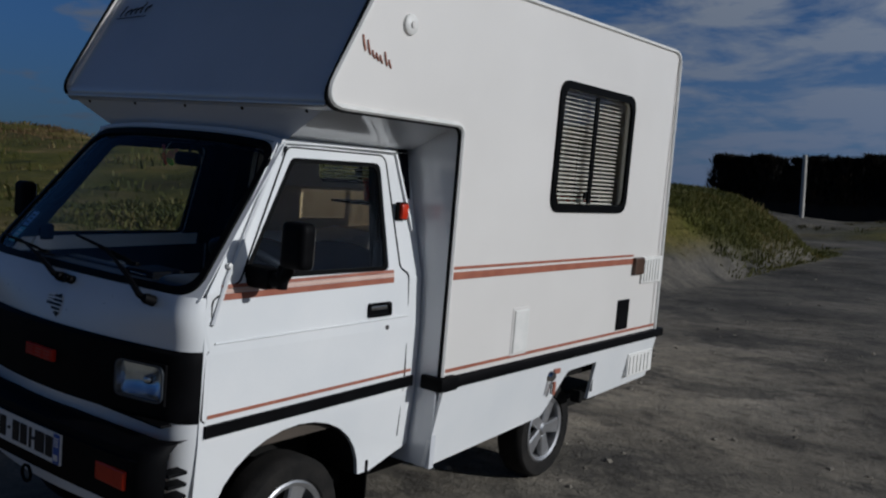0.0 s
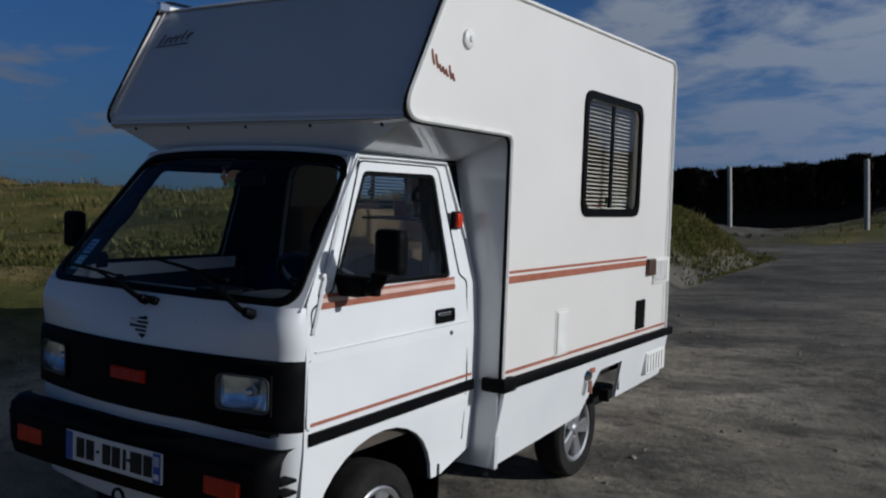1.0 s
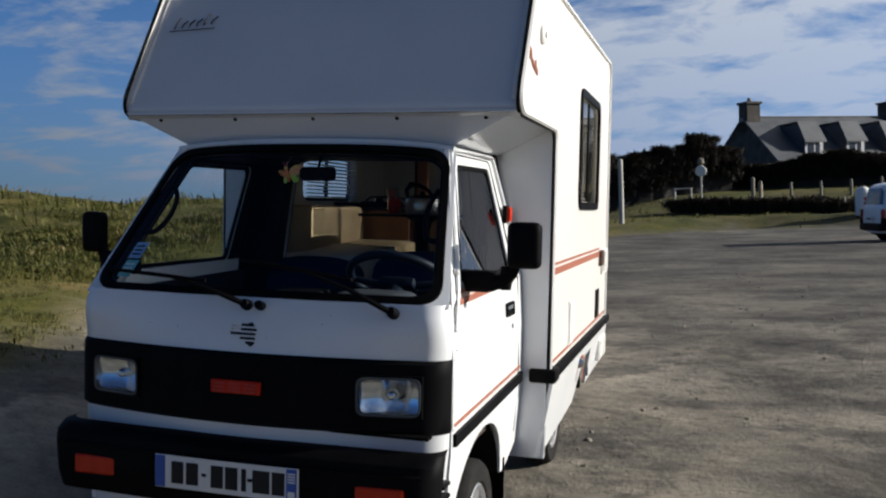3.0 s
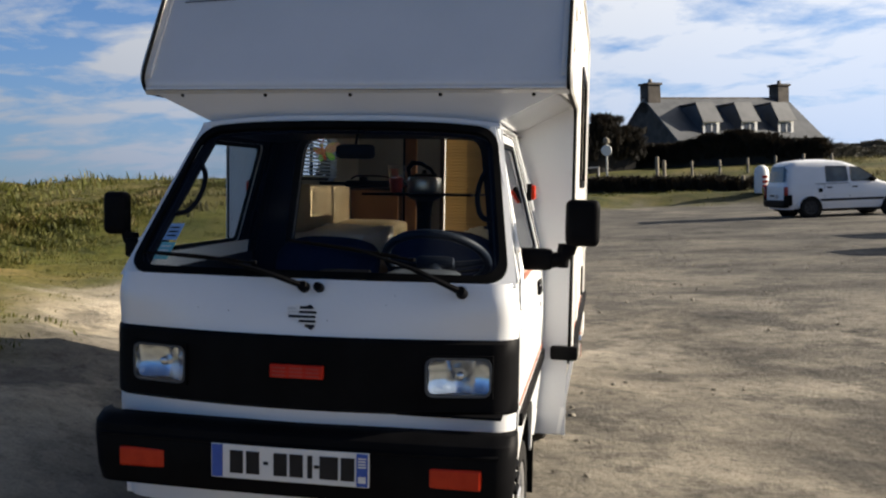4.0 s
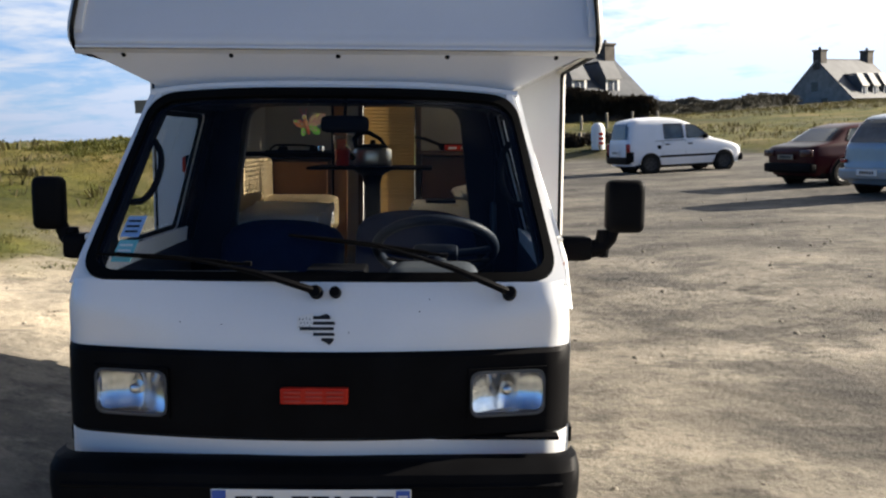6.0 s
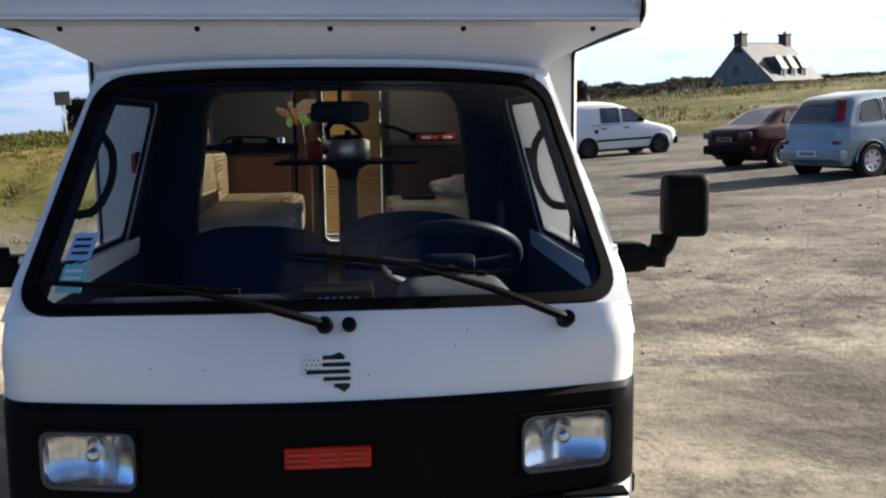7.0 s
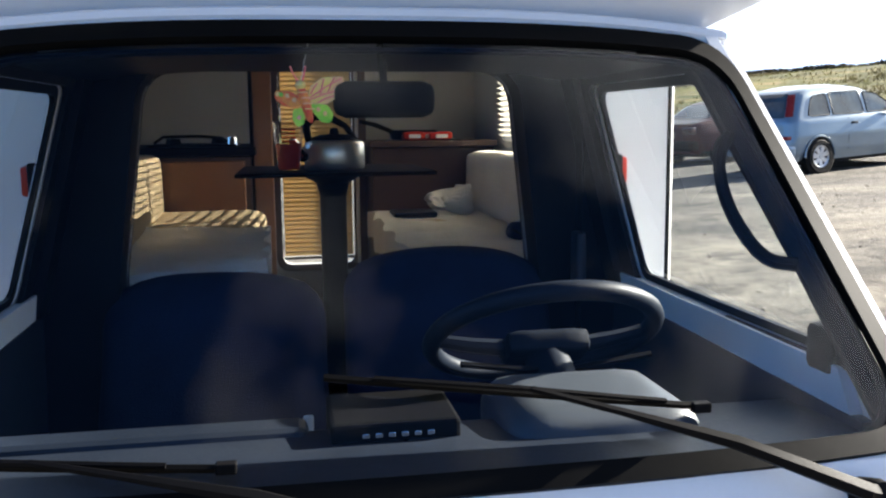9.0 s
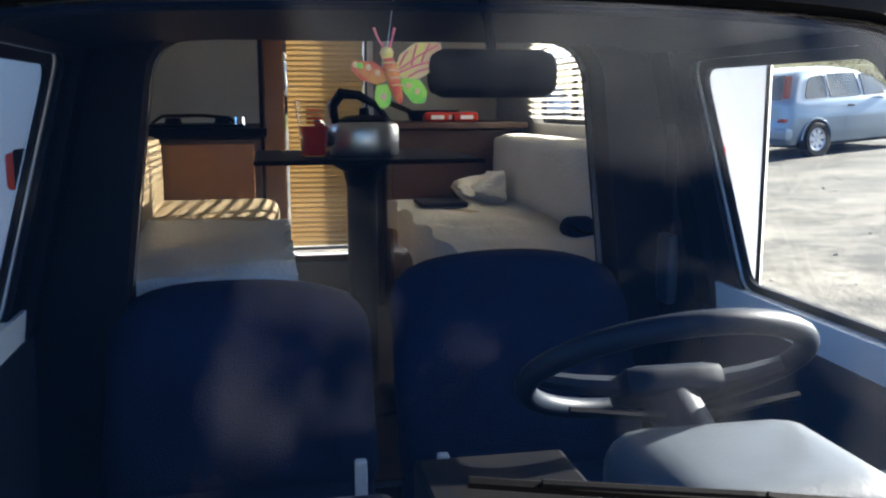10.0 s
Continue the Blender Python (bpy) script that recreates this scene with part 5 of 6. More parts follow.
def gz(x, y):
    """The height of the ground."""
    # parking place: almost level, with the slight lean under the camper
    near = 1 - smoothstep(2.5, 7.0, math.hypot(x * 0.8, y - 1.5))
    lean = -x * math.tan(radians(3.0)) - y * math.tan(radians(0.85)) + 0.055
    z = near * lean
    # bank to the west
    d = edge_x(y) - x
    if d > 0:
        steep = smoothstep(8, 16, y)
        k = d / (7.0 - 5.8 * steep)
        h = (1.25 + 0.35 * steep) * (1 - math.exp(-1.5 * k)) * (1 - smoothstep(20.5, 23.5, y))
        h *= smoothstep(-30, -8, y) * 0.8 + 0.2
        z = z * (1 - smoothstep(0, 3, d)) + h + 0.07 * min(d, 1.0) * (near > 0)
        rough = min(d / 1.5, 1)
        z += rough * (0.16 * noise.noise((x * 0.35, y * 0.35, 3)) + 0.10 * noise.noise((x * 1.1, y * 1.1, 5)) + 0.05 * noise.noise((x * 2.7, y * 2.7, 5)))
    # dunes farther west and north-west: a long ridge with one high shoulder
    r, az = math.hypot(x, y + 2), math.degrees(math.atan2(x, y + 2))
    w = smoothstep(16, 34, r) * smoothstep(-9, -17, az) * smoothstep(-150, -110, az)
    if w > 0:
        crest = 1.25 + 1.25 * math.exp(-((az + 41.5) / 4.5) ** 2) + 0.75 * smoothstep(-43, -50, az) + 0.30 * math.exp(-((az + 25) / 4.0) ** 2)
        lie = 0.35 + 0.65 * math.exp(-((r - 47) / 11) ** 2)
        z += w * (crest * lie + lie * (0.42 * noise.noise((x * 0.11, y * 0.11, 9)) + 0.30 * noise.noise((x * 0.33, y * 0.33, 6)) + 0.14 * noise.noise((x * 0.9, y * 0.9, 2))))
    # verge beyond the parking place
    v = y - 41 - 0.35 * max(x - 12, 0) * -0.35 - 3.0 * noise.noise((x * 0.06, 0.5, 1)) + 8 * smoothstep(4, -6, x)
    if v > 0 and x > -9:
        z += smoothstep(-9, 2, x) * (0.55 * smoothstep(0, 2.2, v) + 1.5 * smoothstep(3, 30, v) + 0.10 * noise.noise((x * 0.5, y * 0.5, 3)))
    # the land rises slowly to the east and north
    far = smoothstep(14, 60, x) * smoothstep(10, 50, y)
    z += 0.9 * far + 1.6 * smoothstep(90, 260, math.hypot(x, y)) * smoothstep(-40, 60, x)
    # gravel unevenness
    z += 0.012 * noise.noise((x * 0.8, y * 0.8, 7)) + 0.005 * noise.noise((x * 3.1, y * 3.1, 7))
    return z


def grassy(x, y):
    """How much grass grows at a place, 0 to 1."""
    n = noise.noise((x * 0.45, y * 0.45, 11)) * 0.9 + noise.noise((x * 1.7, y * 1.7, 4)) * 0.5
    d = edge_x(y) - x
    lo = 1.5 - 1.4 * smoothstep(9, 15, y)
    g = smoothstep(lo, lo + 1.4 - 0.9 * smoothstep(9, 15, y), d + n * (1 - 0.7 * smoothstep(9, 15, y))) if y < 30 else 0
    if y >= 27:
        g = max(g * (1 - smoothstep(27, 30, y)), smoothstep(20, 26, -x + n * 3))
    v = y - 41 + 0.12 * max(x - 12, 0) - 3.0 * noise.noise((x * 0.06, 0.5, 1)) + 8 * smoothstep(4, -6, x)
    g = max(g, smoothstep(-1.5, 1.5, v + n * 2.0) * smoothstep(-9, -2, x + n))
    g = max(g, smoothstep(20, 26, x + n * 3 - 0.1 * (y - 10)))
    return min(max(g, 0), 1)


def spaced(a, b, fine, grow, start):
    """Positions from a to b, fine near start and wider apart away from it."""
    out, x, s = [start], start, fine
    while x < b:
        x += s
        s *= grow
        out.append(min(x, b))
    x, s = start, fine
    left = []
    while x > a:
        x -= s
        s *= grow
        left.append(max(x, a))
    return left[::-1] + out


def ground_material():
    m = bpy.data.materials.new("gravel_and_turf")
    m.use_nodes = True
    nt = m.node_tree
    N, L = nt.nodes.new, nt.links.new
    p = nt.nodes["Principled BSDF"]
    co = N("ShaderNodeTexCoord")

    def noi(scale, detail=6, rough=0.6, off=(0, 0, 0), stretch=(1, 1, 1)):
        mp = N("ShaderNodeMapping")
        mp.inputs["Location"].default_value = off
        mp.inputs["Scale"].default_value = stretch
        L(co.outputs["Object"], mp.inputs[0])
        n = N("ShaderNodeTexNoise")
        n.inputs["Scale"].default_value, n.inputs["Detail"].default_value, n.inputs["Roughness"].default_value = scale, detail, rough
        L(mp.outputs[0], n.inputs["Vector"])
        return n.outputs["Fac"]

    def ramp(fac, stops):
        r = N("ShaderNodeValToRGB")
        e = r.color_ramp.elements
        e[0].position, e[0].color = stops[0][0], (*stops[0][1], 1)
        e[1].position, e[1].color = stops[-1][0], (*stops[-1][1], 1)
        for q, c in stops[1:-1]:
            k = e.new(q)
            k.color = (*c, 1)
        L(fac, r.inputs[0])
        return r.outputs[0]

    def mix(fac, a, b, mode="MIX"):
        x = N("ShaderNodeMixRGB")
        x.blend_type = mode
        for i, v in enumerate((fac, a, b)):
            if isinstance(v, (int, float)):
                x.inputs[i].default_value = v
            elif isinstance(v, tuple):
                x.inputs[i].default_value = (*v, 1)
            else:
                L(v, x.inputs[i])
        return x.outputs[0]

    pale = ramp(noi(0.38, 9, 0.64, stretch=(1, 1.35, 1)), [(0.34, (0.080, 0.071, 0.059)), (0.44, (0.155, 0.138, 0.113)), (0.54, (0.262, 0.232, 0.186)), (0.66, (0.38, 0.335, 0.268))])
    dark = ramp(noi(0.95, 11, 0.70, (7, 3, 0), (1, 1.25, 1)), [(0.50, (0, 0, 0)), (0.58, (1, 1, 1))])
    sand = mix(dark, pale, mix(0.66, pale, (0.056, 0.052, 0.047)))
    # greyer, tarred ground farther out
    sep = N("ShaderNodeSeparateXYZ")
    L(co.outputs["Object"], sep.inputs[0])
    mr = N("ShaderNodeMapRange")
    mr.inputs[1].default_value, mr.inputs[2].default_value = 5.0, 13.0
    add = N("ShaderNodeMath"); add.operation = "MULTIPLY_ADD"; add.inputs[1].default_value = 9.0
    L(noi(0.25, 5, 0.6, (2, 9, 0)), add.inputs[0])
    L(sep.outputs[1], add.inputs[2])
    sub = N("ShaderNodeMath"); sub.operation = "SUBTRACT"; sub.inputs[1].default_value = 4.5
    L(add.outputs[0], sub.inputs[0])
    L(sub.outputs[0], mr.inputs[0])
    grey = ramp(noi(0.55, 10, 0.72, (1, 2, 3), (1, 1.2, 1)), [(0.38, (0.022, 0.022, 0.022)), (0.46, (0.060, 0.058, 0.055)), (0.56, (0.095, 0.089, 0.080)), (0.72, (0.19, 0.172, 0.145))])
    base = mix(mr.outputs[0], sand, mix(0.8, sand, grey))
    base = mix(0.85, base, ramp(noi(0.18, 7, 0.62, (5, 1, 4), (1, 1.2, 1)), [(0.36, (0.55, 0.56, 0.58)), (0.50, (0.98, 0.98, 0.98)), (0.66, (1.5, 1.45, 1.36))]), "MULTIPLY")
    # scuffs, clods and small stones
    clods = ramp(noi(6.5, 8, 0.75, (3, 1, 0)), [(0.34, (0.42, 0.41, 0.40)), (0.46, (0.95, 0.95, 0.95)), (0.66, (1.22, 1.2, 1.16))])
    base = mix(0.8, base, clods, "MULTIPLY")
    grit = ramp(noi(45, 4, 0.75), [(0.30, (0.6, 0.59, 0.58)), (0.5, (0.97, 0.97, 0.97)), (0.72, (1.25, 1.23, 1.2))])
    base = mix(0.5, base, grit, "MULTIPLY")
    turf = ramp(noi(0.35, 8, 0.7, (4, 4, 0)), [(0.32, (0.024, 0.030, 0.006)), (0.43, (0.072, 0.078, 0.013)), (0.53, (0.102, 0.094, 0.025)), (0.66, (0.175, 0.138, 0.060))])
    turf = mix(0.9, turf, ramp(noi(0.10, 6, 0.65, (8, 2, 0), (1, 1.8, 1)), [(0.36, (0.45, 0.47, 0.5)), (0.5, (0.95, 0.95, 0.95)), (0.64, (1.5, 1.35, 1.2))]), "MULTIPLY")
    turf = mix(0.8, turf, ramp(noi(9, 5, 0.75), [(0.3, (0.45, 0.47, 0.4)), (0.7, (1.35, 1.3, 1.2))]), "MULTIPLY")
    att = N("ShaderNodeAttribute"); att.attribute_name = "turf"
    L(mix(att.outputs["Fac"], base, turf), p.inputs["Base Color"])
    p.inputs["Roughness"].default_value = 0.95
    p.inputs["Specular IOR Level"].default_value = 0.2
    bp = N("ShaderNodeBump")
    bp.inputs["Strength"].default_value, bp.inputs["Distance"].default_value = 0.75, 0.045
    hsum = N("ShaderNodeMath"); hsum.operation = "MULTIPLY_ADD"; hsum.inputs[1].default_value = 0.35
    L(noi(30, 5, 0.7), hsum.inputs[0])
    L(noi(4, 7, 0.65), hsum.inputs[2])
    L(hsum.outputs[0], bp.inputs["Height"])
    L(bp.outputs[0], p.inputs["Normal"])
    return m


def build_ground():
    xs = spaced(-1500, 1500, 0.16, 1.028, -1.0)
    ys = spaced(-1200, 1800, 0.16, 1.024, 4.0)
    nx, ny = len(xs), len(ys)
    verts = [(x, y, gz(x, y)) for y in ys for x in xs]
    faces = [(j * nx + i, j * nx + i + 1, (j + 1) * nx + i + 1, (j + 1) * nx + i) for j in range(ny - 1) for i in range(nx - 1)]
    me = bpy.data.meshes.new("ground")
    me.from_pydata(verts, [], faces)
    a = me.attributes.new("turf", "FLOAT", "POINT")
    a.data.foreach_set("value", [grassy(v[0], v[1]) for v in verts])
    me.polygons.foreach_set("use_smooth", [True] * len(me.polygons))
    me.materials.append(ground_material())
    return tagged(new("ground", me), "uneven sandy gravel parking ground with grassy banks", "ground", kind="structure")


build_ground()

GRASS = blades("dune_grass", (0.022, 0.027, 0.006), (0.095, 0.100, 0.016), (0.25, 0.185, 0.075))
DRY = blades("dry_dune_grass", (0.035, 0.026, 0.012), (0.15, 0.095, 0.040), (0.30, 0.20, 0.095))
HEATH = blades("brown_green_heath", (0.030, 0.028, 0.011), (0.070, 0.062, 0.022), (0.125, 0.098, 0.045))
# paler scrub for the far hedges, with distance haze mixed into its colours
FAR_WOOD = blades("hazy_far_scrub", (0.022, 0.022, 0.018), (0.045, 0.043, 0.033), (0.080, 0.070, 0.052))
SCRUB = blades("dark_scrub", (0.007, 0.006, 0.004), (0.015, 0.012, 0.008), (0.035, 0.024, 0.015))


def tufts(name, spots, label, material, per=5):
    """Grass: at each spot (x, y, z, height, spread) a tuft of bent blades."""
    rng = np.random.default_rng(5)
    n = len(spots)
    S = np.repeat(np.array(spots), per, axis=0)
    k = len(S)
    ang = rng.uniform(0, 2 * np.pi, k)
    lean = rng.uniform(0.25, 1.25, k)
    h = S[:, 3] * rng.uniform(0.55, 1.15, k)
    off = rng.uniform(0, 1, k) * S[:, 4]
    bx, by = S[:, 0] + np.cos(ang) * off, S[:, 1] + np.sin(ang) * off
    wdt = h * rng.uniform(0.05, 0.11, k)
    px, py = -np.sin(ang) * wdt, np.cos(ang) * wdt
    dx, dy = np.cos(ang) * lean * h, np.sin(ang) * lean * h
    z = S[:, 2] - 0.02
    V = np.zeros((k, 5, 3))
    V[:, 0] = np.stack([bx - px, by - py, z], 1)
    V[:, 1] = np.stack([bx + px, by + py, z], 1)
    V[:, 2] = np.stack([bx + dx * 0.35 + px * 0.8, by + dy * 0.35 + py * 0.8, z + h * 0.6], 1)
    V[:, 3] = np.stack([bx + dx * 0.35 - px * 0.8, by + dy * 0.35 - py * 0.8, z + h * 0.6], 1)
    V[:, 4] = np.stack([bx + dx, by + dy, z + h * (1.05 - 0.4 * lean)], 1)
    b = np.arange(k) * 5
    F = [tuple(q) for q in np.stack([b, b + 1, b + 2, b + 3], 1).tolist()] + [tuple(q) for q in np.stack([b + 3, b + 2, b + 4], 1).tolist()]
    me = bpy.data.meshes.new(name)
    me.from_pydata(V.reshape(-1, 3).tolist(), [], F)
    me.materials.append(material)
    return tagged(new(name, me), label, "grass", kind="stuff")


def sow():
    rnd = random.Random(3)
    near, mid = [], []
    while len(near) < 44000:
        y = rnd.uniform(-3, 25)
        x = edge_x(y) - 0.3 - 13 * rnd.random() ** 1.3
        n = noise.noise((x * 0.9, y * 0.9, 1)) + 0.5 * noise.noise((x * 2.7, y * 2.7, 6))
        if rnd.random() > grassy(x, y) * (0.55 + 0.8 * n):
            continue
        tall = 0.035 + 0.07 * max(n, 0) + 0.09 * max(noise.noise((x * 0.4, y * 0.4, 8)) - 0.15, 0) + 0.05 * smoothstep(13, 17, y) * smoothstep(7, 3, edge_x(y) - x) + 0.13 * smoothstep(3.6, 5.2, edge_x(y) - x) * smoothstep(9.5, 7.0, edge_x(y) - x) * smoothstep(3, 6, y) * smoothstep(15, 11, y)
        near.append((x, y, gz(x, y), tall * rnd.uniform(0.6, 1.25), 0.10))
    while len(mid) < 9000:
        x, y = rnd.uniform(-75, -10), rnd.uniform(4, 75)
        if rnd.random() < grassy(x, y) * (0.2 + max(noise.noise((x * 0.15, y * 0.15, 1)) + 0.2, 0)):
            mid.append((x, y, gz(x, y), rnd.uniform(0.10, 0.34), 0.6))
    while len(mid) < 15000:
        x, y = rnd.uniform(-6, 75), rnd.uniform(14, 85)
        if rnd.random() < grassy(x, y) * (0.2 + max(noise.noise((x * 0.15, y * 0.15, 1)) + 0.2, 0)):
            mid.append((x, y, gz(x, y), rnd.uniform(0.08, 0.26), 0.5))
    while len(near) < 53000:
        y = rnd.uniform(15, 24.5)
        x = edge_x(y) - rnd.uniform(-0.1, 5)
        near.append((x, y, gz(x, y), rnd.uniform(0.06, 0.17), 0.16))
    heath = []
    while len(heath) < 5200:
        x, y = rnd.uniform(8, 95), rnd.uniform(40, 112)
        n = noise.noise((x * 0.07, y * 0.10, 21)) + 0.6 * noise.noise((x * 0.3, y * 0.4, 5))
        if rnd.random() < grassy(x, y) * max(n + 0.12, 0) * 1.6:
            heath.append((x, y, gz(x, y), rnd.uniform(0.12, 0.42), 0.9))
    while len(heath) < 6400:
        y = rnd.uniform(2, 60)
        x = edge_x(y) - 2.5 - 38 * rnd.random()
        n = noise.noise((x * 0.22, y * 0.22, 31)) + 0.5 * noise.noise((x * 0.8, y * 0.8, 5))
        if rnd.random() < max(n - 0.28, 0) * 2.2:
            heath.append((x, y, gz(x, y), rnd.uniform(0.10, 0.26), 0.25))
    dry = []
    while len(dry) < 9000:
        az, r = radians(rnd.uniform(-64, -16)), rnd.gauss(45, 6)
        x, y = r * math.sin(az), r * math.cos(az) - 2
        if rnd.random() < 0.45 + noise.noise((x * 0.3, y * 0.3, 14)) + 0.4 * noise.noise((x * 1.1, y * 1.1, 3)):
            dry.append((x, y, gz(x, y), rnd.uniform(0.08, 0.24), 0.35))
    tufts("dune_growth", dry, "brown dry grass and low scrub on the dune crest", DRY, 7)
    tufts("heath", heath, "dark low heath clumps on the rough field", HEATH, 9)
    tufts("bank_grass", near, "coarse green and straw-coloured grass on the bank", GRASS, 6)
    tufts("meadow_grass", mid, "rough grass tufts on the dunes and verge", GRASS, 5)


sow()


# ---- loose stones ----
def stones():
    """Small stones and clods strewn over the parking ground, joined."""
    rnd = random.Random(12)
    base = [Vector(v).normalized() for v in ((1, 0, 0.1), (0.4, 0.9, 0), (-0.6, 0.8, 0.1), (-1, -0.1, 0), (-0.3, -1, 0.1), (0.6, -0.8, 0), (0.5, 0.3, 0.8), (-0.4, 0.4, 0.8), (-0.1, -0.6, 0.8))]
    tris = [(0, 1, 6), (1, 2, 7), (2, 3, 7), (3, 4, 8), (4, 5, 8), (5, 0, 6), (1, 7, 6), (3, 8, 7), (5, 6, 8), (6, 7, 8)]
    verts, faces = [], []
    count = 0
    while count < 2600:
        x, y = rnd.uniform(-4, 9), -3 + 24 * rnd.random() ** 1.4
        if grassy(x, y) > 0.4 or rnd.random() > 0.35 + noise.noise((x * 0.6, y * 0.6, 17)):
            continue
        count += 1
        r = 0.006 + 0.022 * rnd.random() ** 4
        a = rnd.uniform(0, 6.28)
        k = len(verts)
        z = gz(x, y)
        for v in base:
            q = v * r * rnd.uniform(0.75, 1.2)
            verts.append((x + q.x * math.cos(a) - q.y * math.sin(a), y + q.x * math.sin(a) + q.y * math.cos(a), z - 0.002 + q.z * 0.8))
        faces += [(k + a_, k + b_, k + c_) for a_, b_, c_ in tris]
    me = bpy.data.meshes.new("loose_stones")
    me.from_pydata(verts, [], faces)
    me.materials.append(surface("grey_brown_stone", (0.10, 0.088, 0.072), (0.30, 0.265, 0.21), 2.5, 0.9, 0, 0.2, 60))
    return tagged(new("loose_stones", me), "small grey-brown stones and clods on the gravel", "stones", kind="stuff")


stones()


# ---- hedges ----
def hedge(name, label, line, height, depth, count, seed, growth=None):
    """A dense thicket along a line: a lumpy core with many short twigs and leaves standing out of it."""
    rnd = random.Random(seed)
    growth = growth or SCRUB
    h = thing(name, label, "hedge", (line[0][0], line[0][1], gz(*line[0])))
    pts = []
    for (x0, y0), (x1, y1) in zip(line, line[1:]):
        k = max(2, int(math.hypot(x1 - x0, y1 - y0) / 0.8))
        pts += [(x0 + (x1 - x0) * i / k, y0 + (y1 - y0) * i / k) for i in range(k)]

    def core(i, j):
        x, y = pts[i]
        a = math.pi * j / 8
        s = height * (0.70 + 0.34 * noise.noise((x * 0.17, y * 0.17, seed)) + 0.20 * noise.noise((x * 0.6, y * 0.6, seed)))
        return (x + 0.4 * noise.noise((x, j, 1)), y - depth / 2 * math.cos(a) + 0.3 * noise.noise((x, y, j)), gz(x, y) - 0.1 + s * 0.92 * math.sin(a) ** 0.6)

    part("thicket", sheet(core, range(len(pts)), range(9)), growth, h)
    spots = []
    for _ in range(count):
        i = rnd.randrange(len(pts))
        j = rnd.uniform(0.3, 5.5)
        x, y, z = core(i, j)
        spots.append((x + rnd.uniform(-0.5, 0.5), y, z - 0.05, rnd.uniform(0.2, 0.55) + 0.6 * max(noise.noise((x * 0.5, y, 2)), 0) * rnd.random(), 0.35))
    t = tufts("twig_growth", spots, "", growth, 6)
    for key in ("category", "kind"):
        if key in t.keys():
            del t[key]
    t.parent = h
    t.matrix_parent_inverse = h.matrix_world.inverted()
    return h


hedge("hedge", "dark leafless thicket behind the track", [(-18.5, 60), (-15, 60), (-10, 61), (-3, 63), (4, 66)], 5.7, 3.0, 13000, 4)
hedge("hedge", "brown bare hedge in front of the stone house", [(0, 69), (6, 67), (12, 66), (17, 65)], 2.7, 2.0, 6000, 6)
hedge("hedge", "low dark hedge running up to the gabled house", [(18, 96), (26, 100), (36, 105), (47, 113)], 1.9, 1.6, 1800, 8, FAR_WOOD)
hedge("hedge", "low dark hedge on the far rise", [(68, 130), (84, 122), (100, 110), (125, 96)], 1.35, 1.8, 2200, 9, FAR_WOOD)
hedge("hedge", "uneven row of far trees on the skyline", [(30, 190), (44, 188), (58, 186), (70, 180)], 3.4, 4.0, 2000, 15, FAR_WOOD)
hedge("bramble_bank", "low dark brambles along the verge", [(0, 47.5), (4, 46.0), (8, 45.0), (13, 46)], 0.8, 1.6, 2400, 12)


# ---- posts, sign and bin ----
POST = surface("weathered_white_post", (0.36, 0.35, 0.32), (0.46, 0.44, 0.40), 3, 0.8, 0, 0.3, 30)
POST_WOOD = surface("grey_timber", (0.20, 0.17, 0.13), (0.28, 0.24, 0.18), 3, 0.85, 0, 0.3, 30)


def stake(name, x, y, h, r, mt, label, group):
    t = thing(name, label, "post", (x, y, gz(x, y)), None, group)
    z = gz(x, y)
    part("shaft", tube([(x, y, z - 0.2), (x + 0.01, y, z + h * 0.5), (x, y, z + h - 0.04), (x, y, z + h)], [r, r * 0.97, r * 0.93, r * 0.6], 10), mt, t, smooth=True)
    return t


stake("post", -11.9, 55.0, 3.8, 0.14, POST, "tall pale concrete post beside the track", "tall posts")
stake("post", -2.4, 41.0, 3.1, 0.12, POST, "tall pale concrete post beside the track", "tall posts")
for x, y, h in ((4.0, 50, 1.75), (4.4, 50.2, 1.5), (2.8, 49, 0.8), (7.9, 44.5, 0.75), (9.3, 43.0, 0.7)):
    stake("stake", x, y, h, 0.11, POST_WOOD, "short grey timber stake on the verge", "stakes")
for i in range(7):
    x = 4.8 + i * 1.75
    stake("fence_post", x, 56.5 + 0.25 * i, 1.0, 0.09, POST_WOOD, "grey fence post on the grass", "fence posts")
x, y = 0.3, 50.0
z = gz(x, y)
fr = thing("barrier_frame", "small white metal frame on the verge", "barrier", (x, y, z))
part("frame_bar", tube([(x - 0.5, y, z - 0.1), (x - 0.5, y, z + 1.2), (x + 0.4, y, z + 1.2), (x + 0.4, y, z + 0.35), (x - 0.2, y, z + 0.35)], 0.07, 8), POST, fr)
x, y = 1.2, 58.0
z = gz(x, y)
sg = thing("road_sign", "round white road sign on a pale pole", "sign", (x, y, z))
part("pole", tube([(x, y, z - 0.1), (x, y, z + 2.3)], 0.07, 8), POST, sg)
part("disc", lathe([(0, 0.03), (0.33, 0.03), (0.36, 0), (0.33, -0.03), (0, -0.03)], pose(x, y - 0.12, z + 1.75, 90, 0, 0), 24), WHITE, sg)
part("cap", lathe([(0, 0.5), (0.20, 0.35), (0.22, 0.1), (0.1, 0)], pose(x, y, z + 2.15), 12), POST_WOOD, sg)
x, y = 8.3, 41.5
z = gz(x, y)
bn = thing("litter_bin", "white cylindrical bin with red marking", "bin", (x, y, z))
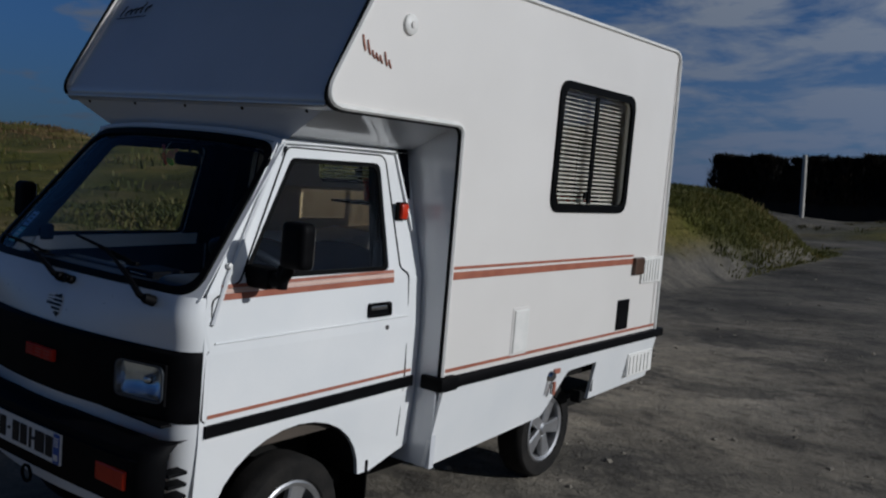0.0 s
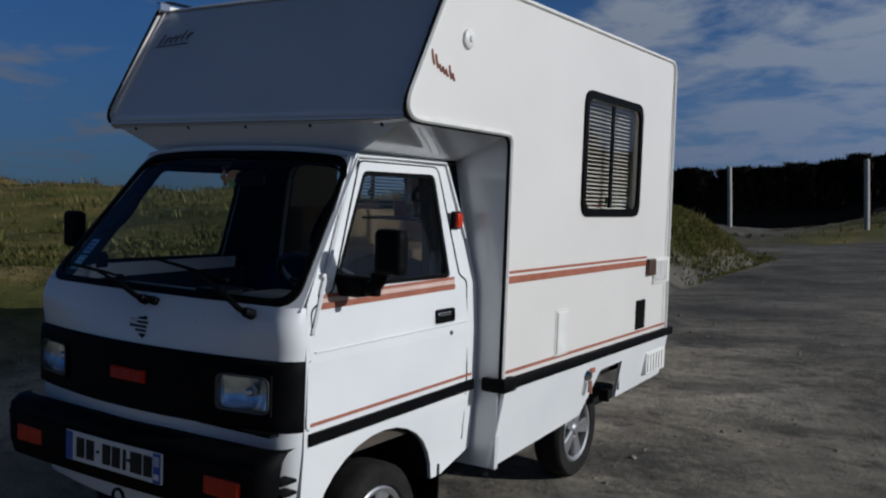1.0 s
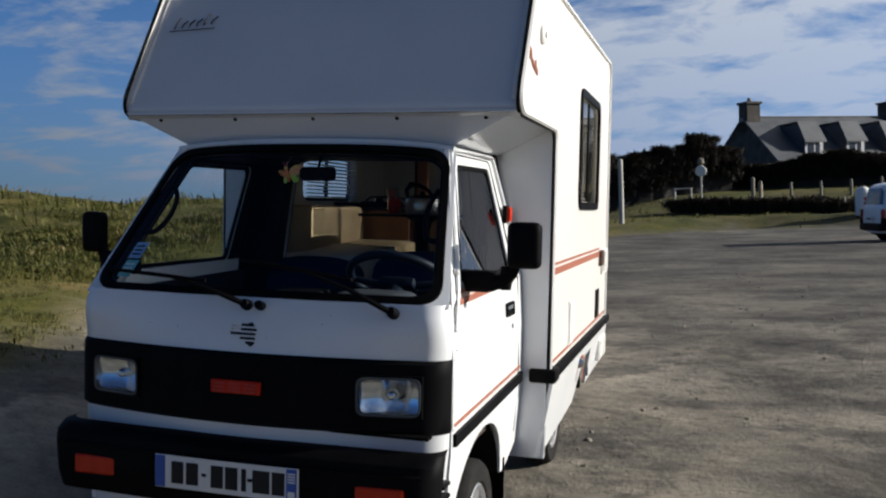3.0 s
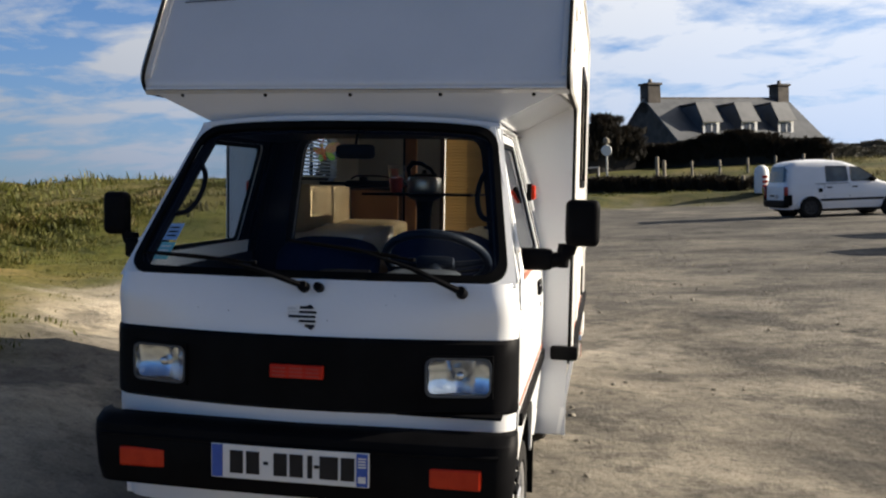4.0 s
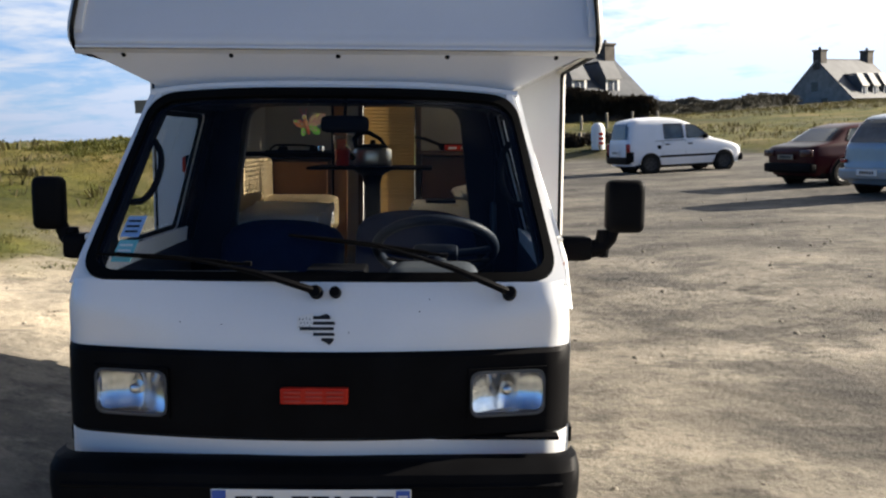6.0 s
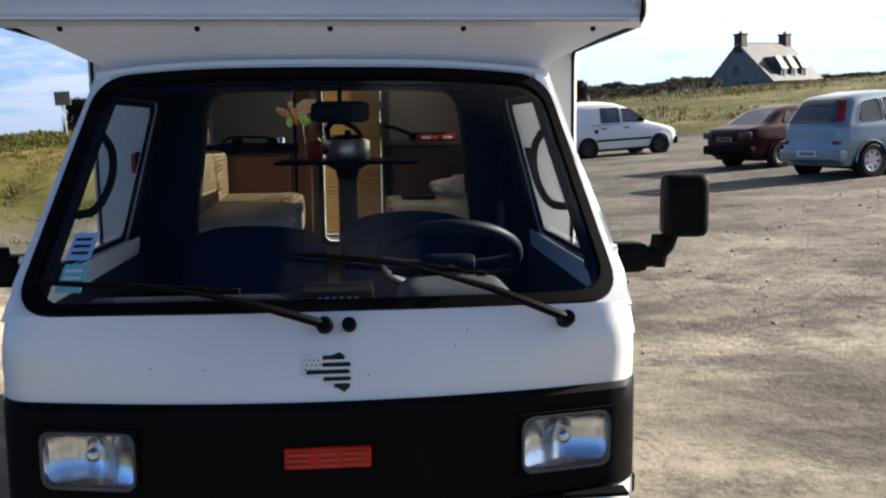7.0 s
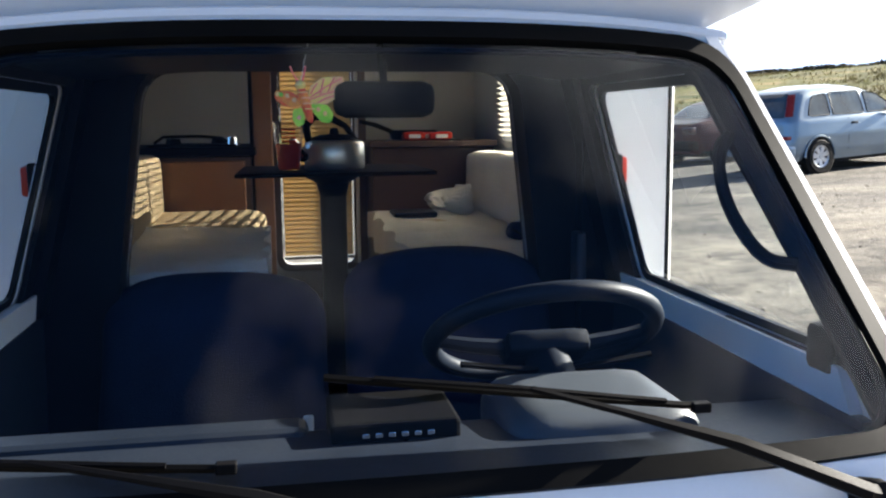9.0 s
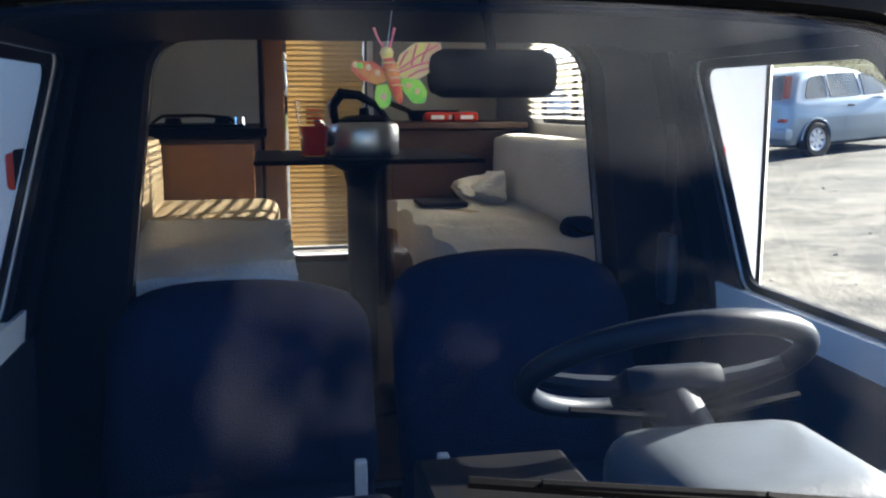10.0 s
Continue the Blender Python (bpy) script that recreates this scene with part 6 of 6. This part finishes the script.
part("drum", lathe([(0, 0), (0.31, 0), (0.33, 0.08), (0.33, 1.0), (0.26, 1.2), (0.11, 1.3), (0, 1.3)], pose(x, y, z), 20), WHITE, bn, smooth=True)
for k in range(3):
    part("red_mark", box(x - 0.02, x + 0.22, y - 0.34, y - 0.22, z + 0.25 + 0.22 * k, z + 0.38 + 0.22 * k, 0.01), RED, bn)
# small notice on a pole among the dunes
x, y = -5.95, 17.5
z = gz(x, y)
nb = thing("notice_board", "dark notice board on a thin pole", "sign", (x, y, z))
zt = 2.62
part("pole", tube([(x, y, z - 0.2), (x, y, zt - 0.05)], 0.016, 6), POST, nb)
part("board", box(x - 0.16, x + 0.16, y - 0.035, y - 0.015, zt - 0.28, zt, 0.006), POST_WOOD, nb)


# ---- parked cars ----
CAR_WHITE = surface("white_car_paint", (0.72, 0.73, 0.74), (0.78, 0.78, 0.79), 1.5, 0.35, 0, 0, 90, coat=0.25, spread=0.04)
CAR_SILVER = surface("silver_blue_car_paint", (0.165, 0.225, 0.275), (0.195, 0.26, 0.31), 1.5, 0.3, 0.35, 0, 90, coat=0.8, spread=0.04)
CAR_RED = surface("dark_red_car_paint", (0.034, 0.0022, 0.005), (0.044, 0.003, 0.007), 1.5, 0.35, 0.0, 0, 90, coat=0.12, spread=0.04, spec=0.15)
CAR_GLASS = surface("dark_car_glass", (0.014, 0.022, 0.028), (0.045, 0.065, 0.075), 3, 0.06, 0, 0, 40, spec=0.7)
TAIL = surface("red_tail_lamp", (0.24, 0.012, 0.010), (0.30, 0.018, 0.013), 9, 0.25, 0, 0, 60)
# darker copy of the tail lamp red: the saloon's shaded tail put into colour
TAIL_SHADED = surface("shaded_tail_lamp", (0.03, 0.003, 0.003), (0.05, 0.004, 0.004), 9, 0.25, 0, 0, 60)
STEEL_DARK = surface("dark_steel_rim", (0.02, 0.02, 0.021), (0.035, 0.035, 0.036), 9, 0.5, 0.3)


def along(pts, z):
    """A smooth value at height z from (z, value) pairs."""
    if z <= pts[0][0]:
        return pts[0][1]
    for (z0, a), (z1, b) in zip(pts, pts[1:]):
        if z <= z1:
            return a + (b - a) * (z - z0) / (z1 - z0)
    return pts[-1][1]


def parked_car(name, label, m, paint, tail, nose_x, width, axles, r, side_glass, rear, screen_z, lights, belt, extras=(), trim=False, doors=(0.36, 0.62), rear_lamps=False):
    """A car along its own x axis (tail at 0): tail, nose and half width by height, stacked as rounded rings."""
    car = thing(name, label, "car", (0, 0, 0), m)
    z0, z1 = tail[0][0], tail[-1][0]
    L_ = max(p[1] for p in nose_x)

    def mean(pts, z):
        return (along(pts, z - 0.03) + 2 * along(pts, z) + along(pts, z + 0.03)) / 4

    def flank(x, z):
        """Half the width at a place along the car and a height."""
        xa, xb = mean(tail, z), mean(nose_x, z)
        k = (2 * x - xa - xb) / max(xb - xa, 0.1)
        return mean(width, z) * (1 - 0.05 * k * k)

    levels = [z0 + (z1 - z0) * (i / 34) ** 0.9 for i in range(35)]
    bm = bmesh.new()
    rings = []
    for z in levels:
        xa, xb, w = mean(tail, z), mean(nose_x, z), mean(width, z)
        ra = min(0.22, w * 0.6, (xb - xa) * 0.3)
        loop = []
        for sx, sy, a0 in ((1, -1, -90), (1, 1, 0), (-1, 1, 90), (-1, -1, 180)):
            for i in range(6):
                a = radians(a0 + i * 18)
                loop.append(((xb - ra if sx > 0 else xa + ra) + ra * math.cos(a), sy * (w - ra) + ra * math.sin(a)))
            if sx * sy > 0:
                x_from, x_to, ys = (xb - ra, xa + ra, w) if sx > 0 else (xa + ra, xb - ra, -w)
                loop += [(x_from + (x_to - x_from) * i / 12, ys) for i in range(1, 12)]
        mid, span = (xa + xb) / 2, max(xb - xa, 0.1)
        rings.append([bm.verts.new((x, y * (1 - 0.05 * (2 * (x - mid) / span) ** 2), z)) for x, y in loop])
    n = len(rings[0])
    for p, q in zip(rings, rings[1:]):
        for i in range(n):
            bm.faces.new((p[i], p[(i + 1) % n], q[(i + 1) % n], q[i]))
    bm.faces.new(rings[-1])
    bm.faces.new(rings[0][::-1])
    shell = part("body", bm, paint, car, smooth=True)
    for s in (-1, 1):
        side = lambda u, v, w, s=s: (u, s * (flank(u, v) + 0.002 + w), v)
        for gl in side_glass:
            out = fillet(gl, 5)
            dense = []
            for p, q in zip(out, out[1:] + out[:1]):
                k = max(1, int(math.hypot(q[0] - p[0], q[1] - p[1]) / 0.10))
                dense += [(p[0] + (q[0] - p[0]) * i / k, p[1] + (q[1] - p[1]) * i / k) for i in range(k)]
            sw = part("side_window", pane(dense, lambda u, v, w, s=s: (u, s * (flank(u, v) + 0.005), v), 0, 4), CAR_GLASS, car, smooth=True)
            part("window_seal", tube([(u, s * (flank(u, v) + 0.005), v) for u, v in dense], 0.010, 5, closed=True), RUBBER, sw)
        for ax in axles:
            ya = flank(ax, 0.50) + 0.004
            part("arch", lathe([(0, 0.01), (r * 1.13, 0.01), (r * 1.2, 0.004), (r * 1.2, -0.10)], pose(ax, s * ya, r, -s * 90, 0, 0), 28), UNDER, car)
            part("arch_lip", tube([(ax + r * 1.21 * math.cos(math.pi * i / 16), s * (ya + 0.006), r + r * 1.21 * math.sin(math.pi * i / 16)) for i in range(17)], 0.018, 6), paint, car, smooth=True)
            road_wheel("wheel", car, pose(ax, s * (ya - 0.055), r, -s * 90, 0, 0), r, 0.19, ALLOY if paint is CAR_SILVER else STEEL_DARK, 7, 24)
        if trim:
            part("rubbing_strip", plate([(0.9, 0.50), (L_ - 1.0, 0.50), (L_ - 1.0, 0.57), (0.9, 0.57)], [], side, 0.014), BLACK, car)
        part("door_mirror", cushion(L_ * 0.64, L_ * 0.64 + 0.14, s * (flank(L_ * 0.64, belt) + 0.10) - 0.09, s * (flank(L_ * 0.64, belt) + 0.10) + 0.09, belt, belt + 0.15, 0.04, 0, 1, 4), BLACK if paint is CAR_WHITE else paint, car, smooth=True)
        for dx in doors:
            part("door_gap", plate([(L_ * dx, 0.40), (L_ * dx + 0.010, 0.40), (L_ * dx + 0.010, 0.65), (L_ * dx + 0.010, belt - 0.03), (L_ * dx, belt - 0.03), (L_ * dx, 0.65)], [], side, 0.002), UNDER, car)
            hx = L_ * dx + 0.08
            part("door_handle", box(hx, hx + 0.17, s * flank(hx, belt - 0.14) - 0.02, s * flank(hx, belt - 0.14) + 0.02, belt - 0.16, belt - 0.12, 0.01), BLACK, car, smooth=True)
        for x_0, x_1, y_0, y_1, za, zb, mt, nm in lights:
            part(nm, box(x_0, x_1, *sorted((s * y_0, s * y_1)), za, zb, 0.02), mt, car, smooth=True)
    ra_, rb_ = rear

    def back(y, z, out):
        """A point of the tail, rounded towards the flanks."""
        w = mean(width, z) * 0.95
        c = min(0.22, w * 0.6)
        d = min(max(abs(y) - (w - c), 0), c)
        return (mean(tail, z) + c - math.sqrt(c * c - d * d) - out, y, z)

    def wide(z):
        return mean(width, z) * 0.95 - (0.16 if rear_lamps else 0.07)

    part("rear_window", sheet(lambda y, k: back(y * wide(ra_ + (rb_ - ra_) * k), ra_ + (rb_ - ra_) * k, 0.008), [-1 + i / 8 for i in range(17)], [i / 6 for i in range(7)]), CAR_GLASS, car, smooth=True)
    if rear_lamps:
        for s in (-1, 1):
            part("tail_lamp", sheet(lambda y, k, s=s: back(s * (wide(ra_ + (rb_ - ra_) * k) + 0.012 + 0.11 * y), ra_ + 0.02 + (rb_ - ra_ - 0.04) * k, 0.014), [0, 0.25, 0.5, 0.75, 1], [i / 6 for i in range(7)]), TAIL, car, smooth=True)
    sa_, sb_ = screen_z
    part("windscreen", sheet(lambda y, k: (mean(nose_x, sa_ + (sb_ - sa_) * k) + 0.006 - 0.10 * y ** 4, y * (mean(width, sa_ + (sb_ - sa_) * k) - 0.09), sa_ + (sb_ - sa_) * k), [-1 + i / 5 for i in range(11)], [i / 6 for i in range(7)]), CAR_GLASS, car, smooth=True)
    hw = along(width, 0.5)
    part("rear_bumper", cushion(-0.06, 0.16, -hw * 0.96, hw * 0.96, 0.32, 0.56, 0.06, 0, 1, 8), BLACK if paint is not CAR_SILVER else paint, car, smooth=True)
    part("front_bumper", cushion(L_ - 0.16, L_ + 0.04, -hw * 0.92, hw * 0.92, 0.28, 0.54, 0.06, 0, 1, 8), BLACK if paint is CAR_WHITE else paint, car, smooth=True)
    pz = 0.42 if paint is CAR_SILVER else 0.64
    # the saloon's plate is grey, not white: shade on its tail set as colour
    pl = part("number_plate", box(-0.080, -0.055, -0.26, 0.26, pz, pz + 0.11, 0.004), POST_WOOD if paint is CAR_RED else WHITE, car)
    for k in range(6):
        part("dark_bar", box(-0.084, -0.079, -0.19 + k * 0.065, -0.15 + k * 0.065, pz + 0.025, pz + 0.085), MARK, pl)
    part("underbody", box(0.3, L_ - 0.3, -hw * 0.9, hw * 0.9, 0.18, 0.36), UNDER, car)
    for e in extras:
        part(*e[:1], box(*e[1], 0.01), e[2], car)
    return car


def place(x, y, yaw):
    return Matrix.Translation((x, y, gz(x, y))) @ Matrix.Rotation(radians(yaw), 4, "Z")


# white panel van, nose to the east
parked_car("white_van", "white compact van with side window, parked on the gravel", place(6.35, 27.3, 12), CAR_WHITE,
           [(0.26, 0.06), (0.55, 0.0), (0.98, 0.01), (1.10, 0.04), (1.60, 0.12), (1.72, 0.22), (1.79, 0.50), (1.81, 0.9)],
           [(0.26, 4.04), (0.50, 4.10), (0.70, 4.06), (0.84, 3.92), (0.97, 3.50), (1.05, 3.12), (1.55, 2.36), (1.72, 1.95), (1.79, 1.55), (1.81, 1.2)],
           [(0.26, 0.78), (0.45, 0.845), (0.75, 0.855), (1.05, 0.83), (1.60, 0.715), (1.74, 0.64), (1.79, 0.50), (1.81, 0.30)], (0.80, 3.40), 0.31,
           [[(1.30, 1.10, 0.03), (1.98, 1.10, 0.03), (1.96, 1.56, 0.05), (1.30, 1.58, 0.03)], [(2.08, 1.10, 0.03), (2.96, 1.10, 0.05), (2.42, 1.50, 0.10), (2.08, 1.55, 0.04)]],
           (1.12, 1.62), (1.10, 1.62),
           [(-0.02, 0.10, 0.74, 0.83, 0.62, 0.98, TAIL, "tail_lamp"), (3.85, 4.06, 0.50, 0.76, 0.62, 0.80, LENS_GLASS, "headlamp")], 1.06,
           [("corner_cladding", (-0.03, 0.22, -0.845, -0.76, 0.40, 0.72), BLACK), ("corner_cladding", (-0.03, 0.22, 0.76, 0.845, 0.40, 0.72), BLACK), ("fuel_cap", (1.05, 1.17, -0.868, -0.82, 0.78, 0.90), BLACK), ("door_rail", (0.95, 2.02, -0.862, -0.83, 1.035, 1.05), BLACK)], True, (0.30, 0.495))
# dark red saloon, tail to the camera
parked_car("saloon_car", "old dark red saloon car seen from behind", place(8.6, 18.65, 18), CAR_RED,
           [(0.26, 0.08), (0.50, 0.0), (0.85, -0.02), (0.95, 0.05), (0.985, 0.45), (1.02, 0.52), (1.30, 0.98), (1.38, 1.20), (1.41, 1.55)],
           [(0.26, 4.32), (0.50, 4.40), (0.70, 4.34), (0.80, 4.15), (0.92, 3.40), (0.97, 3.18), (1.30, 2.52), (1.38, 2.20), (1.41, 1.85)],
           [(0.26, 0.76), (0.45, 0.83), (0.70, 0.845), (0.96, 0.80), (1.02, 0.76), (1.30, 0.62), (1.38, 0.54), (1.41, 0.35)], (0.86, 3.45), 0.30,
           [[(1.00, 1.02, 0.03), (1.74, 1.02, 0.02), (1.74, 1.30, 0.03), (1.24, 1.29, 0.06)], [(1.82, 1.02, 0.02), (2.84, 1.02, 0.04), (2.36, 1.28, 0.06), (1.82, 1.30, 0.02)]],
           (1.03, 1.31), (1.0, 1.32),
           [(-0.045, 0.06, 0.45, 0.79, 0.70, 0.86, TAIL_SHADED, "tail_lamp"), (4.22, 4.38, 0.45, 0.74, 0.58, 0.72, LENS_GLASS, "headlamp")], 0.98)
# silver people carrier
parked_car("people_carrier", "silver-blue people carrier parked beside the saloon", place(8.80, 15.1, 16), CAR_SILVER,
           [(0.24, 0.06), (0.36, -0.01), (0.58, -0.03), (0.66, 0.0), (0.98, 0.02), (1.08, 0.06), (1.44, 0.26), (1.56, 0.40), (1.615, 0.70), (1.635, 1.1)],
           [(0.24, 3.98), (0.48, 4.06), (0.70, 4.00), (0.84, 3.86), (0.97, 3.42), (1.04, 3.12), (1.40, 2.46), (1.55, 2.05), (1.615, 1.70), (1.635, 1.35)],
           [(0.24, 0.77), (0.42, 0.84), (0.70, 0.855), (0.98, 0.83), (1.06, 0.80), (1.45, 0.675), (1.56, 0.60), (1.615, 0.48), (1.635, 0.30)], (0.72, 3.32), 0.315,
           [[(0.46, 1.07, 0.06), (1.02, 1.07, 0.03), (1.02, 1.47, 0.05), (0.66, 1.43, 0.16)], [(1.10, 1.07, 0.03), (1.92, 1.07, 0.03), (1.90, 1.49, 0.05), (1.10, 1.48, 0.05)], [(2.02, 1.07, 0.03), (2.92, 1.08, 0.04), (2.40, 1.40, 0.10), (2.02, 1.47, 0.04)]],
           (1.06, 1.50), (1.08, 1.52),
           [(-0.045, 0.08, 0.60, 0.76, 0.66, 0.73, TAIL, "reflector"), (3.82, 4.0, 0.45, 0.76, 0.62, 0.80, LENS_GLASS, "headlamp")], 1.03, rear_lamps=True)

# ---- houses ----
SLATE = surface("blue_grey_slate", (0.062, 0.067, 0.074), (0.10, 0.104, 0.112), 0.8, 0.6, 0, 0.3, 6, spec=0.4)
STONE = surface("granite_wall", (0.20, 0.185, 0.17), (0.31, 0.285, 0.26), 1.2, 0.9, 0, 0.5, 5)
STONE_DARK = surface("dark_granite", (0.050, 0.042, 0.036), (0.10, 0.085, 0.072), 1.2, 0.9, 0, 0.5, 5)
PLASTER = surface("white_render", (0.60, 0.60, 0.58), (0.68, 0.67, 0.65), 1.0, 0.8, 0, 0.1, 8)
PANE_FAR = surface("dark_house_pane", (0.03, 0.035, 0.045), (0.05, 0.055, 0.065), 3, 0.1)


def house(label, m, length, width, eaves, ridge, dormers, wall_mat, gable_windows=()):
    h = thing("house", label, "house", (0, 0, 0), m)
    hw = width / 2
    # u along the ridge, w across
    pent = [(-hw, -0.5), (hw, -0.5), (hw, eaves), (0, ridge), (-hw, eaves)]
    part("wall", plate(pent, [], lambda u, v, w: (w, u, v), length), wall_mat, h)
    for s in (-1, 1):
        bm = bmesh.new()
        n = Vector((0, s * (ridge - eaves), hw)).normalized() * 0.16
        c = [Vector((-0.12, s * (hw + 0.35), eaves - 0.35 * (ridge - eaves) / hw)), Vector((length + 0.12, s * (hw + 0.35), eaves - 0.35 * (ridge - eaves) / hw)), Vector((length + 0.12, 0, ridge)), Vector((-0.12, 0, ridge))]
        lo, hi = [bm.verts.new(p) for p in c], [bm.verts.new(p + n) for p in c]
        bm.faces.new(lo)
        bm.faces.new(hi)
        for i in range(4):
            bm.faces.new((lo[i], lo[(i + 1) % 4], hi[(i + 1) % 4], hi[i]))
        part("roof", bm, SLATE, h, "grey slate roof slope")
    part("ridge_cap", box(-0.1, length + 0.1, -0.12, 0.12, ridge + 0.08, ridge + 0.24, 0.03), STONE_DARK, h)
    for x in (0.0, length - 1.3):
        ch = part("chimney", box(x, x + 1.3, -0.6, 0.6, ridge - 1.2, ridge + 1.25, 0.03), STONE_DARK, h, "granite chimney stack")
        part("chimney_cap", box(x - 0.12, x + 1.42, -0.72, 0.72, ridge + 1.25, ridge + 1.45, 0.03), STONE_DARK, ch)
        part("pot", lathe([(0.16, 0), (0.2, 0.1), (0.15, 0.35), (0.1, 0.35), (0.1, 0)], pose(x + 0.65, 0, ridge + 1.45), 10), STONE, ch)
        part("verge", box(x if x else -0.15, x + 0.15 if x == 0 else length + 0.15, -hw * 0.05, hw * 0.05, ridge - 0.2, ridge + 0.1), STONE, h)
    for x in dormers:
        z0 = eaves + 0.15
        yf = -(hw - 0.15)
        yb = -hw * 0.12
        dw = 0.88 if dormers[1] - dormers[0] > 3 else 0.62
        dm = part("dormer", box(x - dw + 0.02, x + dw - 0.02, yf, -0.6, z0, z0 + 1.35), PLASTER, h, "white dormer with slate cheeks and a steep slate roof")
        for sd in (-1, 1):
            bm = plate([(yf + 0.02, z0), (yf + 0.02, z0 + 1.35), (yf + 0.85, z0 + 2.75), (yb, z0 + 2.6), (yb, z0)], [], lambda u, v, w, sd=sd, x=x, dw=dw: (x + sd * (dw - 0.02 + w), u, v), 0.05)
            part("dormer_cheek", bm, SLATE, dm)
        bm = bmesh.new()
        q = [(yf - 0.25, z0 + 1.15), (yf + 0.85, z0 + 2.85), (yb, z0 + 2.75)]
        vs = [[bm.verts.new((x + sd * (dw + (0.17 if k == 0 else 0.06)), y, z + dz)) for k, (y, z) in enumerate(q)] for dz in (0, 0.10) for sd in (-1, 1)]
        for lo_, hi_ in ((vs[0], vs[1]), (vs[2], vs[3]), (vs[0], vs[2]), (vs[1], vs[3])):
            for k in range(2):
                bm.faces.new((lo_[k], lo_[k + 1], hi_[k + 1], hi_[k]))
        bm.faces.new((vs[0][0], vs[1][0], vs[3][0], vs[2][0]))
        part("dormer_roof", bm, SLATE, dm)
        wn = part("window", box(x - dw * 0.62, x + dw * 0.62, yf - 0.04, yf, z0 + 0.20, z0 + 1.05), PANE_FAR, dm)
        part("glazing_bar", box(x - 0.05, x + 0.05, yf - 0.07, yf - 0.035, z0 + 0.20, z0 + 1.05), PLASTER, wn)
    for x in [length * k for k in (0.2, 0.5, 0.8)]:
        part("window", box(x - 0.55, x + 0.55, -hw - 0.05, -hw + 0.02, 1.0, 2.3), PANE_FAR, h)
    for y, z in gable_windows:
        wn = part("window", box(-0.05, 0.03, y - 0.45, y + 0.45, z, z + 1.2), PANE_FAR, h)
    return h


def house_at(x, y, z, yaw):
    return Matrix.Translation((x, y, z)) @ Matrix.Rotation(radians(yaw), 4, "Z")


house("long dark granite house with slate roof and three dormers", house_at(4.6, 78, 1.5, 33), 15.8, 8.6, 2.9, 6.5, (3.8, 7.9, 12.0), STONE_DARK)
house("granite gabled house with slate roof and three dormers", house_at(51.4, 118.0, 1.4, 32.7), 12.0, 9.9, 2.4, 7.4, (3.3, 5.8, 8.3), STONE, ((-1.2, 1.2), (0.3, 3.4)))
